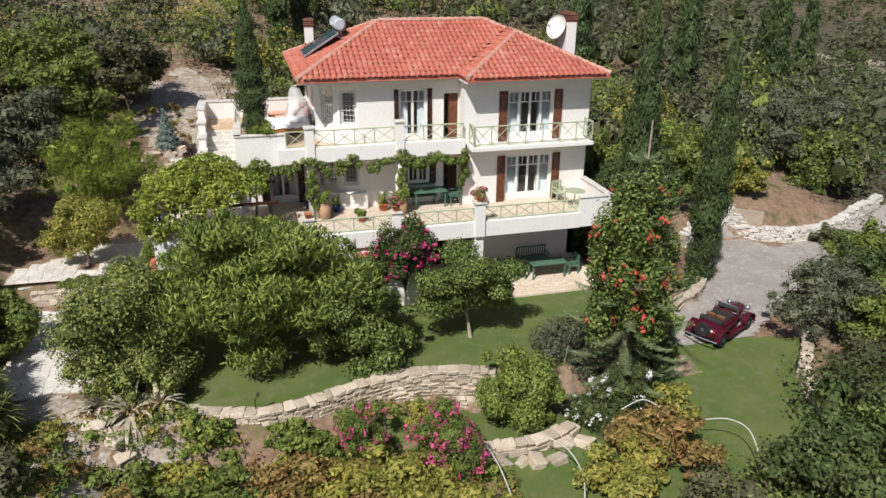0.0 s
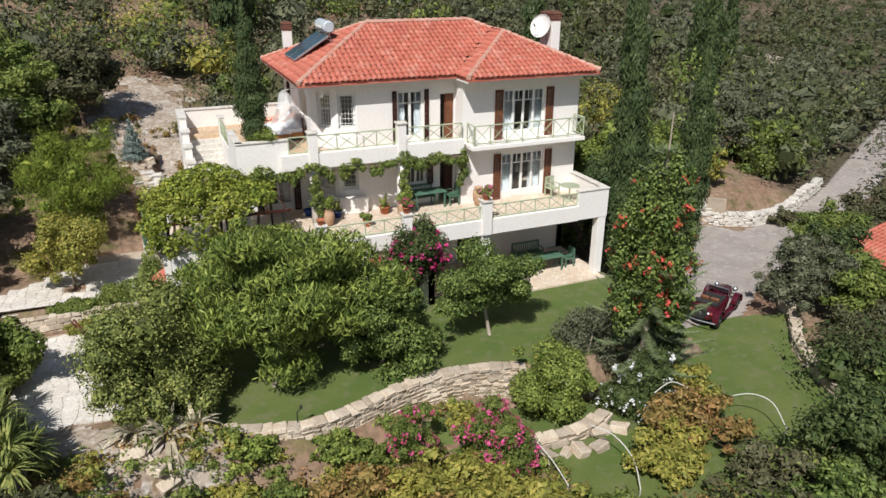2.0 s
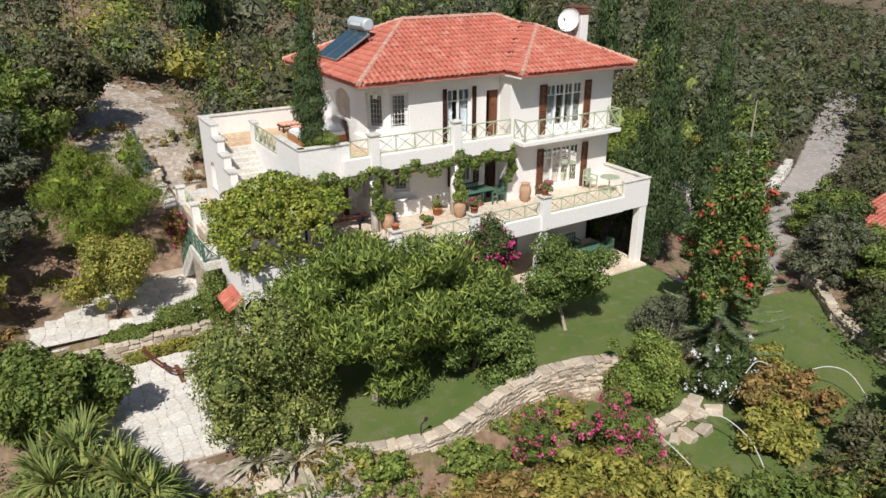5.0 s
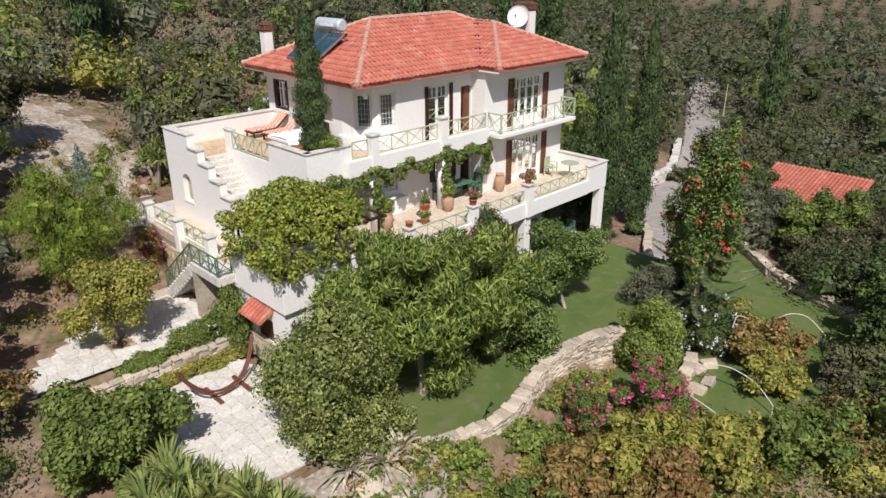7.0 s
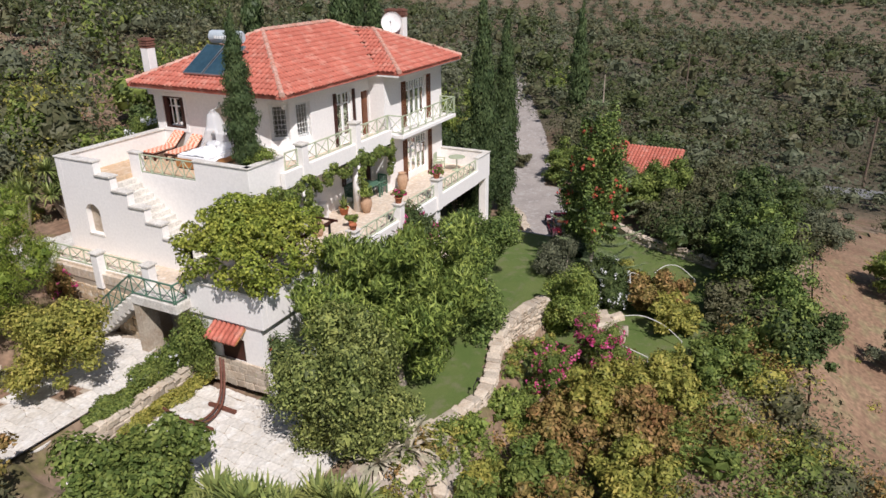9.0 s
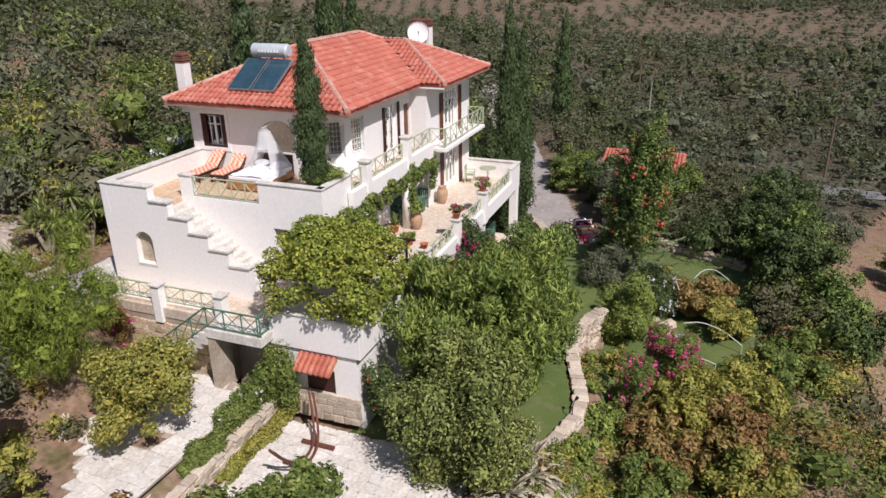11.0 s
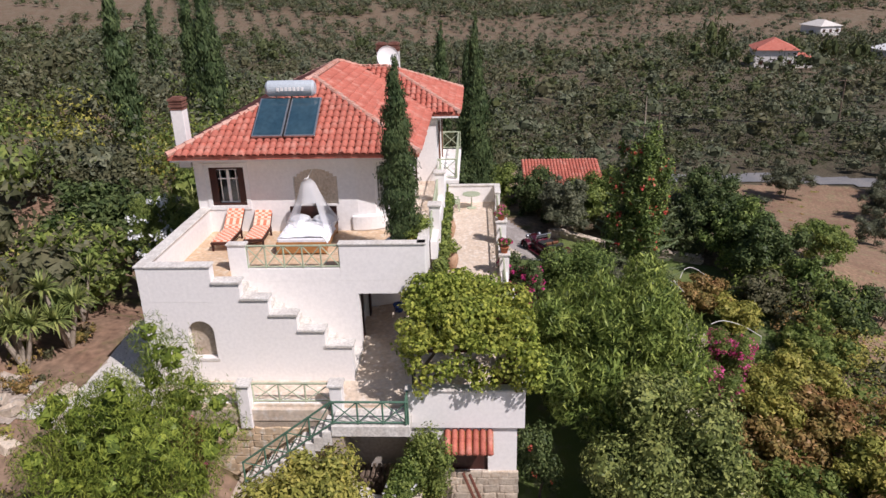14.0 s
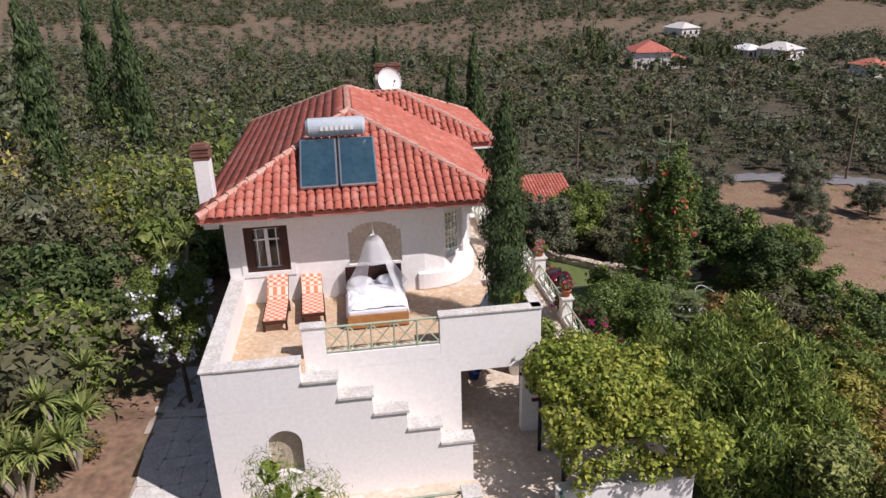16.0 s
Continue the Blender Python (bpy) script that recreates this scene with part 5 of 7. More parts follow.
tagged(part("wall_lamp", Geo().lathe([(0.03, 0), (0.09, 0.03), (0.11, 0.2), (0.04, 0.27)], 12, Matrix.Translation((2.95, 29.55, 7.72))), FRAMEW, smooth=True), "white lantern on the bay wall", "lamp")
tagged(part("rooftop_planter", Geo().prism([(-0.5, 28.62), (1.1, 28.62), (1.1, 29.4), (0.3, 29.75), (-0.5, 29.75)], F2, F2 + 0.55), WHITE, bevel=0.02), "white plastered planting bed in the terrace corner", "planter")
bedding = crown_blobs((0.55, 28.95, F2 + 0.65), (0.55, 0.35, 0.25), 8, 0.5)
tt = thing("groundcover_plant", "yellow-green trailing plant in the terrace planter", "plant", (0.5, 29.0, F2 + 0.55))
part("leaves", quads_mesh("leaves", leaf_arrays(bedding, 1800, 0.05), L_YEL), None, tt)


# ---- a wooden boat cradle left on the paving ----
def cradle():
    t = thing("hammock_stand", "weathered brown curved wooden hammock stand on the paving", "hammock stand", (-5.8, 26.9, -0.2))
    for off in (-0.09, 0.09):
        pts = []
        for i in range(13):
            u = i / 12 * 2 - 1
            pts.append((-5.75 + 1.45 * u + off * 0.3, 26.95 - 0.55 * (1 - u * u) + off + 0.25 * u, -0.05 + 1.05 * abs(u) ** 2.6))
        part("curved_beam", Geo().tube(pts, 0.042, 6), surf("red_brown_timber", (0.17, 0.065, 0.04), (0.12, 0.045, 0.03), 3, 0.6, 0.4, 20) if off < 0 else bpy.data.materials["red_brown_timber"], t)
    for u in (-0.35, 0.35):
        part("foot", Geo().box(-5.8 + 1.45 * u, -5.68 + 1.45 * u, 25.95, 27.05, -0.2, -0.10), bpy.data.materials["red_brown_timber"], t)


cradle()


# ---- parked vintage roadster ----
def wheel(car, m, x, y, r=0.33, w=0.15, name="wheel"):
    hub = m @ pose(x, y, r, 90, 0, 0)
    wh = part(name, Geo().lathe([(r * 0.62, -w / 2), (r * 0.95, -w / 2), (r, -w / 4), (r, w / 4), (r * 0.95, w / 2), (r * 0.62, w / 2)], 24, hub), BLACK, car, "black tyre", smooth=False)
    part("rim", Geo().lathe([(r * 0.62, -w / 2 + 0.02), (r * 0.5, -w / 2 + 0.03), (r * 0.16, -w / 2 - 0.01), (r * 0.16, w / 2 + 0.01), (r * 0.5, w / 2 - 0.03), (r * 0.62, w / 2 - 0.02)], 20, hub), STEEL, wh, "chrome spoked rim")
    return wh


def roadster(x, y, z, turn):
    car = thing("car", "maroon vintage open roadster parked on the forecourt", "car", (x, y, z))
    m = pose(x, y, z, 0, 0, turn)
    # body: sections along its length (x, half width, bottom, top)
    sec = [(-1.65, 0.30, 0.42, 0.62), (-1.5, 0.52, 0.35, 0.82), (-1.1, 0.58, 0.30, 0.92), (-0.75, 0.60, 0.30, 0.90), (0.25, 0.56, 0.30, 0.86), (0.45, 0.50, 0.30, 0.96), (1.0, 0.40, 0.32, 0.95), (1.55, 0.30, 0.36, 0.92), (1.62, 0.27, 0.40, 0.86)]
    v, f, k = [], [], 10
    for sx, w, b, t in sec:
        for i in range(k):
            a = math.tau * (i + 0.5) / k
            c, s = math.cos(a), math.sin(a)
            v.append(m @ Vector((sx, w * math.copysign(abs(c) ** 0.55, c), (b + t) / 2 + (t - b) / 2 * math.copysign(abs(s) ** 0.6, s))))
    f = [(i * k + j, i * k + (j + 1) % k, (i + 1) * k + (j + 1) % k, (i + 1) * k + j) for i in range(len(sec) - 1) for j in range(k)] + [tuple(range(k))[::-1], tuple(range(len(v) - k, len(v)))]
    part("body", Geo().add(v, f), MAROON, car, "glossy maroon bodywork", smooth=True)
    part("cockpit", shift(m, (-0.72, 0.22, -0.45, 0.45, 0.86, 0.925)), BLACK, car, "black open cockpit")
    for sy in (-0.22, 0.22):
        part("seat", shift(m @ pose(-0.55, sy, 0.75, 0, -15, 0), (-0.07, 0.07, -0.19, 0.19, 0, 0.35)), surf("tan_leather", (0.20, 0.09, 0.045), (0.16, 0.07, 0.035), 4, 0.5, 0.2, 20) if sy < 0 else bpy.data.materials["tan_leather"], car, bevel=0.03)
    part("windscreen_frame", Geo().tube([m @ Vector((0.36, -0.5, 0.92)), m @ Vector((0.26, -0.5, 1.28)), m @ Vector((0.26, 0.5, 1.28)), m @ Vector((0.36, 0.5, 0.92))], 0.02, 6), STEEL, car)
    part("windscreen", Geo().add([m @ Vector(p) for p in ((0.36, -0.48, 0.92), (0.36, 0.48, 0.92), (0.27, 0.48, 1.26), (0.27, -0.48, 1.26))], [(0, 1, 2, 3)]), GLASS, car)
    part("folded_hood", Geo().lathe([(0.02, -0.52), (0.12, -0.5), (0.13, 0.5), (0.02, 0.52)], 10, m @ pose(-0.95, 0, 0.93, 90, 0, 0)), BLACK, car, "folded black fabric hood")
    for sx, r in ((1.15, 0.47), (-1.15, 0.47)):
        for sy in (-0.66, 0.66):
            pts = [(sx + r * math.cos(a), sy, 0.33 + r * math.sin(a)) for a in [math.radians(d) for d in range(-5 if sx > 0 else 5, 176, 17)]]
            ring = [(-0.13, 0.0), (0.13, 0.0), (0.13, -0.03), (-0.13, -0.03)]
            v = [m @ Vector((x, y + dy, z + dz)) for x, y, z in pts for dy, dz in ring]
            last = len(v) - 4
            f = [(4 * i + k, 4 * i + (k + 1) % 4, 4 * i + 4 + (k + 1) % 4, 4 * i + 4 + k) for i in range(len(pts) - 1) for k in range(4)] + [(3, 2, 1, 0), (last, last + 1, last + 2, last + 3)]
            g = Geo().add(v, f)
            part("mudguard", g, MAROON, car, smooth=False)
            wheel(car, m, sx, sy)
    for sy in (-1, 1):
        part("running_board", shift(m, (-0.75, 0.75, sy * 0.66 - 0.12, sy * 0.66 + 0.12, 0.30, 0.335)), MAROON, car)
        part("headlight", Geo().lathe([(0.02, -0.1), (0.1, -0.05), (0.12, 0.04), (0.1, 0.06)], 14, m @ pose(1.45, sy * 0.42, 0.85, 0, 90, 0)), STEEL, car, "chrome headlight", smooth=True)
        part("tail_light", Geo().lathe([(0.02, -0.03), (0.05, 0), (0.02, 0.03)], 10, m @ pose(-1.55, sy * 0.45, 0.72, 0, 90, 0)), F_RED, car)
    part("grille", shift(m, (1.62, 1.67, -0.22, 0.22, 0.42, 0.88)), STEEL, car, "chrome radiator grille", bevel=0.02)
    part("bumper", Geo().tube([m @ Vector((1.82, -0.75, 0.42)), m @ Vector((1.88, 0, 0.42)), m @ Vector((1.82, 0.75, 0.42))], 0.035, 8), STEEL, car)
    part("bumper", Geo().tube([m @ Vector((-1.78, -0.75, 0.42)), m @ Vector((-1.86, 0, 0.42)), m @ Vector((-1.78, 0.75, 0.42))], 0.035, 8), STEEL, car)
    wheel(car, m @ pose(-1.62, 0, 0.72, 0, 0, 90) @ Matrix.Translation((0, 0, -0.30)), 0, 0, 0.30, 0.14, "spare_wheel")


roadster(18.95, 22.75, level(18.95, 22.75) + 0.045, 27)


# ---- outbuilding with tiled roof ----
def outbuilding():
    t = thing("outbuilding", "small outbuilding with a red tiled lean-to roof", "outbuilding", (29.3, 20.6, -2.4))
    g = Geo()
    for a in (((27.7, 18.2), (31.1, 18.2)), ((31.1, 18.2), (31.1, 23.2)), ((31.1, 23.2), (27.7, 23.2)), ((27.7, 23.2), (27.7, 18.2))):
        wall(g, *a, -3.4, -0.35, 0.2, [(1.0, 1.9, -2.2, -0.6)] if a[0][0] == 27.7 else [], start=0.2)
    part("wall", g, CREAM, t)
    poly = [(27.3, 23.5, -0.35), (27.3, 17.9, -0.35), (31.3, 17.9, 0.65), (31.3, 23.5, 0.65)]
    rf = part("roof", Geo().add(poly + [(x, y, z - 0.12) for x, y, z in poly], [(0, 1, 2, 3), (7, 6, 5, 4), (0, 4, 5, 1), (1, 5, 6, 2), (2, 6, 7, 3), (3, 7, 4, 0)]), TILE, t, "red tiled lean-to roof")
    g = Geo()
    sl = math.degrees(math.atan2(1.0, 4.0))
    for c in range(24):
        for r in range(12):
            tile_geo(g, Matrix.Translation((27.25 + r * 0.335 * math.cos(radians(sl)), 17.95 + (c + 0.5) * 0.2315, -0.35 + 0.01 + r * 0.335 * math.sin(radians(sl)))) @ pose(0, 0, 0, 0, -sl, 0) @ pose(0, 0, 0, 0, 0, -90))
    tagged(part("roof_tiling", g, TILE, rf, smooth=True), kind="stuff")


outbuilding()
fw = thing("firewood_stack", "stack of split firewood under the landing", "firewood", (-3.6, 30.0, -0.2))
for i in range(5):
    for j in range(9):
        y, z = 29.0 + 0.15 * j + 0.07 * (i % 2), -0.12 + 0.13 * i
        part("log", Geo().tube([(-3.75 + RNG.uniform(-0.06, 0.06), y, z), (-3.2, y, z)], RNG.uniform(0.05, 0.075), 6), BARK, fw)
# watering hoses on the beds
for pts in ([(6.2, 17.0, -1.2), (6.35, 16.2, -1.4), (6.4, 15.2, -1.7)], [(8.0, 16.6, -0.9), (8.5, 15.9, -1.0), (8.6, 15.0, -1.3), (8.3, 14.2, -1.7)], [(13.6, 16.4, -1.2), (14.3, 16.0, -1.0), (14.7, 15.4, -1.1), (14.6, 14.6, -1.6)], [(10.9, 17.0, -0.7), (11.8, 17.2, -0.6), (12.4, 16.9, -0.9)]):
    t = thing("arched_hose", "pale plastic hose arching over the planting", "hose", pts[0], "hoses in the beds")
    fine = []
    for k in range(len(pts) - 1):
        p0, p1, p2, p3 = [Vector(pts[min(max(k + o, 0), len(pts) - 1)]) for o in (-1, 0, 1, 2)]
        for u in (0, 0.25, 0.5, 0.75):
            fine.append(0.5 * (2 * p1 + (p2 - p0) * u + (2 * p0 - 5 * p1 + 4 * p2 - p3) * u * u + (3 * p1 - p0 - 3 * p2 + p3) * u ** 3))
    part("pipe", Geo().tube(fine + [pts[-1]], 0.02, 6), PIPE, t, smooth=True)
    part("stake", Geo().tube([(pts[-1][0], pts[-1][1], pts[-1][2]), (pts[-1][0], pts[-1][1], level(pts[-1][0], pts[-1][1]) - 0.05)], 0.02, 6), PIPE, t)
for x in (-0.75, 3.6):
    y = float(wall_line(x)) + 0.1
    t = thing("garden_spotlight", "small black garden spotlight on the stone wall", "lamp", (x, y, -0.45), "garden lights")
    part("stem", Geo().tube([(x, y, -0.6), (x, y, -0.05), (x + 0.12, y - 0.05, 0.12)], 0.018, 6), IRON, t)
    part("head", Geo().lathe([(0.03, 0), (0.06, 0.1), (0.06, 0.14)], 10, pose(x + 0.12, y - 0.05, 0.1, 30, 0, 0)), IRON, t)
# vine pergola on the garden-room roof
perg = thing("pergola", "timber pergola over the garden-room roof", "pergola", (-1.6, 27.2, F1))
for x in (-3.6, -1.6, 0.4):
    for y in (25.9, 28.6):
        part("post", Geo().tube([(x, y, F1), (x, y, 4.35)], 0.05, 8), IRON, perg)
for y in (25.9, 28.6):
    part("beam", Geo().box(-3.9, 0.7, y - 0.04, y + 0.04, 4.35, 4.45), DARKWOOD, perg)
for k in range(8):
    x = -3.7 + 0.6 * k
    part("rafter", Geo().box(x - 0.03, x + 0.03, 25.6, 28.9, 4.452, 4.52), DARKWOOD, perg)
t = thing("garden_chair", "dark wicker garden chair under the pergola", "chair", (-3.2, 26.2, F1), "garden seats")
part("seat", Geo().box(-3.45, -2.95, 25.95, 26.45, F1 + 0.35, F1 + 0.42), DARKWOOD, t, bevel=0.01)
part("backrest", Geo().box(-3.5, -3.44, 25.95, 26.45, F1 + 0.35, F1 + 0.9), DARKWOOD, t, bevel=0.01)
for x in (-3.42, -2.98):
    for y in (25.98, 26.42):
        part("leg", Geo().box(x - 0.025, x + 0.025, y - 0.025, y + 0.025, F1, F1 + 0.35), DARKWOOD, t)

# ---- planting round the house ----
tree("garden_tree", "broad light green feathery garden tree on the lawn", "tree", (-1.0, 22.2, -0.6), (-0.5, 23.0, 2.65), (3.8, 2.5, 2.5), L_FEATHER, 42000, 0.12, 84, 0.14, PALEBARK, 0.26, 0.9, part_size=0.2, airy=0.4, low=-0.85)
tree("bay_tree", "dense dull green bay tree beside the paving", "tree", (-4.6, 22.0, -0.5), (-4.5, 22.0, 1.3), (1.85, 1.75, 2.3), L_BAY, 42000, 0.055, 80, 0.1, part_size=0.3, low=-0.9)
tree("citrus_tree", "dark green rounded citrus tree on the lawn", "tree", (2.8, 22.2, -0.6), (2.9, 22.0, 1.1), (1.85, 1.6, 1.9), L_CITRUS, 26000, 0.065, 60, 0.1, part_size=0.25, low=-0.9)
tree("fruit_tree", "small round fruit tree with pale trunk", "tree", (7.4, 22.5, -0.6), (7.5, 22.9, 1.5), (1.85, 1.5, 1.3), L_CITRUS, 20000, 0.06, 34, 0.08, PALEBARK, part_size=0.3, airy=0.5)
tree("lemon_tree", "bright green lemon tree below the garden wall", "tree", (8.2, 19.0, -2.2), (8.1, 19.0, -0.7), (1.4, 1.35, 1.6), L_LIGHT, 21000, 0.058, 36, 0.1, part_size=0.32, flowers=L_YEL, nf=250, fsize=0.04, low=-0.9)
tree("olive_tree", "small grey-green olive tree with pale trunk", "tree", (10.1, 19.7, -2.2), (10.3, 20.4, 0.0), (1.0, 1.0, 1.3), L_OLIVE, 9000, 0.06, 20, 0.09, PALEBARK, 0.3, part_size=0.34, airy=0.45)
tree("oleander_bush", "white flowering oleander bush", "shrub", (11.3, 18.1, -2.2), (11.3, 18.1, -1.1), (1.2, 1.0, 1.2), L_DARK, 10000, 0.07, 20, 0.05, slim=0.22, flowers=F_WHITE, nf=1500, fsize=0.045, multi=3, group="oleanders")
tree("oleander_bush", "pink flowering oleander bush", "shrub", (4.7, 16.9, -2.1), (4.7, 16.9, -0.75), (1.05, 0.9, 1.1), L_MID, 8000, 0.065, 20, 0.05, slim=0.22, flowers=F_PINK, nf=4400, fsize=0.045, multi=3, group="oleanders", part_size=0.4)
tree("oleander_bush", "pink flowering oleander bush", "shrub", (2.5, 18.0, -2.1), (2.5, 18.0, -0.9), (0.8, 0.7, 1.0), L_MID, 6000, 0.065, 16, 0.05, slim=0.22, flowers=F_PINK, nf=1300, fsize=0.045, multi=3, group="oleanders", part_size=0.4)
tree("bougainvillea", "magenta flowering bougainvillea against the terrace", "shrub", (5.4, 25.2, -0.6), (5.4, 25.1, 2.1), (1.1, 0.7, 1.75), L_DARK, 11000, 0.055, 34, 0.06, flowers=F_MAG, nf=2400, fsize=0.06, part_size=0.26, airy=0.45)
tree("flowering_shrub", "dark green shrub with red blossom by the corner", "shrub", (-3.4, 25.1, -0.4), (-3.5, 25.1, 0.9), (0.45, 0.45, 1.0), L_DARK, 3000, 0.05, 14, 0.04, flowers=F_RED, nf=90, fsize=0.04)
tree("pine_tree", "bright green rounded pine tree on the slope", "tree", (-7.3, 35.2, 1.9), (-7.1, 34.7, 4.15), (2.1, 2.0, 2.4), L_PINE, 46000, 0.075, 90, 0.14, slim=0.13, droop=-0.9, part_size=0.22, low=-0.95, airy=0.4)
tree("fruit_tree", "yellow-green young tree in a paving pit", "tree", (-7.4, 30.9, 0.45), (-7.25, 30.8, 2.2), (1.4, 1.3, 1.45), L_YEL, 15000, 0.06, 34, 0.06, part_size=0.3, airy=0.5)
tree("fig_bush", "spreading green fig bush beside the paving", "shrub", (-9.9, 24.8, -0.2), (-9.9, 24.8, 1.1), (1.5, 1.5, 1.5), L_MID, 18000, 0.075, 36, 0.08, slim=0.6, part_size=0.3, multi=3, airy=0.5)
tree("climbing_plant", "green climber on the storeroom wall", "shrub", (-4.4, 28.3, -0.25), (-4.35, 28.35, 1.1), (0.5, 0.6, 1.2), L_MID, 7000, 0.045, 18, 0.04)
for i, (x, w) in enumerate(((-7.7, 0.5), (-7.0, 0.5), (-6.0, 0.7), (-5.1, 0.65))):
    tree("plumbago_bush" if i > 1 else "low_hedge", "green shrub with pale blossom between the pavings" if i > 1 else "low trimmed green hedge between the pavings", "shrub", (x, 29.0, 0.2), (x, 29.0, 0.7 if i > 1 else 0.5), (w, 0.36, 0.5 if i > 1 else 0.3), L_MID, 5000, 0.045, 16, 0.04, flowers=F_WHITE if i > 1 else None, nf=150, fsize=0.035, group="bushes between the pavings")
for x in (-7.2, -6.3, -5.4, -4.6):
    tree("groundcover_plant", "yellow-green low plants along the foot of the paving wall", "shrub", (x, 28.15, -0.22), (x, 28.15, 0.0), (0.55, 0.22, 0.25), L_YEL, 1800, 0.045, 12, 0.02, group="plants along the paving wall")
tree("bougainvillea", "small mauve flowering bush below the deck", "shrub", (-4.3, 34.9, 1.2), (-4.3, 34.9, 2.0), (0.35, 0.4, 0.9), L_RUST, 1500, 0.05, 14, 0.03, flowers=F_PINK, nf=260, fsize=0.05)
tree("oleander_bush", "tall oleander with white blossom behind the terrace wall", "shrub", (4.5, 38.5, level(4.5, 38.5)), (4.5, 38.5, 4.6), (1.2, 0.9, 1.9), L_MID, 14000, 0.06, 28, 0.05, slim=0.25, flowers=F_WHITE, nf=2600, fsize=0.055, multi=3, group="oleanders", part_size=0.34)
# climbing vine on the pergola, garlands on the gallery
vine = thing("grape_vine", "yellow-green grape vine spread over the pergola", "vine", (-3.5, 28.5, F1))
vb = []
for i in range(100):
    x, y = -4.1 + 4.3 * ((i * 0.618) % 1), 25.5 + 3.3 * (i / 100)
    sz = RNG.uniform(0.15, 0.42)
    if y < 26.4 and x > -0.9:
        continue
    dome = 0.85 * math.exp(-((x + 2.1) / 1.7) ** 2 - ((y - 27.9) / 1.6) ** 2)
    vb.append((x, y, 4.6 + dome + RNG.uniform(-0.25, 0.3), sz * 1.2, sz * 1.2, sz * 0.75))
    if dome > 0.3:
        vb.append((x, y, 4.5 + dome * 0.4, sz, sz, sz * 0.8))
for i in range(16):
    vb.append((-4.0 + 0.2 * i, 25.3 + RNG.uniform(-0.15, 0.25), 4.2 + RNG.uniform(-0.55, 0.2), 0.24, 0.2, 0.3))
    vb.append((-4.05 + RNG.uniform(-0.2, 0.15), 25.4 + 0.21 * i, 4.15 + RNG.uniform(-0.5, 0.2), 0.2, 0.24, 0.3))
vc = part("foliage", quads_mesh("foliage", leaf_arrays(vb, 36000, 0.062, 0.7, fill=0.45), leafy("leaf_vine", (0.17, 0.235, 0.03), (0.25, 0.27, 0.04), 0.4, spread=0.65)), None, vine)
part("stem", Geo().tube([(-0.2, 28.6, F1), (-0.1, 28.4, 3.8), (-0.8, 27.6, 4.5)], [0.06, 0.05, 0.03], 7), BARK, vine)
part("stem", Geo().tube([(-3.4, 28.6, F1), (-3.3, 28.3, 3.8), (-2.6, 27.6, 4.5)], [0.06, 0.05, 0.03], 7), BARK, vine)
gar = thing("climbing_vine", "green climbing vine along the gallery front", "vine", (2.2, 28.1, F1))
gb = [(-0.3 + 0.26 * i, 28.02 + RNG.uniform(-0.08, 0.08), 5.12 + 0.16 * math.sin(i * 0.9) + RNG.uniform(-0.18, 0.14), RNG.uniform(0.12, 0.36), 0.22, RNG.uniform(0.1, 0.34)) for i in range(35) if i % 5 != 3]
gb += [(2.2 + RNG.uniform(-0.2, 0.2), 28.05, 3.4 + 0.2 * i, 0.16, 0.16, 0.2) for i in range(8)] + [(5.9 + RNG.uniform(-0.2, 0.2), 28.05, 3.4 + 0.2 * i, 0.14, 0.16, 0.2) for i in range(8)] + [(8.75 + RNG.uniform(-0.15, 0.15), 28.2, 3.9 + 0.2 * i, 0.16, 0.16, 0.2) for i in range(8)]
part("foliage", quads_mesh("foliage", leaf_arrays(gb, 12000, 0.06, 0.65, fill=0.4), L_MID), None, gar)
part("stem", Geo().tube([(2.2, 28.06, F1), (2.15, 28.05, 4.9), (5.9, 28.05, 5.1), (8.7, 28.1, 5.1)], 0.03, 6), BARK, gar)
# cypresses and conifers
cypress((0.1, 29.15, 5.9), 5.6, 0.56, "slender dark green cypress in the terrace planter", 14000, 0.055, "cypresses")
cypress((16.5, 26.9, -1.0), 12.4, 0.85, "tall dark green cypress beside the house", 16000, 0.10, "cypresses")
cypress((20.9, 27.3, -1.8), 11.6, 0.85, "tall shaggy dark green cypress beside the driveway", 16000, 0.10, "cypresses")
for x, y, h in ((42.5, 51.7, 12), (42.0, 49.6, 11), (54, 60, 12), (24, 49, 11), (2.6, 58, 11), (4.6, 61, 11.5), (31, 46, 12), (46, 30, 11)):
    cypress((x, y, level(x, y) - 0.1), h, 0.95, "tall dark green cypress on the hillside", 3500, 0.2, "cypresses")


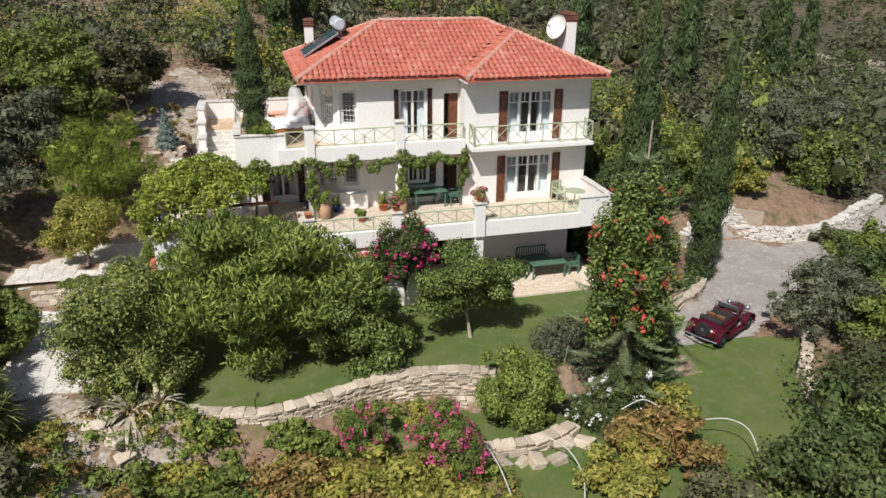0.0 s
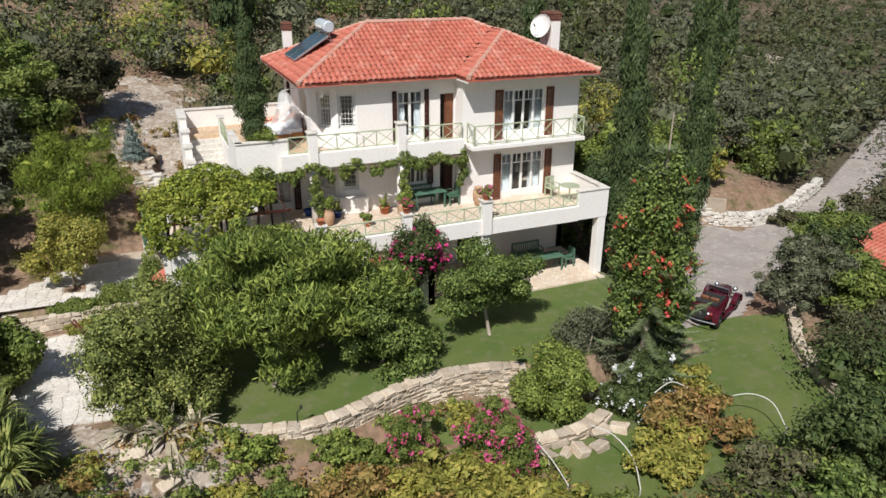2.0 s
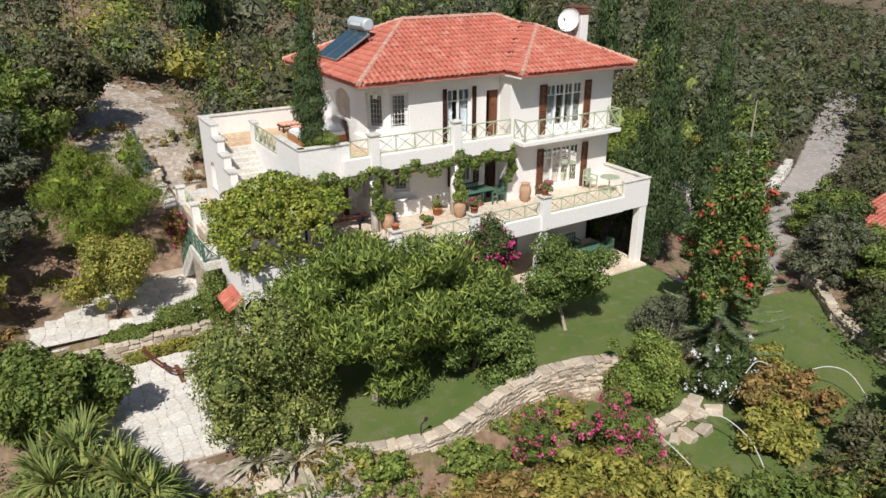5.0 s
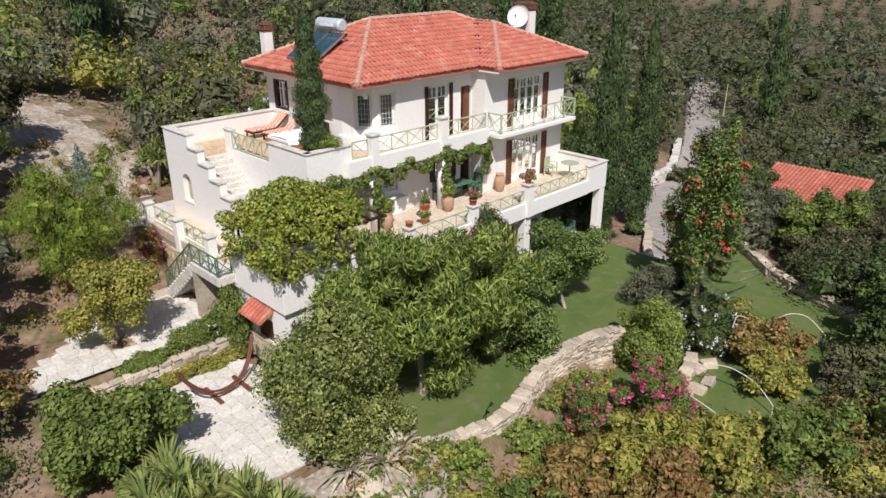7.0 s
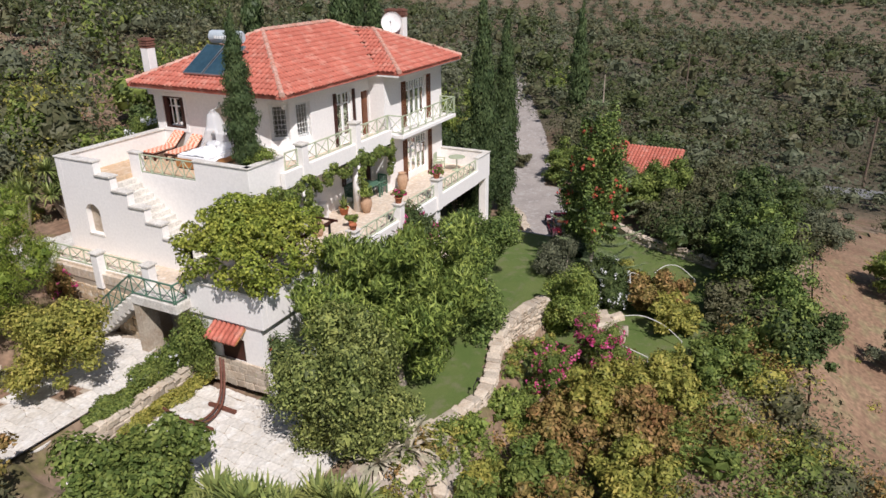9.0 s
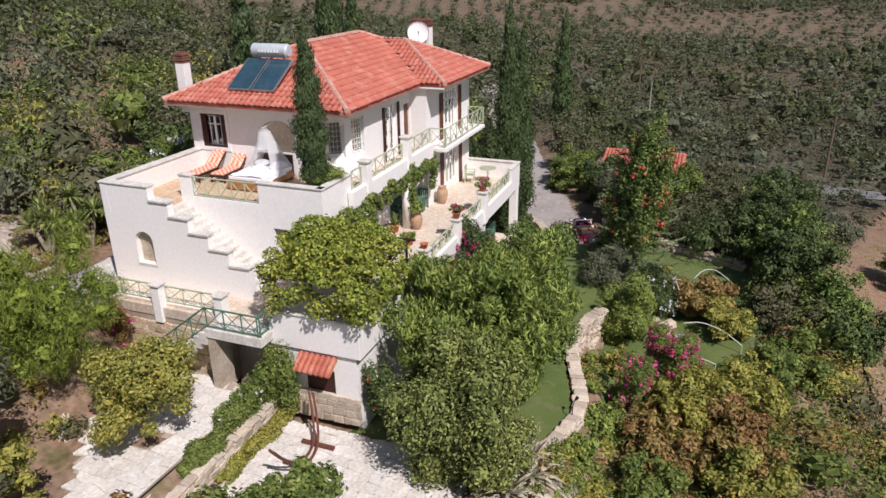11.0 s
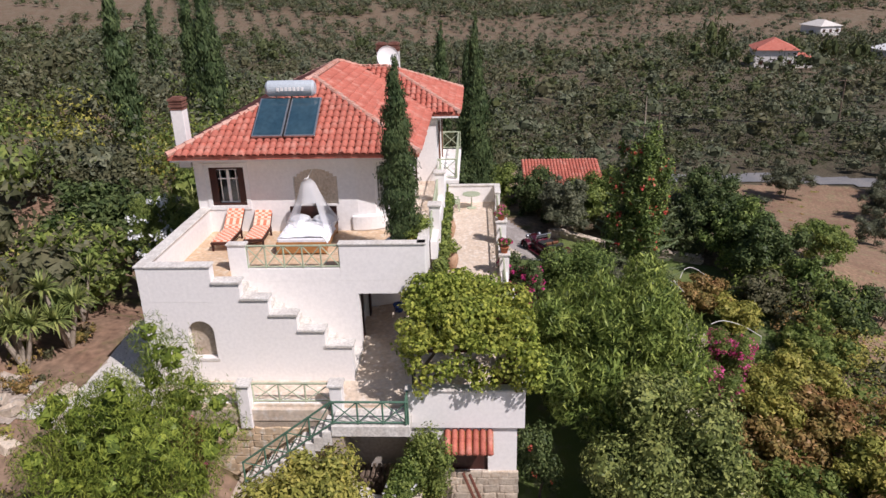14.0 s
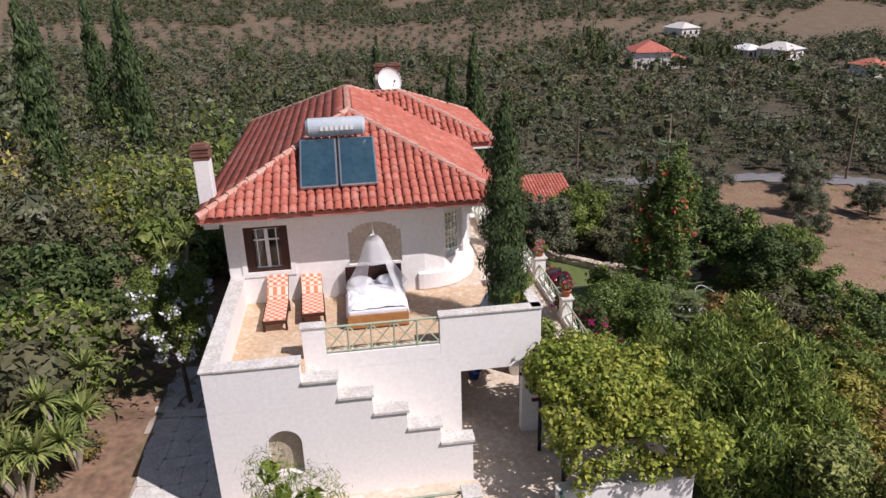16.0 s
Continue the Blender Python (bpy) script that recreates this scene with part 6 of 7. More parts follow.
def norfolk_pine(x, y, z, h):
    """Whorls of drooping feathered branches round a straight stem."""
    t = thing("norfolk_pine", "tall tiered pine with feathery drooping branches", "tree", (x, y, z))
    part("trunk", Geo().tube([(x, y, z - 0.2), (x, y, z + h)], [0.16, 0.02], 8), PALEBARK, t)
    mat = leafy("leaf_norfolk", (0.10, 0.14, 0.06), (0.13, 0.165, 0.075), 0.15)
    for r in range(13):
        u = r / 13
        zz = z + 0.9 + u ** 0.9 * (h - 1.5)
        L = 2.3 * (1 - u) ** 0.75 + 0.3
        for k in range(6 if u < 0.75 else 5):
            a = k * math.tau / 6 + r * 0.55 + RNG.uniform(-0.12, 0.12)
            d, sd = np.array([math.cos(a), math.sin(a), 0]), np.array([-math.sin(a), math.cos(a), 0])
            n = int(80 * L / 2.3) + 14
            q = []
            for j in range(n):
                s = (j + 0.5) / n
                p = np.array([x, y, zz]) + d * L * s + np.array([0, 0, -0.26 * L * math.sin(s * 2.6) * 0.5 + 0.14 * L * s * s])
                for sg in (-1, 1):
                    tip = p + sd * sg * (0.26 * (1 - 0.55 * s)) + d * 0.12 + np.array([0, 0, RNG.uniform(-0.02, 0.10)])
                    w = d * 0.018
                    q.append([p - w, p + w, tip + w * 0.4, tip - w * 0.4])
            part("branch", quads_mesh("branch", np.array(q), mat), None, t)


norfolk_pine(12.1, 19.2, -2.2, 10.6)
tree("conifer_tree", "broad shaggy green conifer beside the house wall", "tree", (17.1, 27.6, -1.6), (17.0, 27.7, 1.9), (1.75, 1.7, 3.4), L_CYP, 26000, 0.09, 70, 0.14, slim=0.3, droop=0.6, part_size=0.24, low=-0.9, airy=0.5)
tree("trumpet_vine", "green trumpet vine with red-orange blossom climbing a pine", "vine", (12.2, 19.3, -2.2), (12.05, 19.2, 3.0), (1.35, 1.25, 3.7), L_CITRUS, 24000, 0.07, 70, 0.05, flowers=F_RED, nf=1300, fsize=0.065, part_size=0.24, low=-0.9, airy=0.45)
tree("garden_shrub", "dense green shrub at the foot of the pine", "shrub", (13.6, 20.8, -2.2), (13.5, 20.8, -1.2), (1.3, 1.1, 1.2), L_DARK, 5000, 0.09, 14, 0.06)
# shrubs and small trees round the gardens: position, size, leaf, label
FORECOURT = [
    (22.8, 21.3, 2.0, 1.7, 1.7, L_OLIVE, "spreading olive tree beside the forecourt"),
    (14.6, 11.7, 1.7, 1.6, 1.75, L_DARK, "dark green tree on the lower bank"),
    (17.2, 12.4, 1.8, 1.7, 1.8, L_CITRUS, "dark green tree on the lower bank"),
    (19.9, 13.0, 1.8, 1.7, 1.7, L_DARK, "dark green tree on the lower bank"),
    (22.6, 12.4, 1.9, 1.8, 1.9, L_DARK, "dark green tree on the lower bank"),
    (12.0, 10.6, 1.5, 1.4, 1.4, L_CITRUS, "dark green tree on the lower bank"),
    (9.6, 9.7, 1.5, 1.3, 1.2, L_DARK, "dark green tree on the lower bank"),
    (24.5, 19.2, 2.0, 1.8, 1.6, L_MID, "broad green shrub beside the lower lawn"),
    (22.0, 17.6, 1.7, 1.5, 1.3, L_SCRUB, "dull green bush beside the lower lawn"),
    (20.6, 15.0, 1.6, 1.5, 1.2, L_OLIVE, "grey-green bush beside the lower lawn"),
    (25.5, 15.5, 2.2, 2.0, 1.7, L_SCRUB, "dull green bush on the slope"),
    (26.2, 22.6, 1.8, 1.6, 1.8, L_DARK, "dark green bush beside the outbuilding"),
    (25.8, 18.2, 1.6, 1.5, 1.9, L_MID, "green bush beside the outbuilding"),
    (32.5, 15.8, 2.3, 2.1, 1.7, L_SCRUB, "dull green bush beside the outbuilding"),
    (34.5, 20.5, 2.3, 2.1, 1.9, L_DARK, "dark green bush behind the outbuilding"),
]
DRIVE = [
    (18.3, 30.5, 1.8, 1.6, 2.2, L_MID, "leafy green tree beside the house"),
    (20.5, 33.0, 2.0, 1.9, 2.3, L_LIGHT, "light green tree behind the house"),
    (17.6, 34.5, 1.7, 1.7, 2.2, L_MID, "leafy green tree beside the house"),
    (23.5, 33.5, 2.0, 1.9, 2.0, L_MID, "leafy green tree behind the drive"),
    (26.0, 35.5, 1.5, 1.4, 1.3, L_YEL, "yellow-green bush behind the drive wall"),
    (28.5, 34.2, 1.4, 1.2, 1.2, L_YEL, "yellow-green bush behind the drive wall"),
    (31.5, 37.5, 2.6, 2.4, 2.3, L_OLIVE, "large grey-green olive tree above the drive"),
    (35.5, 36.5, 2.3, 2.1, 1.9, L_MID, "green bush above the drive"),
    (38.0, 41.0, 2.6, 2.4, 2.2, L_OLIVE, "large grey-green olive tree above the drive"),
    (33.5, 26.0, 2.2, 2.0, 1.6, L_SCRUB, "dull green bush below the drive"),
    (29.0, 25.5, 2.0, 1.6, 1.5, L_MID, "green bush below the drive"),
    (19.8, 26.6, 0.8, 0.6, 0.6, L_DARK, "dark green shrub on the drive island"),
    (31.0, 29.8, 0.8, 0.7, 0.6, L_SCRUB, "rounded bush on the drive wall"),
]
HILL = [
    (5.2, 42.8, 2.3, 2.0, 1.7, L_LIGHT, "light green leafy bush behind the house"),
    (9.3, 43.6, 2.7, 2.3, 2.0, L_DARK, "large dark green bush behind the house"),
    (13.5, 45.0, 2.4, 2.1, 1.9, L_SCRUB, "dull green bush behind the house"),
    (2.4, 46.5, 2.2, 2.0, 1.8, L_MID, "green bush on the hillside"),
    (-8.6, 50.0, 2.4, 2.1, 1.8, L_MID, "green bush on the hillside"),
    (15.8, 39.5, 1.8, 1.6, 1.8, L_MID, "green bush behind the house"),
    (-10.8, 38.2, 2.1, 2.0, 1.9, L_OLIVE, "grey-green olive tree on the slope"),
    (-9.6, 41.5, 2.2, 2.0, 2.2, L_MID, "green tree on the slope"),
    (-13.5, 40.5, 2.3, 2.1, 2.2, L_SCRUB, "dull green tree on the slope"),
    (-11.5, 45.0, 2.5, 2.3, 2.4, L_MID, "green tree on the slope"),
    (-7.0, 45.5, 2.3, 2.1, 2.2, L_SCRUB, "dull green tree on the slope"),
    (-15.5, 36.5, 2.2, 2.0, 1.9, L_OLIVE, "grey-green olive tree on the slope"),
]
WEST = [
    (-11.8, 34.0, 2.0, 1.9, 1.7, L_OLIVE, "grey-green olive tree on the slope"),
    (-11.9, 31.4, 1.2, 1.1, 1.0, L_YEL, "yellow-green shrub beside the paving"),
    (-12.0, 28.6, 1.2, 1.1, 0.9, L_RUST, "rusty yellow shrub beside the paving"),
    (-13.2, 31.5, 1.7, 1.6, 1.3, L_SCRUB, "dull green shrub on the slope"),
    (-14.0, 27.0, 1.9, 1.7, 1.4, L_SCRUB, "dull green shrub on the slope"),
    (-8.5, 17.2, 1.6, 1.3, 0.9, L_SCRUB, "dull green bush on the bank"),
]
BEDS_A = [
    (-2.2, 19.1, 0.7, 0.5, 0.55, L_LIGHT, "bright green weeds below the stone wall"),
    (0.2, 18.9, 0.9, 0.5, 0.6, L_LIGHT, "bright green weeds below the stone wall"),
    (1.4, 18.6, 0.6, 0.5, 0.5, L_MID, "green weeds below the stone wall"),
    (4.6, 18.9, 0.55, 0.5, 0.7, L_YEL, "yellow-green sapling below the stone wall"),
    (-3.2, 18.6, 0.9, 0.7, 0.5, L_YEL, "yellow-green low bush in the bed"),
    (-4.6, 18.0, 1.0, 0.9, 0.6, L_MID, "low green bush on the bank"),
    (0.0, 16.9, 1.6, 1.0, 0.75, L_RUST, "rusty vine over the lower bed"),
    (2.6, 16.0, 1.9, 1.2, 0.9, L_YEL, "yellow-green vine over the lower bed"),
    (-2.3, 16.8, 1.5, 1.0, 0.7, L_MID, "green vine over the lower bed"),
    (1.2, 14.3, 1.9, 1.3, 0.9, L_RUST, "rusty vine over the lower bed"),
]
BEDS_B = [
    (4.5, 14.2, 1.9, 1.3, 0.9, L_YEL, "yellow-green vine over the lower bed"),
    (-1.8, 14.2, 1.8, 1.2, 0.9, L_YEL, "yellow-green vine over the lower bed"),
    (11.7, 15.9, 1.6, 1.3, 0.9, L_RUST, "rusty yellow vine beside the lawn"),
    (9.9, 14.8, 1.4, 1.1, 0.8, L_YEL, "yellow-green vine beside the lawn"),
    (13.2, 17.6, 1.1, 1.0, 0.7, L_YEL, "yellow-green vine beside the lawn"),
    (7.2, 12.6, 1.9, 1.3, 0.9, L_MID, "green vine over the lower bed"),
    (11.5, 12.3, 1.9, 1.5, 1.0, L_SCRUB, "dull green bush on the lower bank"),
    (15.2, 12.0, 1.7, 1.5, 1.1, L_MID, "green bush on the lower bank"),
    (-5.5, 15.6, 1.8, 1.4, 0.9, L_RUST, "rusty bush on the lower bank"),
    (14.9, 20.9, 0.7, 0.6, 0.6, L_LIGHT, "bright green bush beside the forecourt"),
    (15.6, 31.5, 0.9, 1.6, 1.8, L_LIGHT, "light green climber beside the house wall"),
]
FIELD_TREES = [
    (23.4, 4.6, 1.9, 1.8, 1.4, L_MID, "small green fig tree in the dry field"),
    (25.2, 9.2, 2.0, 1.8, 1.6, L_OLIVE, "grey-green olive tree at the field edge"),
    (14.3, 5.4, 1.3, 1.2, 0.9, L_OLIVE, "small grey-green olive tree in the dry field"),
    (36.5, -6.5, 1.7, 1.6, 1.3, L_OLIVE, "small grey-green olive tree in the dry field"),
    (48.6, -14.1, 2.4, 2.2, 1.8, L_OLIVE, "grey-green olive tree in the dry field"),
    (48.2, -21.5, 2.3, 2.2, 1.8, L_OLIVE, "grey-green olive tree in the dry field"),
    (57.5, -8.0, 2.5, 2.3, 1.9, L_OLIVE, "grey-green olive tree beside the road"),
    (58.5, -20.9, 2.4, 2.3, 1.9, L_OLIVE, "grey-green olive tree beside the road"),
    (34.0, -18.0, 1.9, 1.8, 1.5, L_OLIVE, "grey-green olive tree in the dry field"),
]
NEAR = FIELD_TREES + FORECOURT + DRIVE + HILL + WEST + BEDS_A + BEDS_B
for x, y, rx, ry, rz, mk, lbl in NEAR:
    z = level(x, y)
    big = rx > 1.5 and rz > 1.3
    near = y < 36
    tree("tree" if "tree" in lbl else ("vine" if "vine" in lbl else "bush"), lbl, "tree" if "tree" in lbl else "shrub", (x, y, z), (x, y, z + rz * (1.25 if "tree" in lbl else 0.85)), (rx, ry, rz), mk,
         int((1150 if near else 700) * (rx * ry + rx * rz + ry * rz) / 1.6), 0.086 if near else 0.115, 54 if big else 32, 0.10 if big else 0.04, slim=0.3 if mk is L_OLIVE else 0.5, part_size=0.25, flowers=F_WHITE if "oleander" in lbl else None, nf=700, fsize=0.06)


def yucca(x, y, z, heads, label, stem=0.6, r=1.0, group="yuccas"):
    t = thing("yucca", label, "plant", (x, y, z), group)
    g = Geo()
    for k in range(heads):
        a, d = k * 2.4, 0.35 * (k > 0) + 0.12 * k * 0.6
        hx, hy, hz = x + math.cos(a) * d, y + math.sin(a) * d, z + stem * RNG.uniform(0.6, 1.4)
        g.tube([(x, y, z - 0.1), (hx, hy, hz)], [0.1, 0.07], 7)
        part("leaf_rosette", blade_rosette((hx, hy, hz), r, r * 1.0, 90, 0.04, L_YUC, 0.7), None, t)
    part("stem", g, PALEBARK, t)


for x, y, n in ((-9.7, 22.2, 4), (-9.2, 21.1, 4), (-8.7, 20.1, 4), (-8.3, 19.2, 4), (-9.9, 20.3, 4), (-10.4, 21.4, 3), (-9.2, 18.8, 3)):
    yucca(x, y, level(x, y), n, "spiky green yucca cluster beside the paving", 1.25)
yucca(0.4, 40.6, level(0.4, 40.6), 5, "tall spiky yucca cluster with pale leaf edges", 1.8, 0.85)
yucca(-1.0, 41.3, level(-1, 41.3), 4, "tall spiky yucca cluster with pale leaf edges", 1.4, 0.85)
tree("planter_shrub", "low light green shrub in the terrace planter", "shrub", (0.25, 28.8, 5.9), (0.25, 28.8, 6.5), (0.42, 0.4, 0.36), L_LIGHT, 2600, 0.035, 12, 0.02)
yucca(2.4, 41.2, level(2.4, 41.2), 5, "tall spiky yucca cluster with pale leaf edges", 1.5, 0.95)
yucca(12.0, 40.2, level(12, 40.2), 4, "tall spiky yucca behind the house", 2.6, 0.9)
yucca(7.5, 40.0, level(7.5, 40), 4, "tall spiky yucca behind the house", 2.2, 0.9)


def agave(x, y, z, r):
    t = thing("agave", "large pale agave with sprawling leaves", "plant", (x, y, z), "agaves")
    part("leaves", blade_rosette((x, y, z + 0.1), r, r * 0.75, 44, 0.075, L_AGAVE, 1.25), None, t)


for x, y, r in ((-5.4, 20.5, 1.45), (-4.5, 20.1, 1.5), (-3.7, 20.3, 1.25), (-8.0, 33.4, 0.6)):
    agave(x, y, level(x, y), r)
spr = thing("blue_spruce", "small blue-grey spruce on the bare slope", "tree", (-4.6, 40.5, level(-4.6, 40.5)))
part("trunk", Geo().tube([(-4.6, 40.5, level(-4.6, 40.5) - 0.1), (-4.6, 40.5, level(-4.6, 40.5) + 2.2)], [0.06, 0.01], 6), BARK, spr)
part("crown", quads_mesh("crown", leaf_arrays([(-4.6, 40.5, level(-4.6, 40.5) + 0.35 * k, 0.75 - 0.11 * k, 0.75 - 0.11 * k, 0.22) for k in range(1, 7)], 2200, 0.09, 0.25, 0.3), L_BLUE), None, spr)

# ---- the hillsides: scrub, olive groves, distant buildings ----
def bush_template(n, size, k, rows=5, seg=8, dense=0.74, lumps=1):
    """A bush about 1 m in radius: small leaves over dense lumps."""
    b = crown_blobs((0, 0, 0.75), (1, 1, 0.85), k, 0.42, -0.4)
    inner = np.concatenate([ball_quads(q, rows, seg, dense, 0.12) for i, q in enumerate(b[:lumps])])
    return np.concatenate([leaf_arrays(b, n, size, 0.9, fill=0.6, loose=0.5)[:, :3], inner[:, [0, 1, 2]], inner[:, [0, 2, 3]]])


def scatter(name, label, mat, spots, templates):
    out = []
    for x, y, r, hh in spots:
        t = templates[int(RNG.integers(len(templates)))]
        a = RNG.uniform(0, math.tau)
        c, s = math.cos(a), math.sin(a)
        p = t.copy()
        p[..., 0], p[..., 1] = (t[..., 0] * c - t[..., 1] * s) * r, (t[..., 0] * s + t[..., 1] * c) * r
        p[..., 2] = t[..., 2] * hh - 0.12
        p += np.array([x, y, level(x, y)])
        out.append(p)
    if out:
        tagged(new(name, tris_mesh(name, np.concatenate(out), mat)), label, "scrub", kind="stuff")


T_LOW = [bush_template(120, 0.17, 8, 3, 5) for _ in range(5)]
T_NEAR = [bush_template(950, 0.064, 26) for _ in range(5)]
T_MID = [bush_template(360, 0.082, 24, 3, 6, 0.60, 2) for _ in range(6)]
T_VALLEY = [bush_template(420, 0.075, 32, 3, 5, 0.62, 2) for _ in range(8)]
T_FAR = [bush_template(100, 0.13, 12, 3, 5, 0.66, 1) for _ in range(8)]
taken = [(x, y, rx) for x, y, rx, *_ in NEAR]


def clear(x, y):
    """Ground that stays open: gardens, drive, paths, bare slopes and fields."""
    if -10.5 < x < 28 and 10.5 < y < 41 and not (x > 16.5 and y > 30):
        return False
    if drive_ok(x, y) or abs(x - 68 + 0.012 * (y + 5) ** 2 * (y < -5)) < 4.5 and y < 40:
        return False
    if ((x + 3.2) / 3.6) ** 2 + ((y - 41) / 6.0) ** 2 < 1 or ((x + 3.6) / 3.4) ** 2 + ((y - 46) / 7.4) ** 2 < 1 or (24 < x < 36 and 14 < y < 26):
        return False
    if math.hypot(x - 195, y + 60) < 17 or math.hypot(x - 196, y + 105) < 12:
        return False
    if ((x - 113) / 21) ** 2 + ((y - 122) / 14) ** 2 < 0.7 and (x * 7.3 + y * 3.1) % 1 < 0.85:
        return False
    if math.hypot(x - 4.6, y - 38.6) < 3.2 or in_poly(FIELD, x, y):
        return False
    return all(math.hypot(x - a, y - b) > 0.8 * r for a, b, r in taken)


groups = {}


def put(kind, dist, *spot):
    groups.setdefault((kind, dist), []).append(spot)


def patch(x, y, s, o):
    return math.sin(x * s + o) * math.sin(y * s * 1.3 + 2 * o) + 0.6 * math.sin((x + y) * s * 2.1 + o)


# near slopes to the north and west
for _ in range(2300):
    x, y = RNG.uniform(-45, 105), RNG.uniform(8, 135)
    if y < 34 and x > -10 or not clear(x, y) or patch(x, y, 0.16, 1.0) > 1.25:
        continue
    r = RNG.uniform(1.0, 2.9) if x > -9 or y > 38 else RNG.uniform(0.7, 1.25)
    taken.append((x, y, r * 0.5))
    close = math.hypot(x, y - 35) < 30
    kind = (("mid", "scrub", "mid", "olive", "mid", "yellow", "scrub") if close else ("olive", "mid", "scrub", "olive", "maquis", "scrub", "maquis"))[int(RNG.integers(7))]
    put(kind, "near" if close else "mid", x, y, r, r * RNG.uniform(0.8, 1.25))
# slope below the gardens to the south-east
for _ in range(420):
    x, y = RNG.uniform(14, 62), RNG.uniform(-30, 30)
    if (x < 21 and y > 10) or not clear(x, y) or patch(x, y, 0.12, 0.4) > 0.45:
        continue
    r = RNG.uniform(0.9, 2.0)
    taken.append((x, y, r * 0.7))
    put(("olive", "scrub", "maquis", "maquis")[int(RNG.integers(4))], "near" if x < 40 and y > 0 else "mid", x, y, r, r * RNG.uniform(0.8, 1.15))
# thicket below the lawns
for _ in range(260):
    x, y = RNG.uniform(9, 31), RNG.uniform(0, 22)
    if in_poly(LOWER, x, y) or in_poly(STRIP, x, y) or (24 < x and y > 16) or (x < 23.5 and y > 17) or not all(math.hypot(x - a, y - b) > 0.75 * r for a, b, r in taken):
        continue
    if in_poly(FIELD, x, y - 1.0):
        continue
    r = RNG.uniform(0.9, 1.9)
    taken.append((x, y, r * 0.75))
    put(("dark", "mid", "maquis", "maquis")[int(RNG.integers(4))], "near", x, y, r, r * RNG.uniform(0.8, 1.2))
for _ in range(150):
    x, y = RNG.uniform(-5, 15), RNG.uniform(4, 12.2)
    if in_poly(STRIP, x, y) or in_poly(FIELD, x, y) or not all(math.hypot(x - a, y - b) > 0.7 * r for a, b, r in taken):
        continue
    r = RNG.uniform(0.7, 1.5)
    taken.append((x, y, r * 0.75))
    put(("rust", "mid", "scrub", "yellow")[int(RNG.integers(4))], "near", x, y, r, r * RNG.uniform(0.6, 0.9))
for _ in range(260):
    x, y = RNG.uniform(6, 62), RNG.uniform(-30, 9)
    if in_poly(FIELD, x, y):
        r = RNG.uniform(0.15, 0.45)
        put(("rust", "scrub", "yellow")[int(RNG.integers(3))], "low", x, y, r, r * 0.7)
# weeds and low growth on the beds and banks
for _ in range(1250):
    x, y = RNG.uniform(-8.5, 13), RNG.uniform(12.5, 20)
    if in_poly(STRIP, x, y) or in_poly(LOWER, x, y) or y > float(wall_line(x)) - 0.45 or (x < -4.2 and y > 20.2):
        continue
    r = RNG.uniform(0.16, 0.5)
    put(("yellow", "mid", "light", "rust", "light")[int(RNG.integers(5))], "low", x, y, r, r * RNG.uniform(0.6, 1.1))
for _ in range(170):
    x, y = RNG.uniform(-11, 3), RNG.uniform(33, 47)
    if not (x > -5 and y < 40.2):
        r = RNG.uniform(0.12, 0.5)
        put(("yellow", "scrub", "rust")[int(RNG.integers(3))], "low", x, y, r, r)
# valley: a closed belt of maquis and olives, then groves in rows on open soil
def built(x, y):
    return min(math.hypot(x - 195, y + 60) - 13, math.hypot(x - 196, y + 105) - 11, math.hypot(x - 150, y + 100) - 9) < 0


crowd = {}
for _ in range(6500):
    x = 44 + 200 * RNG.random() ** 1.3
    y = RNG.uniform(-0.72 * x - 8, 0.75 * x + 40)
    if x < 140 and not clear(x, y) or patch(x, y, 0.05, 2.2) > 1.25 or built(x, y):
        continue
    r = 1.4 + 3.4 * RNG.random() ** 1.8
    cell = (int(x // 10), int(y // 10))
    if any(math.hypot(x - a, y - b) < (0.5 if x < 150 else 0.62) * (r + q) for i in (-1, 0, 1) for j in (-1, 0, 1) for a, b, q in crowd.get((cell[0] + i, cell[1] + j), ())):
        continue
    crowd.setdefault(cell, []).append((x, y, r))
    put(("grove", "maquis", "grove", "scrub", "maquis", "scrub")[int(RNG.integers(6))], "valley" if x < 112 else "far", x, y, r, r * RNG.uniform(0.6, 1.1))
for i in range(34):
    for j in range(38):
        x, y = 176 + 7.2 * i + RNG.uniform(-1.1, 1.1), -185 + 8.6 * j + 0.35 * 7.2 * i + RNG.uniform(-1.1, 1.1)
        if not built(x, y) and abs(y + 42 - 0.35 * (x - 250)) > 4 and patch(x, y, 0.028, 0.9) < 1.0 and RNG.random() < 0.9:
            put("grove", "far", x, y, RNG.uniform(1.9, 3.2), RNG.uniform(1.7, 2.8))
for _ in range(1700):
    x = RNG.uniform(180, 420)
    y = RNG.uniform(-0.72 * x, 0.75 * x + 40)
    if patch(x, y, 0.04, 1.7) > 0.15 and not built(x, y):
        r = RNG.uniform(1.8, 3.6)
        put(("grove", "scrub", "maquis")[int(RNG.integers(3))], "far", x, y, r, r * RNG.uniform(0.6, 1.0))
for _ in range(620):
    x, y = RNG.uniform(40, 300), RNG.uniform(118, 300)
    if clear(x, y) and patch(x, y, 0.04, 0.3) < 0.9:
        r = RNG.uniform(1.8, 4.2)
        put(("grove", "scrub", "maquis")[int(RNG.integers(3))], "far", x, y, r, r * RNG.uniform(0.6, 1.0))
for i in range(20):
    a = i * 2.4
    put("maquis", "far", 197 + (15 + i % 4 * 3) * math.cos(a), -62 + (15 + i % 3 * 4) * math.sin(a), 2.2 + i % 3, 3.0 + i % 4)
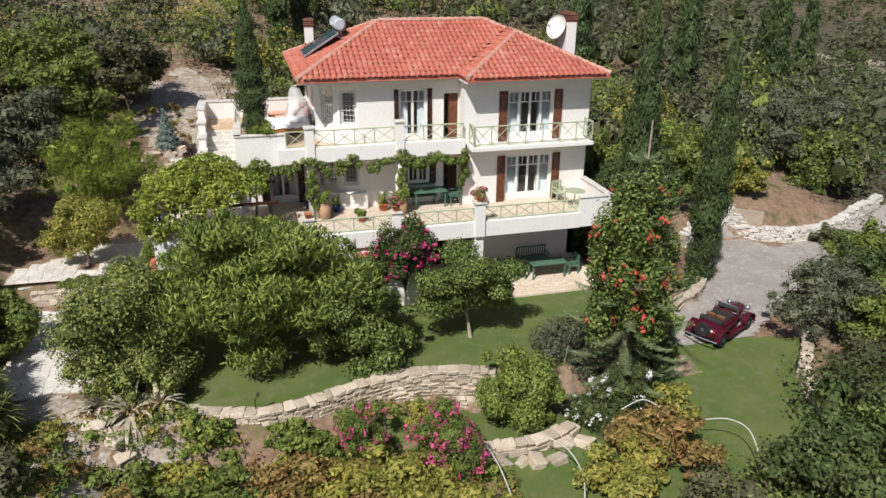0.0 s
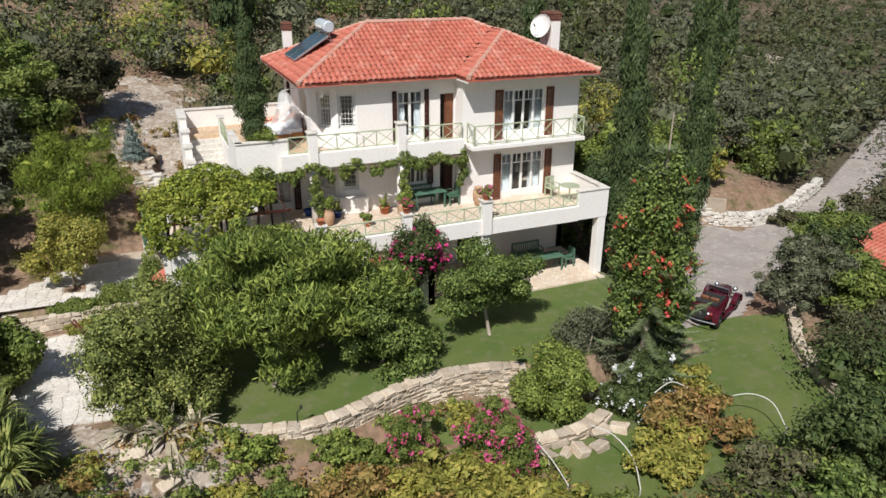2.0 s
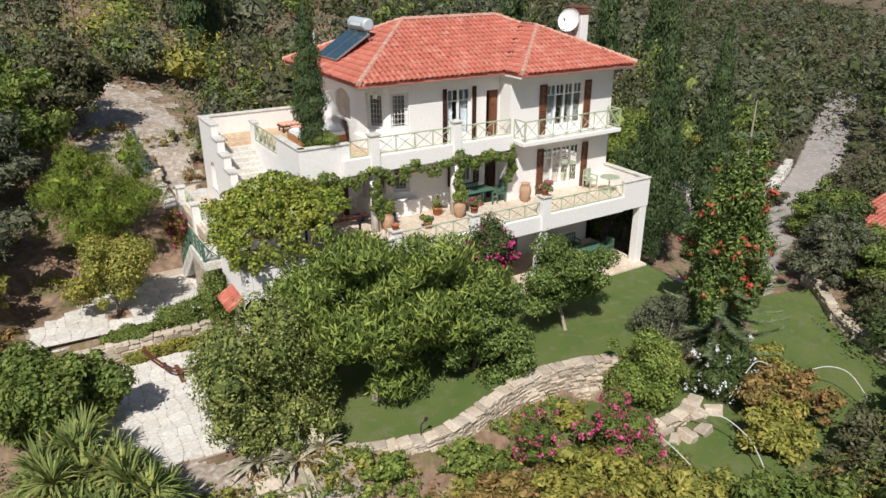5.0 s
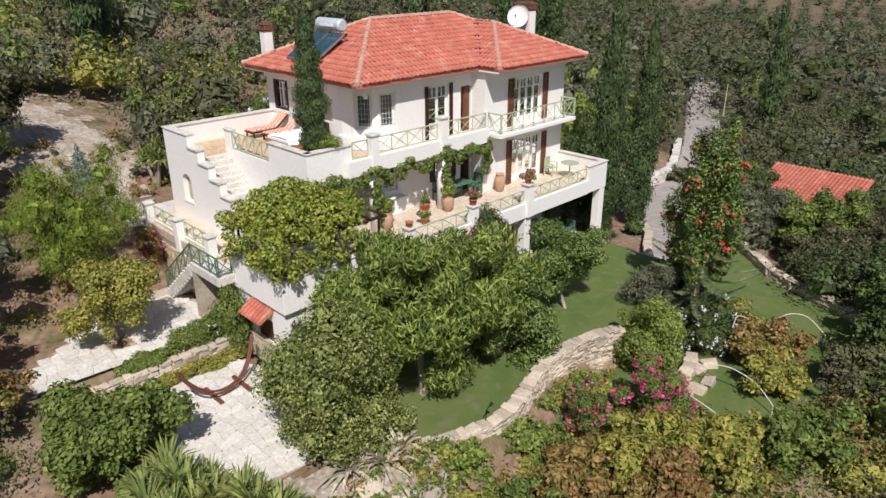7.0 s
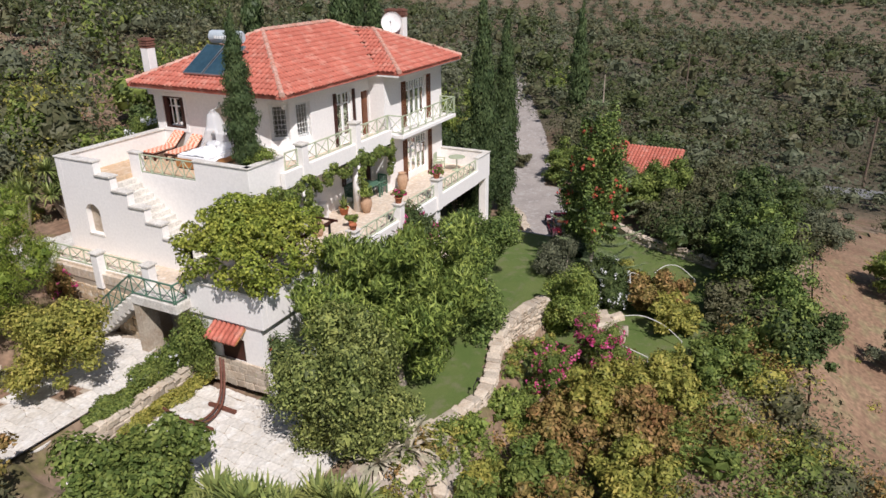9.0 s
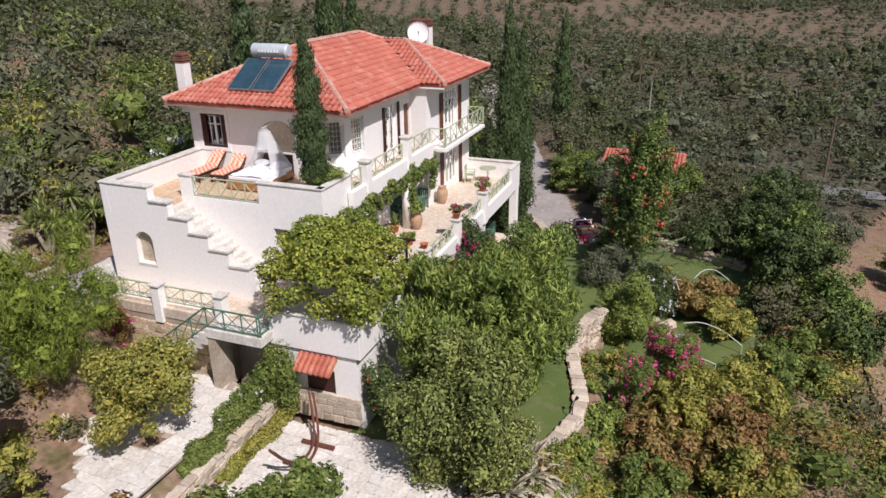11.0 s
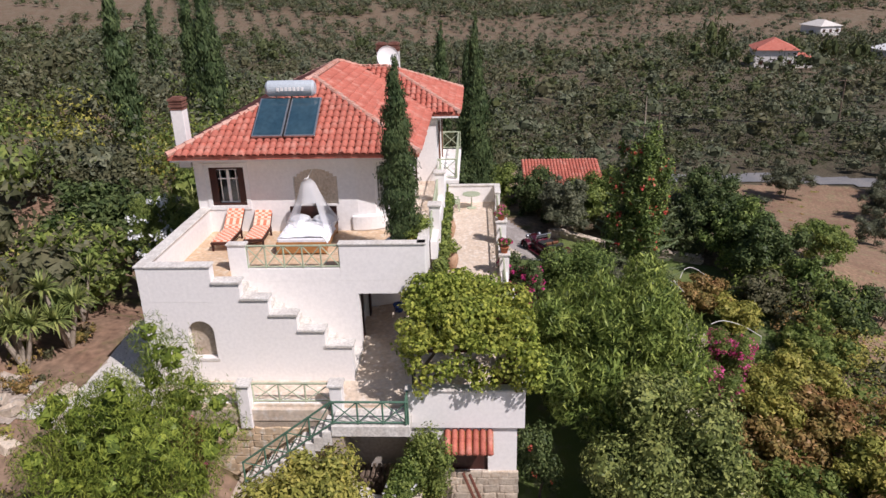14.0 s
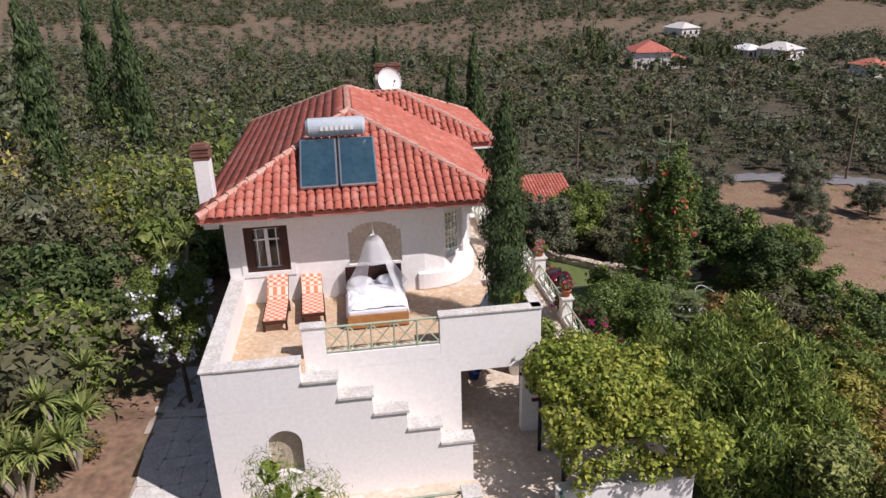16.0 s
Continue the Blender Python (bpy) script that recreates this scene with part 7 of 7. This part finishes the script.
for x, y, r, h in ((212, -47, 4.5, 11), (216, -52, 4.0, 9), (205, -80, 4.0, 6), (198, -88, 3.5, 5)):
    put("maquis", "far", x, y, r, h)
for _ in range(3000):
    x = RNG.uniform(350, 560)
    y = RNG.uniform(-0.75 * x, 0.5 * x)
    if patch(x, y, 0.03, 0.7) < 0.9:
        r = RNG.uniform(2.0, 4.4)
        put(("grove", "scrub", "maquis")[int(RNG.integers(3))], "far", x, y, r, r * 0.8)
MATS = {"grove": L_GROVE, "maquis": L_MAQUIS, "light": L_LIGHT, "rust": L_RUST, "yellow": L_YEL, "olive": L_OLIVE, "scrub": L_SCRUB, "dark": L_DARK, "mid": L_MID}
WORDS = {"grove": "grey-green olive trees in groves", "maquis": "dark dense maquis bushes", "light": "light green leafy bushes", "rust": "rusty withered bushes", "yellow": "yellow-green bushes", "olive": "grey-green olive trees", "scrub": "dull green scrub", "dark": "dark green evergreen scrub", "mid": "green bushes"}
PLACE = {"low": "growing low on the beds and banks", "near": "on the slopes round the garden", "mid": "on the hillside", "valley": "along the valley floor", "far": "across the valley"}
for (kind, dist), spots in sorted(groups.items()):
    scatter(kind + "_scrub", WORDS[kind] + " " + PLACE[dist], MATS[kind], spots, {"low": T_LOW, "near": T_NEAR, "mid": T_MID, "valley": T_VALLEY, "far": T_FAR}[dist])


def far_house(x, y, turn, w, d, h, roof_mat, label):
    z = level(x, y)
    t = thing("far_house", label, "house", (x, y, z), "houses in the valley")
    m = pose(x, y, z, 0, 0, turn)
    part("wall", shift(m, (-w / 2, w / 2, -d / 2, d / 2, -0.5, h)), WHITE, t)
    e = 0.6
    v = [m @ Vector(p) for p in ((-w / 2 - e, -d / 2 - e, h), (w / 2 + e, -d / 2 - e, h), (w / 2 + e, d / 2 + e, h), (-w / 2 - e, d / 2 + e, h), (-w / 2 + d / 2, 0, h + d * 0.26), (w / 2 - d / 2, 0, h + d * 0.26))]
    part("roof", Geo().add(v, [(0, 1, 5, 4), (1, 2, 5), (2, 3, 4, 5), (3, 0, 4), (3, 2, 1, 0)]), roof_mat, t)
    for k in range(3):
        u = -w / 2 + w * (k + 0.5) / 3
        wd = part("window", shift(m, (u - 0.6, u + 0.6, -d / 2 - 0.05, -d / 2 + 0.02, 0.9, 2.3)), DARKWOOD, t)
        part("pane", shift(m, (u - 0.45, u + 0.45, -d / 2 - 0.06, -d / 2 - 0.051, 1.05, 2.15)), SOLAR, wd)
        wd = part("window", shift(m, (-w / 2 - 0.05, -w / 2 + 0.02, -d / 2 + d * (k + 0.5) / 3 - 0.6, -d / 2 + d * (k + 0.5) / 3 + 0.6, 0.9, 2.3)), DARKWOOD, t)


far_house(195, -60, -15, 15, 11, 5.0, TILE, "white house with a red hipped roof in the valley")
far_house(190, -66, -15, 7, 6, 2.6, TILE, "low white annexe with a red roof in the valley")
far_house(300, -121, 10, 14, 9, 3.5, COPING, "pale house with a light roof in the valley")
far_house(196, -104, 20, 11, 8, 3.4, COPING, "white house with a sandy roof in the valley")
far_house(206, -99, 5, 9, 6, 3.0, FRAMEW, "long white building in the valley")
far_house(151, -101, 0, 8, 6, 2.8, TILE, "small white house with a red roof in the valley")


def pole(x, y, h, label="weathered wooden power pole"):
    z = level(x, y)
    t = thing("power_pole", label, "pole", (x, y, z), "power poles")
    part("post", Geo().tube([(x, y, z - 0.3), (x, y, z + h)], [0.16, 0.11], 8), BARK, t)
    part("crossarm", Geo().box(x - 0.06, x + 0.06, y - 1.0, y + 1.0, z + h - 0.5, z + h - 0.36), BARK, t)
    return (x, y, z + h - 0.4)


line = [pole(60, -47, 9.5), pole(62, -29, 9.5), pole(98, -33, 8.5), pole(72, 3, 8.0), pole(118, 30, 8.5)]
for a, b in ((0, 1), (1, 3), (3, 4), (1, 2)):
    for off in (-0.8, 0, 0.8):
        p, q = Vector(line[a]) + Vector((0, off, 0.1)), Vector(line[b]) + Vector((0, off, 0.1))
        tagged(part("power_line", Geo().tube([p.lerp(q, k / 10) - Vector((0, 0, 4.0 * 1.2 * (k / 10) * (1 - k / 10))) for k in range(11)], 0.022, 4), IRON), "thin dark power line between the poles", "cable", "power lines")
# rotary aerials and fence posts on the hillside
for i in range(16):
    x = -22 + 3.0 * i
    y = 66 + 0.1 * i
    tagged(part("fence_post", Geo().tube([(x, y, level(x, y) - 0.2), (x, y, level(x, y) + 1.5)], 0.05, 6), BARK), "grey wooden fence post on the hillside", "fence post", "fence posts")

# ---- single stones, tiles and slabs ----
for m in tile_jobs:
    ob = new("tile", TILE_MESH)
    ob.parent = roof
    ob.matrix_basis = m


def stone_mesh(name, mat, seed):
    """A rough block, about 1 x 1 x 1, with knocked-off corners."""
    r = np.random.default_rng(seed)
    bm = bmesh.new()
    bmesh.ops.create_cube(bm, size=1)
    for v in bm.verts:
        v.co += Vector(r.uniform(-0.10, 0.10, 3))
    bmesh.ops.bevel(bm, geom=list(bm.edges), offset=0.09, segments=1, affect="EDGES")
    me = bpy.data.meshes.new(name)
    bm.to_mesh(me)
    bm.free()
    me.materials.append(mat)
    return me


STONES = [stone_mesh("stone", STONE, s) for s in range(6)]
GREYS = [stone_mesh("stone", COPING, 40 + s) for s in range(5)]
CLADS = [stone_mesh("cladding_stone", CLAD, 20 + s) for s in range(5)]


def lay(meshes, parent, m, dx, dy, dz, name="stone"):
    ob = new(name, meshes[int(RNG.integers(len(meshes)))])
    ob.parent = parent
    ob.matrix_parent_inverse = parent.matrix_basis.inverted()
    ob.matrix_basis = m @ Matrix.Diagonal((dx, dy, dz, 1))
    return ob


def course_wall(name, label, line, z_of, top_of, th, sw=0.36, sh=0.19, meshes=None, mat=None):
    """A dry stone wall along line (a list of plan points), stone by stone over a mortar heart."""
    heart = Geo()
    for (x0, y0), (x1, y1) in zip(line, line[1:]):
        m, n = side((x0, y0), (x1, y1)), span((x0, y0), (x1, y1))
        heart.box(-0.02, n + 0.02, -th / 2 + 0.05, th / 2 - 0.05, z_of(x0, y0) - 0.4, top_of(x0, y0) - 0.06, m)
    wl = tagged(part(name, heart, JOINT), label, "stone wall", kind="structure")
    acc = [0.0]
    for a, b in zip(line, line[1:]):
        acc.append(acc[-1] + span(a, b))

    def at(s):
        i = max(k for k in range(len(line) - 1) if acc[k] <= s + 1e-9)
        f = (s - acc[i]) / (acc[i + 1] - acc[i])
        return (line[i][0] + (line[i + 1][0] - line[i][0]) * f, line[i][1] + (line[i + 1][1] - line[i][1]) * f), math.degrees(math.atan2(line[i + 1][1] - line[i][1], line[i + 1][0] - line[i][0]))
    row = 0
    while True:
        s, any_laid = RNG.uniform(0, 0.2), False
        while s < acc[-1] - 0.15:
            w = sw * RNG.uniform(0.6, 1.35)
            (x, y), turn = at(min(s + w / 2, acc[-1] - 1e-6))
            z = z_of(x, y) + sh * (row + 0.5)
            if z < top_of(x, y) - sh * 0.3:
                lay(meshes or STONES, wl, pose(x, y, z, RNG.uniform(-5, 5), RNG.uniform(-6, 6), turn + RNG.uniform(-5, 5)), w * 1.02, th * RNG.uniform(0.95, 1.08), sh * RNG.uniform(0.88, 1.1))
                any_laid = True
            s += w + 0.01
        row += 1
        if not any_laid or row > 12:
            break
    # flat coping stones
    s = 0
    while s < acc[-1] - 0.2:
        w = 0.34 * RNG.uniform(0.5, 1.4)
        (x, y), turn = at(min(s + w / 2, acc[-1] - 1e-6))
        lay(meshes or STONES, wl, pose(x, y, top_of(x, y), 0, RNG.uniform(-2, 2), turn + RNG.uniform(-9, 9)), w, th * RNG.uniform(0.95, 1.3), RNG.uniform(0.09, 0.16), "coping_stone")
        s += w + 0.02
    return wl


curve = [(x, float(wall_line(x))) for x in np.linspace(-4.0, 7.4, 24)]
course_wall("garden_wall", "curved rough limestone retaining wall below the lawn", curve, lambda x, y: -2.05 + 0.9 * float(smooth01(-1.0, -4.5, x)), lambda x, y: -0.47, 0.42, 0.27, 0.145)
course_wall("bed_wall", "low rough stone wall round the lower bed", [(5.4, 17.2), (6.4, 17.5), (7.4, 17.4), (8.6, 17.5), (9.6, 17.9)], lambda x, y: -2.3, lambda x, y: -1.7, 0.4, 0.5, 0.24)
course_wall("lawn_edge_wall", "low stone edging wall beside the lower lawn", [(22.6, 22.2), (22.4, 21.4), (21.3, 20.2), (20.2, 19.1), (19.4, 17.7), (18.8, 16.2), (17.9, 14.2)], lambda x, y: -2.35, lambda x, y: -1.75, 0.4, 0.6, 0.25)
course_wall("drive_wall", "pale dry stone retaining wall above the driveway", [(22.6, 31.4), (24.4, 32.5), (26.3, 32.4), (27.6, 31.3), (29.0, 30.6), (30.8, 30.6), (33.0, 31.4), (35.5, 32.5), (38.5, 33.9)], lambda x, y: level(x, y) - 0.3, lambda x, y: level(x, y) + 0.75, 0.45, 0.5, 0.2, GREYS)
course_wall("island_wall", "low stone wall beside the parked car", [(15.6, 23.4), (16.9, 24.1), (18.2, 24.9), (19.6, 25.6), (20.6, 26.6)], lambda x, y: -2.2, lambda x, y: -1.45, 0.4, 0.6, 0.25)
course_wall("paving_wall", "low whitewashed stone wall between the pavings", [(-9.2, 28.55), (-7.5, 28.6), (-6.0, 28.55), (-4.3, 28.6)], lambda x, y: -0.35, lambda x, y: 0.42, 0.3, 0.45, 0.24)
# stone cladding below the deck and on the plinth of the garden room
for parent, m, n, z0, z1, deep in ((base, side((-3.72, 36.4), (-3.72, 30.85)), 5.5, 0.3, 2.15, 0.06), (None, side((GW + 0.1, 28.7), (GW + 0.1, TS + 0.08)), 2.95, -0.3, 0.62, 0.10)):
    par = parent or part("plinth", Geo().box(GW + 0.06, GW + 0.12, TS + 0.09, 28.7, -0.3, 0.6), JOINT, house, "stone-faced plinth of the garden room")
    z = z0
    while z < z1 - 0.1:
        h = RNG.uniform(0.2, 0.3)
        u = 0.02
        while u < n - 0.1:
            w = min(RNG.uniform(0.22, 0.5), n - u)
            ob = new("stone", CLADS[int(RNG.integers(5))] if parent else STONES[int(RNG.integers(6))])
            ob.parent = par
            ob.matrix_basis = m @ pose(u + w / 2, 0.02, z + h / 2, 0, RNG.uniform(-6, 6), 0) @ Matrix.Diagonal((w * 0.97, deep, h * 0.96, 1))
            u += w
        z += h
# crazy paving
def paving(name, label, ok, x0, x1, y0, y1, d, mat, dz=0.03):
    """Irregular flagstones with open joints, laid on a mortar bed."""
    bed = tagged(sheet(name, np.arange(x0, x1 + 0.3, 0.3), np.arange(y0, y1 + 0.3, 0.3), JOINT, dz - 0.012, lambda x, y: ok(x, y)), label, "paving", kind="structure")
    nx, ny = int((x1 - x0) / d), int((y1 - y0) / d)
    jx, jy = RNG.uniform(-0.28, 0.28, (nx + 2, ny + 2)) * d, RNG.uniform(-0.28, 0.28, (nx + 2, ny + 2)) * d
    for i in range(nx):
        for j in range(ny):
            c = [(x0 + (i + a) * d + jx[i + a, j + b], y0 + (j + b) * d + jy[i + a, j + b]) for a, b in ((0, 0), (1, 0), (1, 1), (0, 1))]
            mx, my = sum(p[0] for p in c) / 4, sum(p[1] for p in c) / 4
            if not ok(mx, my):
                continue
            k = 1 - 0.011 / d
            poly = []
            for q, (px, py) in enumerate(c):
                ax, ay = c[q - 1]
                bx, by = c[(q + 1) % 4]
                for ox, oy, f in ((ax, ay, RNG.uniform(0.04, 0.14)), (bx, by, RNG.uniform(0.04, 0.14))):
                    poly.append((mx + (px + (ox - px) * f - mx) * k, my + (py + (oy - py) * f - my) * k))
            z = level(mx, my) + dz
            part("flagstone", Geo().prism(poly, z - 0.03, z + 0.012 + RNG.uniform(0, 0.008)), mat, bed)


paving("paving_lower", "sunlit white crazy paving beside the garden room", lambda x, y: max(-9.9, -8.9 - 0.2 * (y - 23)) < x < -3.9 and 21.8 + 0.05 * (x + 6.0) ** 2 < y < 28.45, -10.0, -3.8, 21.4, 28.5, 0.42, PAVE)
paving("paving_upper", "sunlit white crazy paving round a young tree", lambda x, y: -10.6 < x < -3.9 and 29.2 < y < min(33.5, 31.0 + 0.75 * (x + 10.2)) and math.hypot(x + 7.4, y - 30.9) > 0.5, -10.8, -3.8, 29.1, 33.7, 0.42, PAVE)
paving("path_behind", "grey stone path behind the stair block", lambda x, y: -4.9 + 0.6 * abs(y - 38) < x < 7.4 and 36.5 < y < (38.9 + 0.1 * x if x > -2.4 else 39.6), -5.0, 7.4, 36.5, 39.8, 0.6, COPING, 0.04)
# scattered rocks on bare ground
for i in range(46):
    a = i * 2.4
    x, y = (-4.3 + 1.9 * math.cos(a) * (i % 7) / 6, 39.6 + 3.2 * math.sin(a) * (i % 5) / 4) if i < 22 else (-5.6 + 2.4 * ((i * 0.618) % 1), 18.3 + 1.6 * ((i * 0.377) % 1)) if i < 34 else (5 + 5 * ((i * 0.618) % 1), 16.6 + 0.8 * ((i * 0.377) % 1))
    s = RNG.uniform(0.18, 0.5)
    ob = new("rock", STONES[i % 6])
    ob.matrix_basis = pose(x, y, level(x, y) + s * 0.18, RNG.uniform(-20, 20), RNG.uniform(-20, 20), RNG.uniform(0, 180)) @ Matrix.Diagonal((s * 1.4, s, s * 0.7, 1))
    tagged(ob, "weathered pale limestone rock on the ground", "rock", "rocks")
